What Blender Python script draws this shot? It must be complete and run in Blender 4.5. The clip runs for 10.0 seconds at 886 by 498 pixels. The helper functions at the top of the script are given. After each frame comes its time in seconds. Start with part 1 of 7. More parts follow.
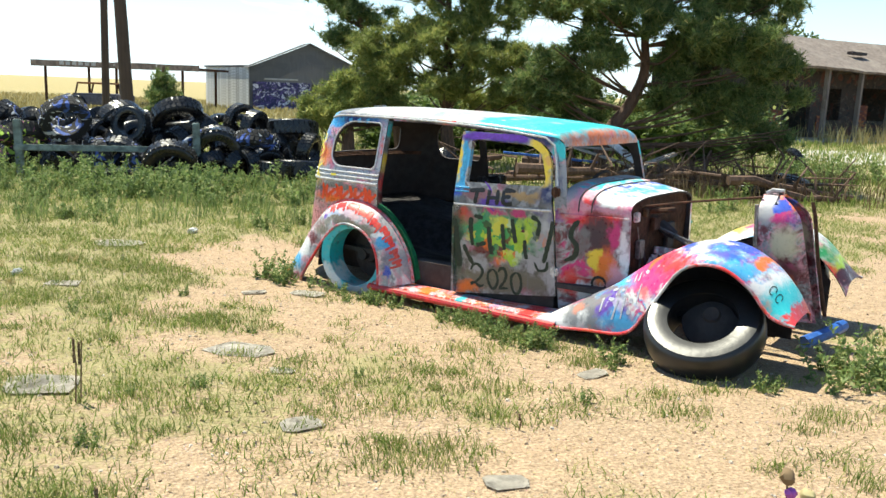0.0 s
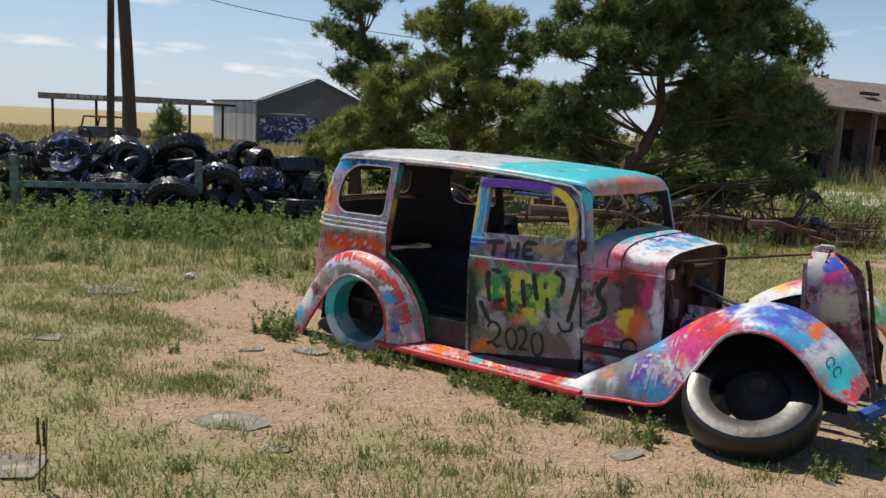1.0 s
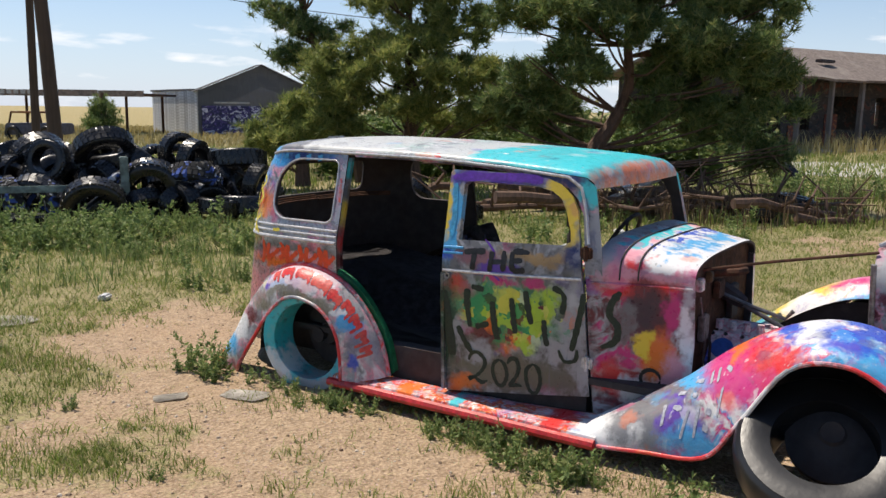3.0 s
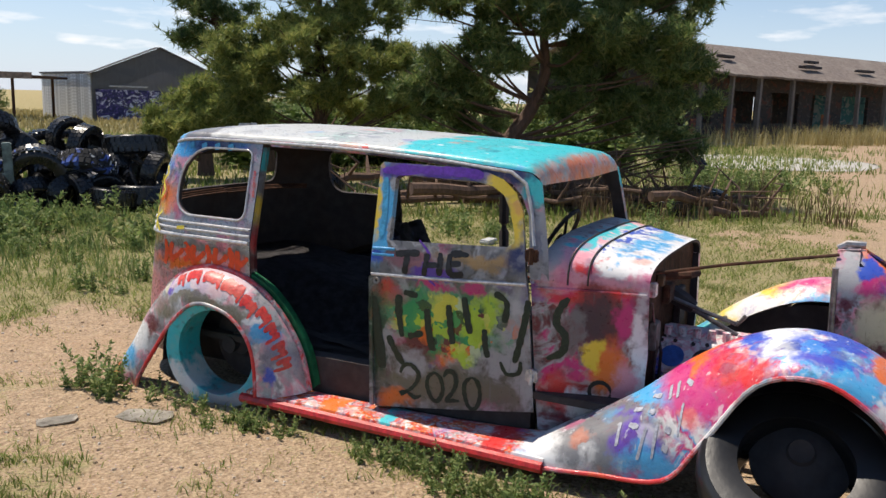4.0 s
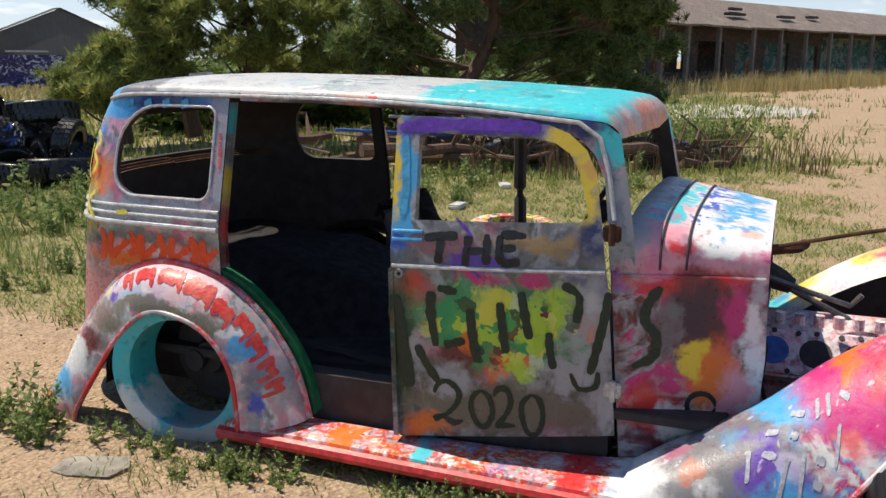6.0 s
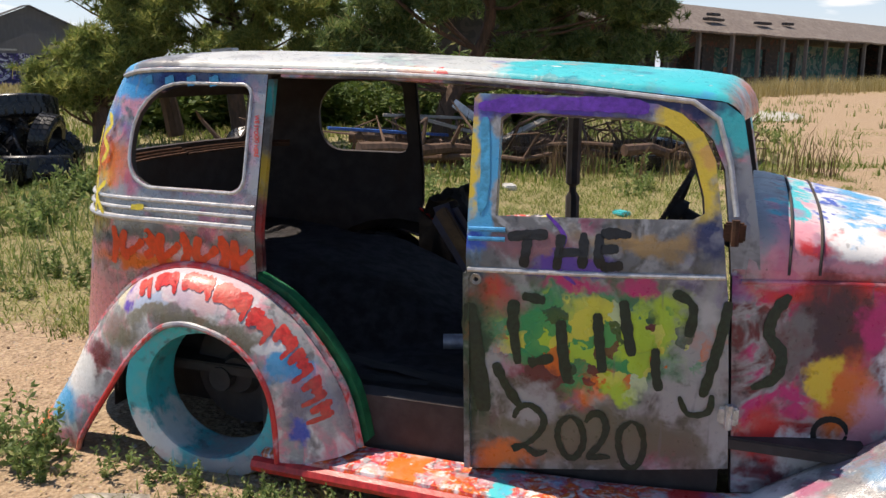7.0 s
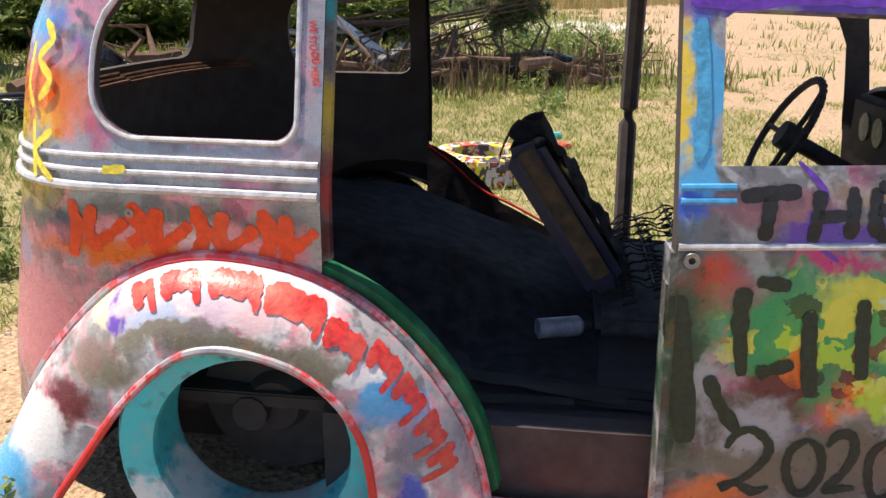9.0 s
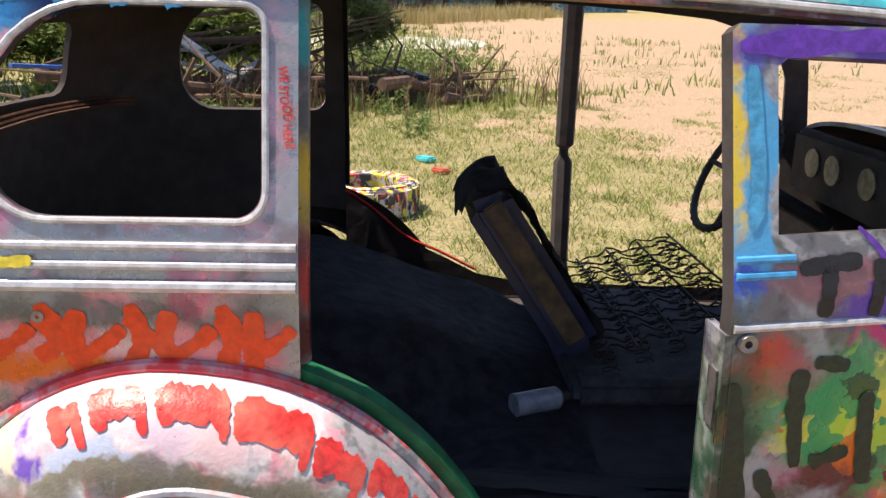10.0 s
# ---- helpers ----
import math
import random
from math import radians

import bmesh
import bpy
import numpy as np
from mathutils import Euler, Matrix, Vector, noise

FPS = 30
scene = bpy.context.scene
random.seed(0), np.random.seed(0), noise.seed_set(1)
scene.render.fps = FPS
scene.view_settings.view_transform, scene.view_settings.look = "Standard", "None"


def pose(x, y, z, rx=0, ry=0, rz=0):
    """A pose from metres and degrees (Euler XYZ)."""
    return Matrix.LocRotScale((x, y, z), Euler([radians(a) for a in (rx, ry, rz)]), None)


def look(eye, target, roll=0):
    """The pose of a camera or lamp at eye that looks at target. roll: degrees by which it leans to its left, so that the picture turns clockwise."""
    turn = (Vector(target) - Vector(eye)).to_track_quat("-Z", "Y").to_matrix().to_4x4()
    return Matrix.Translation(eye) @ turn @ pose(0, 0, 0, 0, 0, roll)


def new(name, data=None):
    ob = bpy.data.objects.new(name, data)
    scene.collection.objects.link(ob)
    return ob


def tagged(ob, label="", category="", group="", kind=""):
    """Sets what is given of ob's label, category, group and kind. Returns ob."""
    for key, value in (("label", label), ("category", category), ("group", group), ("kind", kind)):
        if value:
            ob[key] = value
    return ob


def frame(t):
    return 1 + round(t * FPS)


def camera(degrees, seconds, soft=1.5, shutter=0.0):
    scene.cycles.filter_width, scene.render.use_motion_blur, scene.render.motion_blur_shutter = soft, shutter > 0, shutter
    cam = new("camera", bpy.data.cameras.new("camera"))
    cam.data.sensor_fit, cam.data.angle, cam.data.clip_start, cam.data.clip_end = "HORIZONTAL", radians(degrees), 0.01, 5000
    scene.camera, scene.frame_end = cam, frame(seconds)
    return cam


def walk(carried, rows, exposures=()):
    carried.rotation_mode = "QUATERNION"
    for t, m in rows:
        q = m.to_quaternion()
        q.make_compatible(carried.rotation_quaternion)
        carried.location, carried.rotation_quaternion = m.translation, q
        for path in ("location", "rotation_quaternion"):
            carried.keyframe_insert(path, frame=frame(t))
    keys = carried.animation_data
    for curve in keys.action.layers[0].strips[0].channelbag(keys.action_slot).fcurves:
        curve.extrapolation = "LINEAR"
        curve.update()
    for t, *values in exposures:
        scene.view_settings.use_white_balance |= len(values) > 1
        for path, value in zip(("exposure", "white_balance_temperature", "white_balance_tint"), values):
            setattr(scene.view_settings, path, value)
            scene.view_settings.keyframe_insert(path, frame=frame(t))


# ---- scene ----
cam = camera(54.4, 10.0)
PATH = [
    (0, (0.286, 0.328, 1.654), (0.207, 2.294, 1.294), 2.2),
    (0.5, (0.237, 0.616, 1.723), (0.231, 2.6, 1.472), 1.9),
    (1, (0.19, 0.893, 1.706), (0.095, 2.871, 1.424), 2.7),
    (1.5, (0.231, 1.273, 1.682), (0.064, 3.238, 1.346), 3.5),
    (2, (0.171, 1.57, 1.704), (0.085, 3.547, 1.412), 1.9),
    (3.5, (0.016, 2.475, 1.681), (0.11, 4.445, 1.352), 1.2),
    (4, (-0.043, 2.687, 1.672), (0.183, 4.646, 1.334), 1.6),
    (4.5, (-0.048, 2.958, 1.607), (0.168, 4.899, 1.172), 0.5),
    (5, (-0.054, 3.271, 1.571), (0.279, 5.183, 1.088), -0.2),
    (5.5, (-0.206, 3.553, 1.595), (0.161, 5.466, 1.145), -0.2),
    (7, (-0.64, 4.368, 1.444), (-0.172, 6.268, 1.028), 0.6),
    (7.5, (-0.787, 4.677, 1.426), (-0.34, 6.575, 0.983), 0.3),
    (8, (-0.937, 4.978, 1.413), (-0.434, 6.845, 0.902), 0.1),
    (8.5, (-1.111, 5.26, 1.383), (-0.408, 7.04, 0.802), 0.3),
    (9, (-1.167, 5.592, 1.352), (-0.336, 7.312, 0.758), 0.6),
    (9.5, (-1.258, 5.893, 1.359), (-0.325, 7.567, 0.788), 0.7),
    (10, (-1.279, 6.115, 1.39), (-0.12, 7.646, 0.83), 1.4),
]
walk(cam, [(t, look(eye, target, roll)) for t, eye, target, roll in PATH],
     exposures=[(0, 1.24, 6900, 0), (0.2, 0.97, 6900, 1), (0.5, 0.64, 6800, 5), (0.8, 0.25, 6800, 11), (1.5, 0.19, 6800, 12), (2.2, 0.40, 6800, 12), (3.5, 0.47, 6850, 12), (5.5, 0.52, 6900, 11), (7.5, 0.62, 7200, 16), (8.0, 0.66, 7200, 17), (8.5, 1.0, 7250, 16), (9.0, 1.18, 7250, 16), (10, 1.18, 7250, 16)])

# ---- light ----
SUN_TRAVEL = Vector((0.77 * 0.42, -0.64 * 0.42, -0.906))
world = bpy.data.worlds.new("sky")
scene.world = world
world.use_nodes = True
wn = world.node_tree
wn.nodes.clear()
w_out = wn.nodes.new("ShaderNodeOutputWorld")
w_bg = wn.nodes.new("ShaderNodeBackground")
w_sky = wn.nodes.new("ShaderNodeTexSky")
w_sky.sky_type = "NISHITA"
w_sky.sun_disc = False
w_sky.sun_elevation = radians(65)
w_sky.sun_rotation = math.atan2(-SUN_TRAVEL.x, -SUN_TRAVEL.y)
w_sky.dust_density = 0.05
w_sky.ozone_density = 3.2
w_sky.altitude = 1000
# thin white clouds low in the sky
w_tc = wn.nodes.new("ShaderNodeTexCoord")
w_map = wn.nodes.new("ShaderNodeMapping")
w_map.inputs["Scale"].default_value = (3.0, 3.0, 14.0)
w_noise = wn.nodes.new("ShaderNodeTexNoise")
w_noise.inputs["Scale"].default_value = 2.6
w_noise.inputs["Detail"].default_value = 7.0
w_ramp = wn.nodes.new("ShaderNodeMapRange")
w_ramp.inputs["From Min"].default_value = 0.60
w_ramp.inputs["From Max"].default_value = 0.74
w_sep = wn.nodes.new("ShaderNodeSeparateXYZ")
w_low = wn.nodes.new("ShaderNodeMapRange")
w_low.inputs["From Min"].default_value = 0.26
w_low.inputs["From Max"].default_value = 0.05
w_mul = wn.nodes.new("ShaderNodeMath")
w_mul.operation = "MULTIPLY"
w_mix = wn.nodes.new("ShaderNodeMix")
w_mix.data_type = "RGBA"
w_mix.inputs["B"].default_value = (9.0, 9.1, 9.4, 1)
wn.links.new(w_tc.outputs["Generated"], w_map.inputs["Vector"])
wn.links.new(w_map.outputs["Vector"], w_noise.inputs["Vector"])
wn.links.new(w_noise.outputs["Fac"], w_ramp.inputs["Value"])
wn.links.new(w_tc.outputs["Generated"], w_sep.inputs["Vector"])
wn.links.new(w_sep.outputs["Z"], w_low.inputs["Value"])
wn.links.new(w_ramp.outputs["Result"], w_mul.inputs[0])
wn.links.new(w_low.outputs["Result"], w_mul.inputs[1])
wn.links.new(w_mul.outputs["Value"], w_mix.inputs["Factor"])
# pale blue haze along the horizon
w_hz = wn.nodes.new("ShaderNodeMapRange")
w_hz.inputs["From Min"].default_value = 0.16
w_hz.inputs["From Max"].default_value = 0.0
w_hz.inputs["To Max"].default_value = 0.8
w_haze = wn.nodes.new("ShaderNodeMix")
w_haze.data_type = "RGBA"
w_haze.inputs["B"].default_value = (4.6, 5.5, 7.2, 1)
wn.links.new(w_sep.outputs["Z"], w_hz.inputs["Value"])
wn.links.new(w_hz.outputs["Result"], w_haze.inputs["Factor"])
wn.links.new(w_sky.outputs["Color"], w_haze.inputs["A"])
wn.links.new(w_haze.outputs["Result"], w_mix.inputs["A"])
wn.links.new(w_mix.outputs["Result"], w_bg.inputs["Color"])
w_bg.inputs["Strength"].default_value = 0.092
wn.links.new(w_bg.outputs["Background"], w_out.inputs["Surface"])

sun_data = bpy.data.lights.new("sun", "SUN")
sun_data.energy = 4.2
sun_data.angle = radians(0.53)
sun_data.color = (1.0, 0.94, 0.84)
sun = new("sun", sun_data)
sun.matrix_world = look((0, 0, 30), Vector((0, 0, 30)) + SUN_TRAVEL)


# ---- materials ----
class Graph:
    """A small builder for one node material."""

    def __init__(self, name):
        self.mat = bpy.data.materials.new(name)
        self.mat.use_nodes = True
        self.nt = self.mat.node_tree
        self.nt.nodes.clear()
        self.out = self.nt.nodes.new("ShaderNodeOutputMaterial")
        self.bsdf = self.nt.nodes.new("ShaderNodeBsdfPrincipled")
        self.nt.links.new(self.bsdf.outputs[0], self.out.inputs["Surface"])
        self.coord = self.nt.nodes.new("ShaderNodeTexCoord").outputs["Object"]

    def link(self, a, b):
        self.nt.links.new(a, b)

    def put(self, socket, value):
        if isinstance(value, bpy.types.NodeSocket):
            self.link(value, socket)
        elif isinstance(value, (tuple, list)) and socket.type == "RGBA" and len(value) == 3:
            socket.default_value = (*value, 1)
        else:
            socket.default_value = value

    def noise(self, scale, detail=4.0, rough=0.55, vector=None, stretch=None, warp=0.0):
        n = self.nt.nodes.new("ShaderNodeTexNoise")
        n.inputs["Scale"].default_value = scale
        n.inputs["Detail"].default_value = detail
        n.inputs["Roughness"].default_value = rough
        n.inputs["Distortion"].default_value = warp
        v = vector or self.coord
        if stretch:
            m = self.nt.nodes.new("ShaderNodeMapping")
            m.inputs["Scale"].default_value = stretch
            self.link(v, m.inputs["Vector"])
            v = m.outputs["Vector"]
        self.link(v, n.inputs["Vector"])
        return n.outputs["Fac"], n.outputs["Color"]

    def cells(self, scale, feature="F1", vector=None):
        n = self.nt.nodes.new("ShaderNodeTexVoronoi")
        n.feature = feature
        n.inputs["Scale"].default_value = scale
        self.link(vector or self.coord, n.inputs["Vector"])
        return n

    def span(self, value, a, b, lo=0.0, hi=1.0):
        n = self.nt.nodes.new("ShaderNodeMapRange")
        n.interpolation_type = "SMOOTHSTEP"
        self.put(n.inputs["Value"], value)
        for k, x in (("From Min", a), ("From Max", b), ("To Min", lo), ("To Max", hi)):
            n.inputs[k].default_value = x
        return n.outputs["Result"]

    def math(self, op, a, b=0.0):
        n = self.nt.nodes.new("ShaderNodeMath")
        n.operation = op
        self.put(n.inputs[0], a)
        self.put(n.inputs[1], b)
        return n.outputs[0]

    def vmath(self, op, a, b=(0, 0, 0)):
        n = self.nt.nodes.new("ShaderNodeVectorMath")
        n.operation = op
        self.put(n.inputs[0], a)
        self.put(n.inputs[1], b)
        return n.outputs["Value"] if op == "LENGTH" else n.outputs["Vector"]

    def mix(self, fac, a, b, mode="MIX"):
        n = self.nt.nodes.new("ShaderNodeMix")
        n.data_type = "RGBA"
        n.blend_type = mode
        self.put(n.inputs["Factor"], fac)
        self.put(n.inputs["A"], a)
        self.put(n.inputs["B"], b)
        return n.outputs["Result"]

    def ramp(self, fac, stops, mode="LINEAR"):
        n = self.nt.nodes.new("ShaderNodeValToRGB")
        n.color_ramp.interpolation = mode
        while len(n.color_ramp.elements) < len(stops):
            n.color_ramp.elements.new(0.5)
        for e, (p, c) in zip(n.color_ramp.elements, stops):
            e.position, e.color = p, (*c, 1)
        self.put(n.inputs["Fac"], fac)
        return n.outputs["Color"]

    def bump(self, height, strength=0.3, distance=0.01):
        n = self.nt.nodes.new("ShaderNodeBump")
        n.inputs["Strength"].default_value = strength
        n.inputs["Distance"].default_value = distance
        self.link(height, n.inputs["Height"])
        self.link(n.outputs["Normal"], self.bsdf.inputs["Normal"])

    def done(self, colour, rough=0.7, metal=0.0, coat=0.0):
        self.put(self.bsdf.inputs["Base Color"], colour)
        self.put(self.bsdf.inputs["Roughness"], rough)
        self.put(self.bsdf.inputs["Metallic"], metal)
        self.put(self.bsdf.inputs["Coat Weight"], coat)
        return self.mat

    def island(self):
        return self.nt.nodes.new("ShaderNodeNewGeometry").outputs["Random Per Island"]

    def by_object(self):
        return self.nt.nodes.new("ShaderNodeObjectInfo").outputs["Random"]


RED, ORANGE, PINK, MAGENTA = (0.62, 0.03, 0.03), (0.75, 0.16, 0.02), (0.72, 0.30, 0.36), (0.55, 0.03, 0.18)
TEAL, SKY, BLUE, NAVY = (0.03, 0.50, 0.55), (0.06, 0.36, 0.66), (0.03, 0.09, 0.50), (0.02, 0.03, 0.12)
WHITE, SILVER, GREY, BLACK = (0.72, 0.72, 0.72), (0.34, 0.345, 0.365), (0.16, 0.16, 0.17), (0.012, 0.012, 0.014)
LIME, GREEN, FOREST = (0.42, 0.62, 0.05), (0.02, 0.30, 0.10), (0.012, 0.055, 0.03)
YELLOW, CREAM, PURPLE, MAROON, TAN = (0.78, 0.56, 0.05), (0.62, 0.56, 0.38), (0.12, 0.05, 0.38), (0.13, 0.02, 0.03), (0.40, 0.25, 0.10)


def spray(name, under, blobs, scale=5.0, rough=0.36, warp=0.10, patches=0.42, metal=0.0, crust=None):
    """Many coats of spray paint: a mottled undercoat of the given colours and misty patches (x, z, rx, rz, colour) in the car's own metres."""
    g = Graph(name)
    f1, _ = g.noise(scale, 4.0, 0.55, warp=0.8)
    n = len(under)
    colour = g.ramp(g.span(f1, 0.3, 0.7), [((k + 0.15) / n, c) for k, c in enumerate(under)], "EASE")
    for k, c in enumerate((under[1], under[2], (0.05, 0.05, 0.06), under[0])):
        f, _ = g.noise(scale * (1.6 + 0.9 * k), 3.0, 0.55, vector=g.vmath("ADD", g.coord, (3.7 * k, 1.9, 5.3 * k)))
        colour = g.mix(g.span(f, 0.52, 0.66, 0.0, 0.6), colour, c)
    _, wcol = g.noise(scale * 1.5, 4.0, 0.6)
    wv = g.vmath("MULTIPLY", g.vmath("SUBTRACT", wcol, (0.5, 0.5, 0.5)), (warp * 2.2, 0, warp * 2.2))
    place = g.vmath("ADD", g.coord, wv)
    streak, _ = g.noise(22.0, 4.0, 0.65, stretch=(1.0, 1.0, 0.45))
    speck, _ = g.noise(90.0, 2.0, 0.6)
    rim = g.math("ADD", g.math("MULTIPLY", g.math("SUBTRACT", streak, 0.5), 0.55), g.math("MULTIPLY", g.math("SUBTRACT", speck, 0.5), 0.22))
    for k, (x, z, rx, rz, c) in enumerate(blobs):
        d = g.vmath("LENGTH", g.vmath("MULTIPLY", g.vmath("SUBTRACT", place, (x, 0, z)), (1 / rx, 0, 1 / rz)))
        d = g.math("ADD", d, rim)
        soft = 0.26 + 0.30 * (k * 7 % 5) / 4
        colour = g.mix(g.span(d, 1.05 + soft, 1.0 - soft, 0.0, 0.96), colour, c)
    # small patches of other people's paint
    _, jit = g.noise(11.0, 3.0, 0.6)
    near = g.vmath("ADD", g.coord, g.vmath("MULTIPLY", g.vmath("SUBTRACT", jit, (0.5, 0.5, 0.5)), (0.16, 0.16, 0.16)))
    cell = g.cells(8.5, vector=near)
    pick = g.nt.nodes.new("ShaderNodeSeparateColor")
    g.link(cell.outputs["Color"], pick.inputs["Color"])
    tint = g.ramp(pick.outputs["Red"], [(0.0, NAVY), (0.16, MAGENTA), (0.30, WHITE), (0.44, GREY), (0.58, SKY), (0.70, MAROON), (0.82, ORANGE), (0.92, PURPLE)], "CONSTANT")
    some = g.math("ADD", pick.outputs["Green"], g.math("MULTIPLY", g.math("SUBTRACT", streak, 0.5), 0.5))
    edge = g.math("MULTIPLY", g.span(some, 0.60, 0.72), g.span(cell.outputs["Distance"], 0.62, 0.25))
    colour = g.mix(g.math("MULTIPLY", edge, patches), colour, tint)
    ridge = None
    if crust:
        # thick cracked daubs over one part of the panel
        cx, cz, crx, crz, daubs = crust
        thick = g.cells(15.0, vector=near)
        tone = g.nt.nodes.new("ShaderNodeSeparateColor")
        g.link(thick.outputs["Color"], tone.inputs["Color"])
        daub = g.ramp(tone.outputs["Blue"], [(k / len(daubs), c) for k, c in enumerate(daubs)], "CONSTANT")
        inside = g.vmath("LENGTH", g.vmath("MULTIPLY", g.vmath("SUBTRACT", place, (cx, 0, cz)), (1 / crx, 0, 1 / crz)))
        where = g.math("MULTIPLY", g.span(g.math("ADD", inside, rim), 1.15, 0.75), g.span(tone.outputs["Red"], 0.28, 0.36))
        colour = g.mix(g.math("MULTIPLY", where, 0.88), colour, daub)
        crack = g.cells(15.0, "DISTANCE_TO_EDGE", near)
        ridge = g.math("MULTIPLY", g.span(crack.outputs["Distance"], 0.0, 0.10), where)
    drip, _ = g.noise(30.0, 2.0, 0.5, stretch=(1.0, 1.0, 0.10))
    colour = g.mix(g.span(drip, 0.66, 0.72, 0.0, 0.45), colour, under[0])
    grime, _ = g.noise(3.0, 6.0, 0.7)
    colour = g.mix(g.span(grime, 0.5, 0.8, 0.0, 0.4), colour, (0.09, 0.08, 0.07))
    chip, _ = g.noise(55.0, 4.0, 0.7)
    colour = g.mix(g.span(chip, 0.69, 0.73), colour, (0.12, 0.06, 0.04))
    fine, _ = g.noise(140.0, 3.0, 0.6)
    flake, _ = g.noise(34.0, 5.0, 0.65)
    dent, _ = g.noise(4.0, 2.0, 0.5)
    relief = g.math("ADD", g.math("ADD", flake, g.math("MULTIPLY", fine, 0.35)), g.math("MULTIPLY", dent, 2.0))
    if ridge is not None:
        relief = g.math("ADD", relief, g.math("MULTIPLY", ridge, 2.2))
    g.bump(relief, 0.28, 0.006)
    return g.done(colour, g.span(flake, 0.3, 0.75, rough - 0.12, rough + 0.22), metal)


def plain(name, colour, rough=0.7, metal=0.0, scale=20.0, vary=0.35, bump=0.25, second=None):
    """A single colour with grain and stains at two scales."""
    g = Graph(name)
    f1, _ = g.noise(scale, 5.0, 0.6)
    f2, _ = g.noise(scale * 0.18, 4.0, 0.6)
    dark = tuple(c * (1 - vary) for c in colour)
    lite = tuple(min(1.0, c * (1 + vary * 0.6)) for c in colour)
    col = g.mix(g.span(f1, 0.3, 0.7), dark, lite)
    col = g.mix(g.span(f2, 0.45, 0.75, 0.0, 0.6), col, second or tuple(c * 0.6 for c in colour))
    g.bump(f1, bump, 0.01)
    return g.done(col, g.span(f2, 0.3, 0.7, max(0.05, rough - 0.1), min(1.0, rough + 0.1)), metal)


def by_island(name, stops, rough=0.7, through_light=0.0, grain=0.0):
    """Colour that varies from blade to blade or leaf to leaf."""
    g = Graph(name)
    col = g.ramp(g.island(), stops)
    f, _ = g.noise(0.9, 3.0, 0.6)
    col = g.mix(g.span(f, 0.35, 0.7, 0.0, 0.4), col, tuple(c * 0.55 for c in stops[0][1]))
    g.bsdf.inputs["Specular IOR Level"].default_value = 0.25
    g.done(col, rough)
    if through_light:
        tr = g.nt.nodes.new("ShaderNodeBsdfTranslucent")
        g.link(col, tr.inputs["Color"])
        mx = g.nt.nodes.new("ShaderNodeMixShader")
        mx.inputs[0].default_value = through_light
        g.link(g.bsdf.outputs[0], mx.inputs[1])
        g.link(tr.outputs[0], mx.inputs[2])
        g.link(mx.outputs[0], g.out.inputs["Surface"])
    return g.mat


def ground_material():
    g = Graph("ground")
    att = g.nt.nodes.new("ShaderNodeAttribute")
    att.attribute_name = "grass"
    far = g.nt.nodes.new("ShaderNodeAttribute")
    far.attribute_name = "field"
    gravel = g.cells(38.0)
    n1, _ = g.noise(1.3, 6.0, 0.65)
    n2, _ = g.noise(14.0, 6.0, 0.7)
    n3, _ = g.noise(60.0, 4.0, 0.7)
    dirt = g.mix(g.span(n2, 0.3, 0.72), (0.20, 0.128, 0.070), (0.47, 0.335, 0.210))
    dirt = g.mix(g.span(n1, 0.42, 0.7, 0.0, 0.75), dirt, (0.36, 0.235, 0.135))
    dirt = g.mix(g.span(gravel.outputs["Distance"], 0.0, 0.25, 0.42, 0.0), dirt, gravel.outputs["Color"])
    dirt = g.mix(0.45, dirt, g.mix(g.span(n3, 0.32, 0.68), (0.11, 0.07, 0.04), (0.58, 0.44, 0.30)))
    turf = g.mix(g.span(n2, 0.3, 0.7), (0.15, 0.125, 0.055), (0.29, 0.25, 0.115))
    turf = g.mix(g.span(n3, 0.40, 0.8), turf, (0.38, 0.32, 0.17))
    edge = g.math("ADD", att.outputs["Fac"], g.math("MULTIPLY", g.math("SUBTRACT", n2, 0.5), 1.1))
    col = g.mix(g.span(edge, 0.35, 0.75), dirt, turf)
    dry = g.mix(g.span(n1, 0.3, 0.7), (0.36, 0.27, 0.12), (0.25, 0.22, 0.09))
    col = g.mix(far.outputs["Fac"], col, dry)
    h = g.math("ADD", g.math("MULTIPLY", n2, 0.6), g.math("MULTIPLY", gravel.outputs["Distance"], 0.6))
    g.bump(g.math("ADD", h, g.math("MULTIPLY", n3, 0.3)), 0.75, 0.03)
    return g.done(col, 0.93)


def wood_material(name, a, b, scale=6.0, stretch=(1, 1, 0.08)):
    g = Graph(name)
    f, _ = g.noise(scale * 6, 6.0, 0.7, stretch=stretch)
    f2, _ = g.noise(scale * 0.5, 4.0, 0.6)
    col = g.mix(g.span(f, 0.3, 0.7), a, b)
    col = g.mix(g.span(f2, 0.5, 0.75, 0.0, 0.7), col, tuple(c * 0.5 for c in a))
    col = g.mix(g.math("MULTIPLY", g.by_object(), 0.5), col, b)
    g.bump(f, 0.5, 0.01)
    return g.done(col, 0.85)


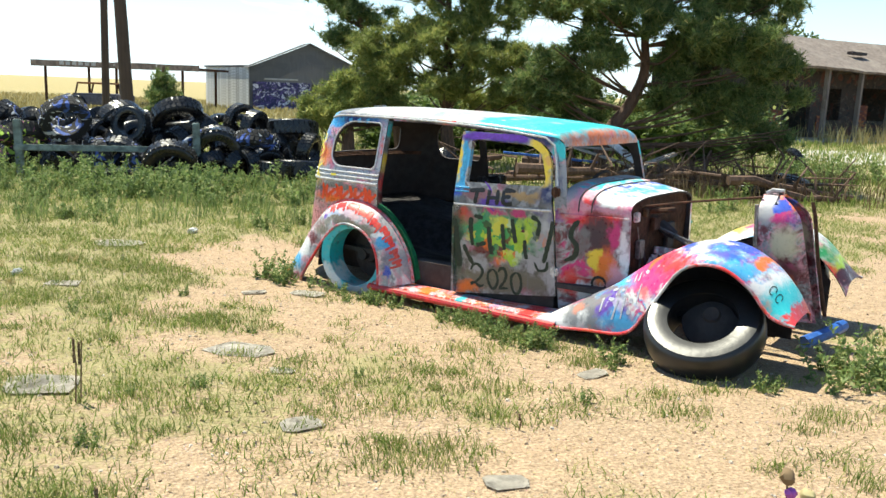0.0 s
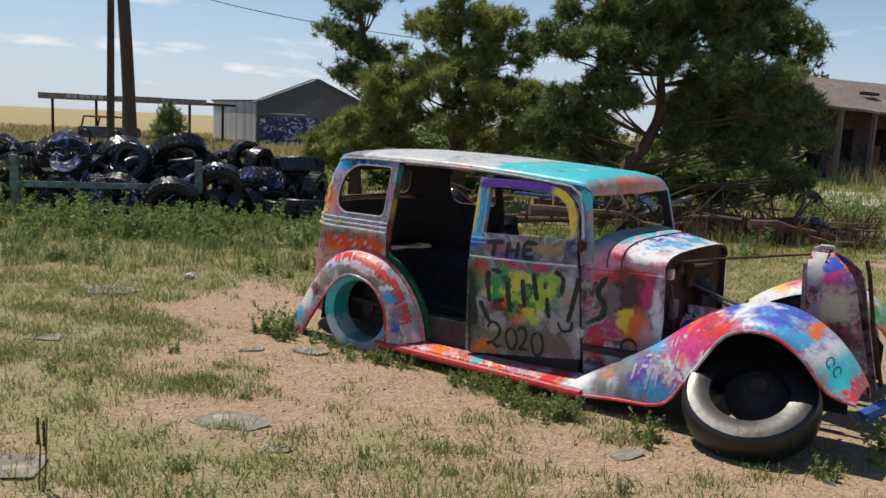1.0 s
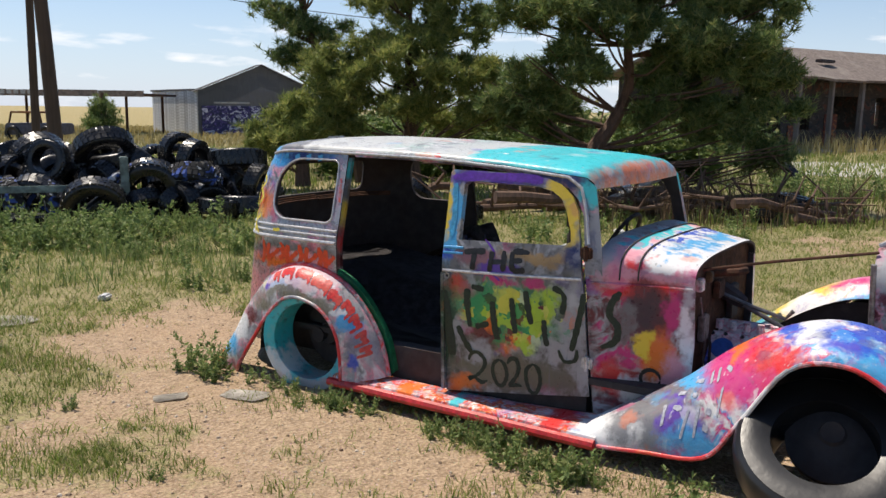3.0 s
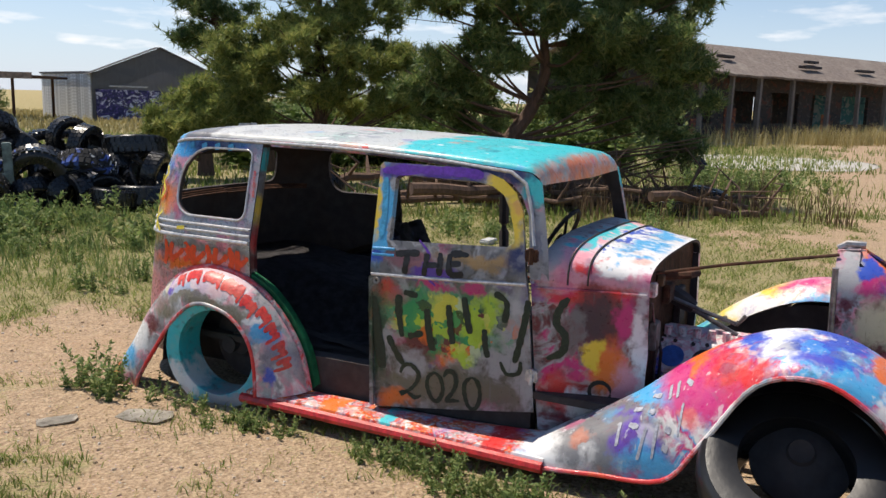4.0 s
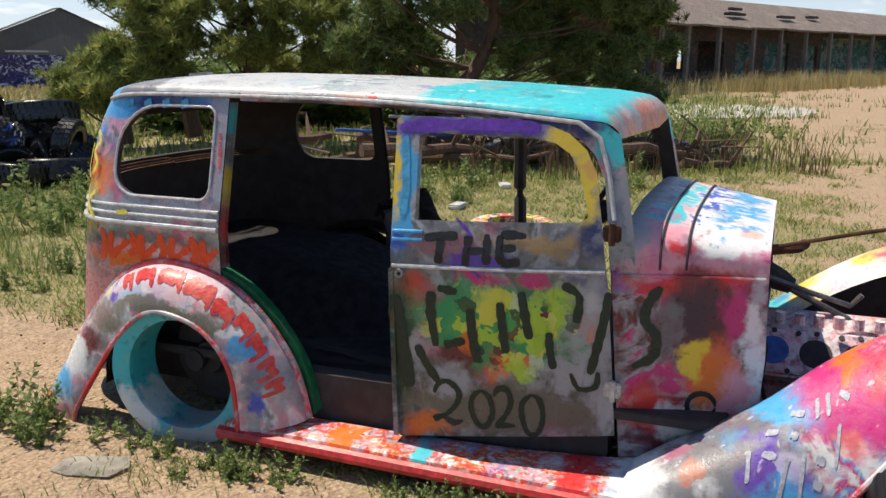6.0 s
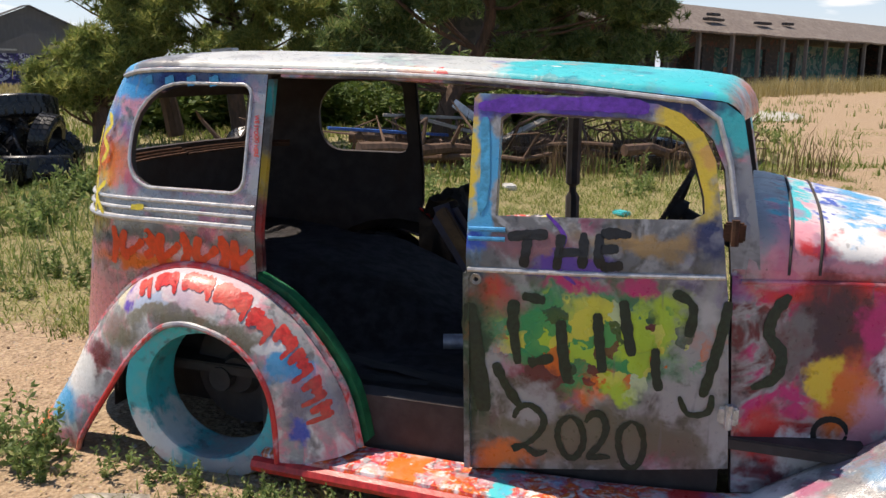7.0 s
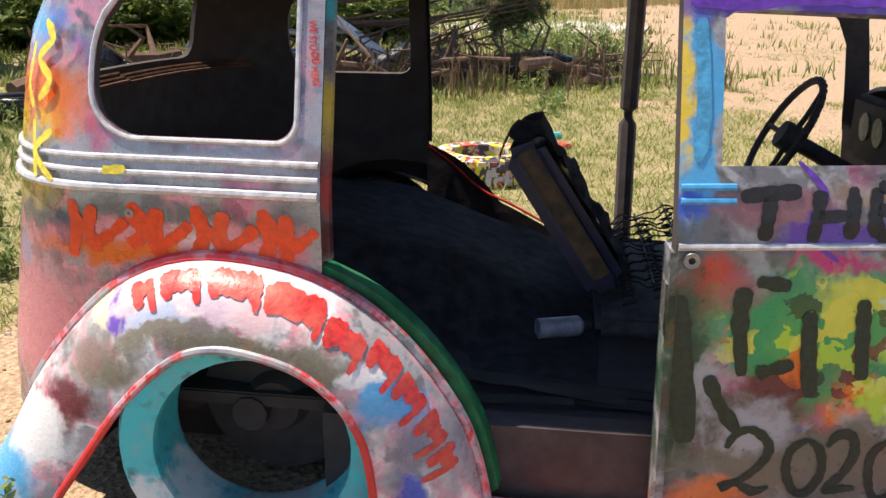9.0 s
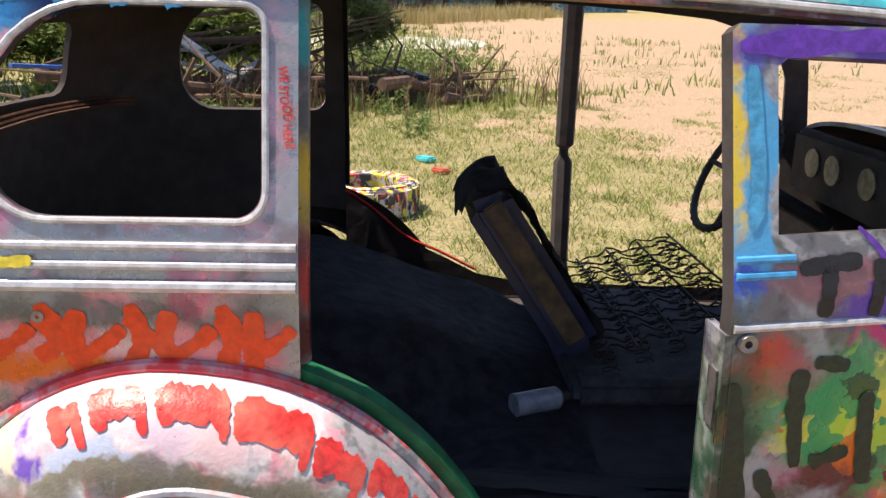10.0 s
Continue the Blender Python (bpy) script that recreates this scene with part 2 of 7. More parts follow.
def graffiti_wall(name, base, inks, scale=1.2, low=0.5):
    """Weathered boards with big spray-painted shapes on them."""
    g = Graph(name)
    f, _ = g.noise(9.0, 5.0, 0.65, stretch=(1, 1, 0.15))
    col = g.mix(f, tuple(c * 0.6 for c in base), base)
    for k, ink in enumerate(inks):
        n, _ = g.noise(scale * (1 + 0.45 * k), 2.0, 0.4, stretch=(1, 1, 1.3 + 0.2 * k), warp=2.2)
        col = g.mix(g.span(n, low + 0.02 * k, low + 0.05 + 0.02 * k), col, ink)
    g.bump(f, 0.3, 0.01)
    return g.done(col, 0.85)


M_GROUND = ground_material()
M_TYRE = plain("tyre_rubber", (0.010, 0.010, 0.011), 0.3, 0.0, 30.0, 0.4, 0.3, (0.028, 0.026, 0.025))
M_TYRE_SCUFFED = plain("scuffed_tyre_rubber", (0.011, 0.011, 0.012), 0.34, 0.0, 6.0, 0.4, 0.35, (0.036, 0.036, 0.038))
M_TYRE_PAINT = graffiti_wall("painted_tyre_rubber", (0.02, 0.02, 0.022), [(0.05, 0.10, 0.35), (0.55, 0.56, 0.58)], 3.0, 0.56)
M_TYRE_PAINT2 = graffiti_wall("lime_painted_tyre_rubber", (0.02, 0.02, 0.022), [(0.30, 0.45, 0.06), (0.55, 0.12, 0.30)], 3.0, 0.57)
# one dark tone for the car's inner faces and many small parts
M_INSIDE = plain("dark_steel", (0.050, 0.043, 0.044), 0.8, 0.1, 14.0, 0.3, 0.3, (0.055, 0.034, 0.026))
M_RUST = plain("rusted_steel", (0.10, 0.045, 0.025), 0.85, 0.3, 25.0, 0.5, 0.5, (0.03, 0.018, 0.012))
M_STEEL = plain("bare_steel", (0.30, 0.30, 0.31), 0.45, 0.8, 30.0, 0.4, 0.3, (0.14, 0.09, 0.06))
M_BARK = wood_material("pine_bark", (0.055, 0.033, 0.022), (0.15, 0.085, 0.055), 3.0, (1, 1, 0.3))
M_POLE = wood_material("creosoted_pole_wood", (0.035, 0.024, 0.017), (0.10, 0.065, 0.045), 3.0, (1, 1, 0.05))
M_GREYWOOD = wood_material("weathered_grey_wood", (0.16, 0.145, 0.125), (0.36, 0.33, 0.29), 4.0, (0.08, 1, 1))
M_CONCRETE = plain("cracked_concrete", (0.42, 0.40, 0.36), 0.9, 0.0, 12.0, 0.3, 0.5, (0.27, 0.25, 0.22))
M_PINE = by_island("pine_needles", [(0.0, (0.07, 0.12, 0.045)), (0.5, (0.16, 0.235, 0.075)), (0.85, (0.27, 0.33, 0.11)), (1.0, (0.40, 0.36, 0.15))], 0.5, 0.4)
M_PINE_YELLOW = by_island("yellowed_pine_needles", [(0.0, (0.12, 0.175, 0.055)), (0.5, (0.27, 0.33, 0.09)), (1.0, (0.50, 0.47, 0.15))], 0.55, 0.4)
M_GRASS = by_island("short_grass", [(0.0, (0.12, 0.19, 0.04)), (0.45, (0.23, 0.30, 0.07)), (0.75, (0.37, 0.37, 0.13)), (1.0, (0.56, 0.48, 0.26))], 0.7, 0.4)
M_WEED = by_island("green_weeds", [(0.0, (0.10, 0.155, 0.050)), (0.5, (0.20, 0.28, 0.09)), (0.85, (0.31, 0.37, 0.14)), (1.0, (0.46, 0.43, 0.21))], 0.6, 0.4)
M_STRAW = by_island("dry_grass", [(0.0, (0.30, 0.25, 0.09)), (0.5, (0.45, 0.38, 0.17)), (1.0, (0.60, 0.52, 0.30))], 0.7, 0.3)
M_STALK = by_island("brown_dead_weeds", [(0.0, (0.10, 0.06, 0.035)), (1.0, (0.26, 0.18, 0.10))], 0.8, 0.1)
M_LEAF = by_island("broad_leaves", [(0.0, (0.05, 0.09, 0.02)), (0.6, (0.10, 0.16, 0.035)), (1.0, (0.20, 0.25, 0.07))], 0.6, 0.3)


# ---- mesh helpers ----
def as_mesh(name, verts, faces, material, smooth=None):
    me = bpy.data.meshes.new(name)
    me.from_pydata([tuple(v) for v in verts], [], [tuple(f) for f in faces])
    me.materials.append(material)
    if smooth is not None:
        me.polygons.foreach_set("use_smooth", [True] * len(me.polygons))
        me.set_sharp_from_angle(angle=radians(smooth))
    me.update()
    return me


def bm_mesh(name, bm, material, smooth=35):
    bmesh.ops.recalc_face_normals(bm, faces=bm.faces)
    me = bpy.data.meshes.new(name)
    two = any(f.material_index for f in bm.faces)
    bm.to_mesh(me)
    bm.free()
    me.materials.append(material)
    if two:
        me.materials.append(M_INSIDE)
    me.polygons.foreach_set("use_smooth", [True] * len(me.polygons))
    me.set_sharp_from_angle(angle=radians(smooth))
    return me


def part(name, bm, material, parent, label="", smooth=35):
    me = bm if isinstance(bm, bpy.types.Mesh) else bm_mesh(name, bm, material, smooth)
    ob = new(name, me)
    ob.parent = parent
    if label:
        tagged(ob, label)
    return ob


def thing(name, m, label, category, group="", kind=""):
    ob = new(name)
    ob.empty_display_size = 0.2
    ob.matrix_world = m
    return tagged(ob, label, category, group, kind)


def box(bm, lo, hi, bevel=0.0, m=None):
    lo, hi = Vector(lo), Vector(hi)
    r = bmesh.ops.create_cube(bm, size=1.0)
    vs = r["verts"]
    for v in vs:
        v.co = Vector(lo[i] + (v.co[i] + 0.5) * (hi[i] - lo[i]) for i in range(3))
    if bevel:
        es = list({e for v in vs for e in v.link_edges})
        vs = list({v for f in bmesh.ops.bevel(bm, geom=es, offset=bevel, segments=2, affect="EDGES")["faces"] for v in f.verts} | {v for v in vs if v.is_valid})
    if m is not None:
        bmesh.ops.transform(bm, matrix=m, verts=[v for v in vs if v.is_valid])
    return vs


def tube(bm, path, radius, n=8, caps=True):
    """A round bar along a list of points; radius is a number or one for each point."""
    path = [Vector(p) for p in path]
    rs = radius if isinstance(radius, (list, tuple)) else [radius] * len(path)
    rings, side = [], None
    for k, p in enumerate(path):
        d = (path[min(k + 1, len(path) - 1)] - path[max(k - 1, 0)]).normalized()
        if side is None:
            side = d.orthogonal().normalized()
        side = (side - d * side.dot(d)).normalized()
        up = d.cross(side)
        rings.append([bm.verts.new(p + (side * math.cos(2 * math.pi * j / n) + up * math.sin(2 * math.pi * j / n)) * rs[k]) for j in range(n)])
    for a, b in zip(rings, rings[1:]):
        for j in range(n):
            bm.faces.new((a[j], a[(j + 1) % n], b[(j + 1) % n], b[j]))
    if caps:
        bm.faces.new(rings[0])
        bm.faces.new(rings[-1])


def sheet(bm, rows, close=False):
    """A surface through rows of points, all of one length."""
    grid = [[bm.verts.new(p) for p in row] for row in rows]
    for a, b in zip(grid, grid[1:]):
        for j in range(len(a) - (0 if close else 1)):
            k = (j + 1) % len(a)
            bm.faces.new((a[j], a[k], b[k], b[j]))
    return grid


def lathe(bm, profile, n=32):
    """Turns a closed profile of (radius, y) about the y axis."""
    rows = [[Vector((r * math.cos(2 * math.pi * k / n), y, r * math.sin(2 * math.pi * k / n))) for r, y in profile] for k in range(n)]
    sheet(bm, rows + [rows[0]], close=True)
    bmesh.ops.remove_doubles(bm, verts=bm.verts, dist=1e-5)


def spline(pts, n):
    """A smooth curve through points of any dimension, n steps to each stretch."""
    pts = [np.array(p, float) for p in pts]
    out = []
    for k in range(len(pts) - 1):
        p0, p1, p2, p3 = pts[max(k - 1, 0)], pts[k], pts[k + 1], pts[min(k + 2, len(pts) - 1)]
        for j in range(n):
            t = j / n
            out.append(0.5 * (2 * p1 + (p2 - p0) * t + (2 * p0 - 5 * p1 + 4 * p2 - p3) * t * t + (3 * p1 - p0 - 3 * p2 + p3) * t ** 3))
    return out + [pts[-1]]


def rounded(x0, z0, x1, z1, radii, n=6):
    """A rectangle with its own radius at each corner: lower left, lower right, upper right, upper left."""
    out = []
    for (cx, cz), r, a in zip(((x0, z0), (x1, z0), (x1, z1), (x0, z1)), radii, (180, 270, 0, 90)):
        ox, oz = cx + (r if cx == x0 else -r), cz + (r if cz == z0 else -r)
        out += [(ox + r * math.cos(radians(a + 90 * k / n)), oz + r * math.sin(radians(a + 90 * k / n))) for k in range(n + 1)]
    return out


def smooth01(x):
    x = np.clip(x, 0.0, 1.0)
    return x * x * (3 - 2 * x)


def lumps(x, y, scale, seed=0.0):
    return noise.noise(Vector((x * scale + seed, y * scale - seed, seed * 0.37)))


# ---- ground ----
def height(x, y):
    far = 0.30 * float(smooth01((y - 12.0) / 33.0))
    dip = -0.07 * math.exp(-((x - 0.6) ** 2 + (y - 7.2) ** 2) / 8.0)
    wob = 0.02 * lumps(x, y, 0.45, 3.1) + 0.008 * lumps(x, y, 2.1, 7.7) if abs(x) < 40 and abs(y) < 60 else 0.0
    return far + dip + wob


def grassy(x, y):
    """How much grass grows at a place, 0 to 1."""
    n = lumps(x, y, 0.55, 11.0) * 0.6 + lumps(x, y, 1.7, 5.0) * 0.5 + (lumps(x, y, 4.3, 8.0) * 0.4 if abs(x) < 12 and y < 16 else 0.0)
    left = float(smooth01((-0.9 - x - 0.12 * (y - 4)) / 2.2)) * 0.55
    back = float(smooth01((y - 8.6 + 0.25 * x) / 1.6))
    right_lot = float(smooth01((x - 3.0 - 0.58 * (y - 12.5)) / 5.0)) if y < 60 else 0.0
    bare = 0.75 * math.exp(-((x + 1.7) / 1.2) ** 2 - ((y - 8.5) / 0.9) ** 2)
    under = math.exp(-(((x - 0.6) * 0.834 - (y - 7.1) * 0.552) ** 2 / 3.6 + ((x - 0.6) * 0.552 + (y - 7.1) * 0.834) ** 2 / 0.9))
    return max(0.0, min(1.0, 0.40 + left + 0.75 * back - 1.15 * right_lot * (1 if y > 7 else 0.25) - bare + 0.25 * under + n))


def ground():
    def marks(lo, hi, step, reach):
        mid = list(np.arange(lo, hi + 1e-6, step))
        out = [step * 1.35 ** k for k in range(1, 60)]
        left, right, a, b = [], [], lo, hi
        for d in out:
            a, b = a - d, b + d
            if b > reach:
                break
            left.append(a)
            right.append(b)
        return left[::-1] + mid + right
    xs, ys = marks(-7, 7, 0.14, 2600), marks(-2, 15, 0.14, 3600)
    verts = [(x, y, height(x, y)) for y in ys for x in xs]
    w = len(xs)
    faces = [(j * w + i, j * w + i + 1, (j + 1) * w + i + 1, (j + 1) * w + i) for j in range(len(ys) - 1) for i in range(w - 1)]
    me = as_mesh("ground", verts, faces, M_GROUND, 180)
    for name, fn in (("grass", grassy), ("field", lambda x, y: float(smooth01((max(abs(x) * 0.8, y) - 42) / 10)))):
        att = me.attributes.new(name, "FLOAT", "POINT")
        att.data.foreach_set("value", [fn(v[0], v[1]) for v in verts])
    return tagged(new("ground", me), "sandy ground with patchy grass, gravel and bare dirt", "ground", kind="structure")


ground()

# ---- the car ----
CAR_TURN = -33.5
CAR_AT = Vector((0.53 * 0.552, 7.5 + 0.53 * 0.834, 0.0))
CAR = Matrix.Translation(CAR_AT) @ pose(0, 0, 0, 0, 0, CAR_TURN)
car = thing("car", CAR, "derelict graffiti-covered vintage sedan with missing hood and doors", "car")

M_QUARTER = spray("quarter_paint", [SILVER, GREY, PINK, SILVER], [
    (-1.42, 1.2, 0.25, 0.12, SKY), (-1.30, 1.05, 0.22, 0.12, ORANGE), (-1.35, 0.92, 0.18, 0.10, YELLOW), (-1.0, 1.38, 0.5, 0.05, (0.05, 0.16, 0.30)), (-0.85, 1.37, 0.16, 0.05, NAVY), (-1.12, 1.36, 0.10, 0.06, SKY), (-0.82, 0.735, 0.36, 0.055, (0.68, 0.08, 0.02)),
    (-0.75, 0.79, 0.62, 0.035, GREY), (-0.85, 0.72, 0.36, 0.06, PINK), (-0.95, 0.70, 0.25, 0.03, ORANGE), (-0.55, 0.60, 0.2, 0.06, GREY), (-1.3, 0.45, 0.2, 0.2, PINK),
    (-0.46, 1.0, 0.07, 0.5, SILVER), (-0.95, 0.93, 0.5, 0.05, SILVER)], 4.0, 0.30, patches=0.45, metal=0.45)
M_ROOF = spray("roof_paint", [(0.50, 0.51, 0.50), (0.42, 0.56, 0.51), SILVER, WHITE], [
    (-0.6, 1.45, 0.4, 0.2, (0.52, 0.53, 0.52)), (-1.1, 1.42, 0.12, 0.2, SKY), (-1.25, 1.3, 0.2, 0.1, SILVER), (-1.0, 1.45, 0.06, 0.1, GREY), (0.30, 1.4, 0.22, 0.2, (0.50, 0.52, 0.51)),
    (0.75, 1.4, 0.33, 0.2, TEAL), (0.45, 1.42, 0.06, 0.1, TEAL), (1.05, 1.4, 0.12, 0.2, TEAL), (1.28, 1.35, 0.13, 0.2, ORANGE), (0.95, 1.36, 0.10, 0.02, SKY), (0.2, 1.385, 0.25, 0.012, RED), (0.5, 1.39, 0.08, 0.02, WHITE), (-1.42, 1.1, 0.12, 0.14, ORANGE), (-0.9, 1.44, 0.05, 0.05, GREY), (-1.18, 1.38, 0.05, 0.05, NAVY)], 4.5)
M_DOOR = spray("door_paint", [GREY, (0.10, 0.095, 0.085), SILVER, GREY], [
    (0.345, 1.2, 0.035, 0.25, YELLOW), (0.40, 1.12, 0.035, 0.24, SKY), (0.62, 1.335, 0.34, 0.035, PURPLE), (1.02, 1.28, 0.10, 0.07, YELLOW), (1.09, 1.12, 0.04, 0.14, YELLOW),
    (0.385, 0.98, 0.06, 0.07, SKY), (0.375, 0.90, 0.06, 0.04, BLUE), (0.94, 0.925, 0.22, 0.034, TAN), (0.56, 0.90, 0.12, 0.05, (0.28, 0.12, 0.14)), (1.12, 0.92, 0.06, 0.08, NAVY), (0.68, 0.84, 0.14, 0.035, PURPLE),
    (0.445, 0.72, 0.07, 0.06, RED), (0.72, 0.60, 0.32, 0.15, GREEN), (0.56, 0.64, 0.07, 0.07, GREEN), (0.74, 0.69, 0.08, 0.045, (0.60, 0.62, 0.10)), (0.81, 0.62, 0.09, 0.08, LIME), (1.0, 0.67, 0.055, 0.10, LIME),
    (0.64, 0.60, 0.06, 0.07, LIME), (0.89, 0.768, 0.07, 0.03, MAGENTA), (0.70, 0.78, 0.08, 0.02, MAGENTA), (0.93, 0.60, 0.05, 0.10, FOREST), (0.75, 0.43, 0.08, 0.06, ORANGE), (0.60, 0.47, 0.10, 0.07, MAROON),
    (0.84, 0.42, 0.05, 0.035, LIME), (0.375, 0.50, 0.05, 0.26, FOREST), (0.46, 0.50, 0.05, 0.10, SILVER), (1.12, 0.62, 0.07, 0.18, SILVER), (1.04, 0.26, 0.16, 0.09, (0.13, 0.125, 0.10)), (0.70, 0.26, 0.30, 0.11, (0.15, 0.14, 0.10)),
    (0.46, 0.15, 0.09, 0.05, ORANGE), (1.02, 0.42, 0.08, 0.06, SILVER), (0.56, 0.36, 0.07, 0.05, SILVER), (1.16, 0.30, 0.05, 0.12, SILVER)], 5.0, patches=0.3,
    crust=(0.79, 0.585, 0.33, 0.17, [GREEN, LIME, (0.62, 0.66, 0.12), FOREST, (0.55, 0.66, 0.40), LIME, GREEN, MAROON, (0.66, 0.62, 0.08), ORANGE]))
M_COWL = spray("cowl_paint", [GREY, MAROON, SILVER, MAGENTA], [
    (1.5, 0.96, 0.28, 0.09, WHITE), (1.30, 0.93, 0.10, 0.08, PINK), (1.42, 0.84, 0.26, 0.035, PINK), (1.34, 1.01, 0.07, 0.02, TEAL), (1.58, 0.965, 0.07, 0.02, SKY), (1.47, 0.99, 0.07, 0.012, BLUE), (1.42, 0.90, 0.06, 0.03, RED),
    (1.45, 0.76, 0.22, 0.05, RED), (1.48, 0.62, 0.18, 0.10, MAROON), (1.45, 0.68, 0.09, 0.13, (0.05, 0.03, 0.045)), (1.36, 0.60, 0.05, 0.10, GREY), (1.60, 0.66, 0.05, 0.10, MAGENTA), (1.54, 0.41, 0.09, 0.12, ORANGE), (1.47, 0.48, 0.04, 0.07, YELLOW),
    (1.32, 0.28, 0.09, 0.10, RED), (1.48, 0.22, 0.16, 0.07, WHITE), (1.62, 0.30, 0.06, 0.14, PINK), (1.68, 0.6, 0.03, 0.3, WHITE), (1.22, 1.15, 0.06, 0.3, SILVER)], 5.0)
# the long dark band is dark red paint plus painted-in shade below the roof
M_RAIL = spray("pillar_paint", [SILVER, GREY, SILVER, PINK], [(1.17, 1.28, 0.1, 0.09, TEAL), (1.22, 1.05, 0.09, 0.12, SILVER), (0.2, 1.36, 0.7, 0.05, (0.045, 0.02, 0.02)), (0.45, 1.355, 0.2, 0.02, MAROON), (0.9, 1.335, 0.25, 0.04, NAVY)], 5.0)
M_FENDER_FRONT = spray("front_fender_paint", [WHITE, SKY, MAGENTA, WHITE], [
    (1.35, 0.10, 0.25, 0.10, WHITE), (1.55, 0.16, 0.16, 0.12, GREY), (1.72, 0.25, 0.18, 0.15, GREY), (1.78, 0.22, 0.12, 0.09, PURPLE), (1.85, 0.14, 0.14, 0.07, SKY),
    (1.75, 0.42, 0.18, 0.07, SKY), (2.0, 0.50, 0.20, 0.13, MAGENTA), (2.2, 0.58, 0.18, 0.08, RED), (1.92, 0.60, 0.08, 0.06, ORANGE), (2.2, 0.72, 0.16, 0.04, BLUE),
    (2.35, 0.72, 0.12, 0.04, WHITE), (2.5, 0.72, 0.15, 0.05, BLUE), (2.6, 0.62, 0.14, 0.06, SKY), (2.78, 0.52, 0.10, 0.07, WHITE), (2.86, 0.44, 0.09, 0.10, TEAL), (2.95, 0.36, 0.04, 0.07, RED), (2.72, 0.68, 0.05, 0.05, ORANGE)], 6.0)
M_FENDER_FAR = spray("far_fender_paint", [WHITE, PINK, CREAM, WHITE], [
    (1.75, 0.55, 0.25, 0.12, YELLOW), (2.0, 0.70, 0.22, 0.06, YELLOW), (2.25, 0.72, 0.15, 0.05, MAGENTA), (2.1, 0.52, 0.2, 0.08, WHITE), (1.7, 0.4, 0.12, 0.08, TEAL), (2.35, 0.6, 0.12, 0.08, SKY),
    (2.6, 0.68, 0.14, 0.06, WHITE), (2.72, 0.55, 0.14, 0.07, GREEN), (2.8, 0.4, 0.12, 0.08, RED), (2.9, 0.5, 0.06, 0.06, LIME), (2.96, 0.42, 0.07, 0.11, (0.07, 0.015, 0.03))], 6.0)
M_FENDER_REAR = spray("rear_fender_paint", [SILVER, WHITE, PINK, SILVER], [
    (-0.75, 0.65, 0.45, 0.06, (0.64, 0.50, 0.54)), (-0.70, 0.535, 0.32, 0.035, (0.20, 0.18, 0.13)), (-1.0, 0.46, 0.09, 0.05, (0.20, 0.18, 0.13)), (-0.45, 0.50, 0.08, 0.05, (0.20, 0.18, 0.13)), (-1.10, 0.34, 0.08, 0.06, MAROON), (-1.22, 0.24, 0.10, 0.07, WHITE),
    (-1.32, 0.13, 0.10, 0.07, SKY), (-1.44, 0.0, 0.09, 0.06, ORANGE), (-1.02, 0.58, 0.06, 0.025, CREAM), (-0.96, 0.585, 0.03, 0.03, PURPLE), (-0.85, 0.57, 0.08, 0.02, (0.42, 0.48, 0.62)), (-0.29, 0.40, 0.06, 0.05, SKY),
    (-0.24, 0.27, 0.06, 0.07, (0.20, 0.20, 0.26)), (-0.24, 0.16, 0.05, 0.05, BLUE), (-0.14, 0.28, 0.04, 0.12, SILVER), (-0.35, 0.46, 0.06, 0.04, WHITE)], 5.0, 0.26, patches=0.12)
M_BOARD = spray("running_board_paint", [WHITE, ORANGE, RED, SILVER, PINK], [(0.15, 0.06, 0.06, 0.2, ORANGE), (0.5, 0.06, 0.03, 0.2, TEAL), (1.1, 0.06, 0.06, 0.2, RED), (1.3, 0.06, 0.08, 0.2, WHITE)], 10.0)
M_REDEDGE = plain("red_edge_paint", (0.55, 0.03, 0.03), 0.4, 0.0, 30.0, 0.4, 0.2, (0.30, 0.05, 0.04))
M_LIP = spray("fender_edge_paint", [SILVER, PINK, RED, SILVER], [(-0.36, 0.15, 0.06, 0.25, RED), (-1.1, 0.2, 0.14, 0.16, RED), (-1.4, -0.02, 0.1, 0.06, WHITE), (-0.7, 0.56, 0.3, 0.06, SILVER), (1.7, 0.06, 0.4, 0.05, RED), (2.1, 0.4, 0.1, 0.12, WHITE), (2.6, 0.6, 0.12, 0.06, RED), (-0.75, 0.69, 0.3, 0.05, RED)], 7.0)
M_GREENEDGE = plain("green_edge_paint", (0.02, 0.25, 0.11), 0.4, 0.0, 18.0, 0.4, 0.2, (0.10, 0.16, 0.12))
M_SILVERBEAD = plain("silver_bead_paint", (0.55, 0.55, 0.56), 0.35, 0.3, 30.0, 0.3, 0.2, (0.36, 0.30, 0.32))
M_SHELL = spray("grille_shell_paint", [MAROON, SILVER, PINK, MAROON], [
    (2.68, 1.0, 0.12, 0.06, ORANGE), (2.52, 0.92, 0.06, 0.10, SILVER), (2.62, 0.88, 0.06, 0.05, MAGENTA), (2.60, 0.95, 0.05, 0.04, BLUE), (2.66, 0.70, 0.09, 0.12, CREAM), (2.70, 0.5, 0.1, 0.1, MAROON)], 7.0)
M_TEALTYRE = spray("turquoise_tyre_paint", [TEAL, TEAL, (0.10, 0.42, 0.48), TEAL], [(-0.25, -0.2, 0.12, 0.10, WHITE), (0.1, -0.28, 0.2, 0.06, SILVER), (-0.28, 0.05, 0.05, 0.1, TEAL)], 7.0, 0.5, patches=0.12)
M_BLOCK = spray("engine_paint", [WHITE, WHITE, PINK, WHITE], [(1.62, 0.3, 0.08, 0.1, BLUE)], 9.0)
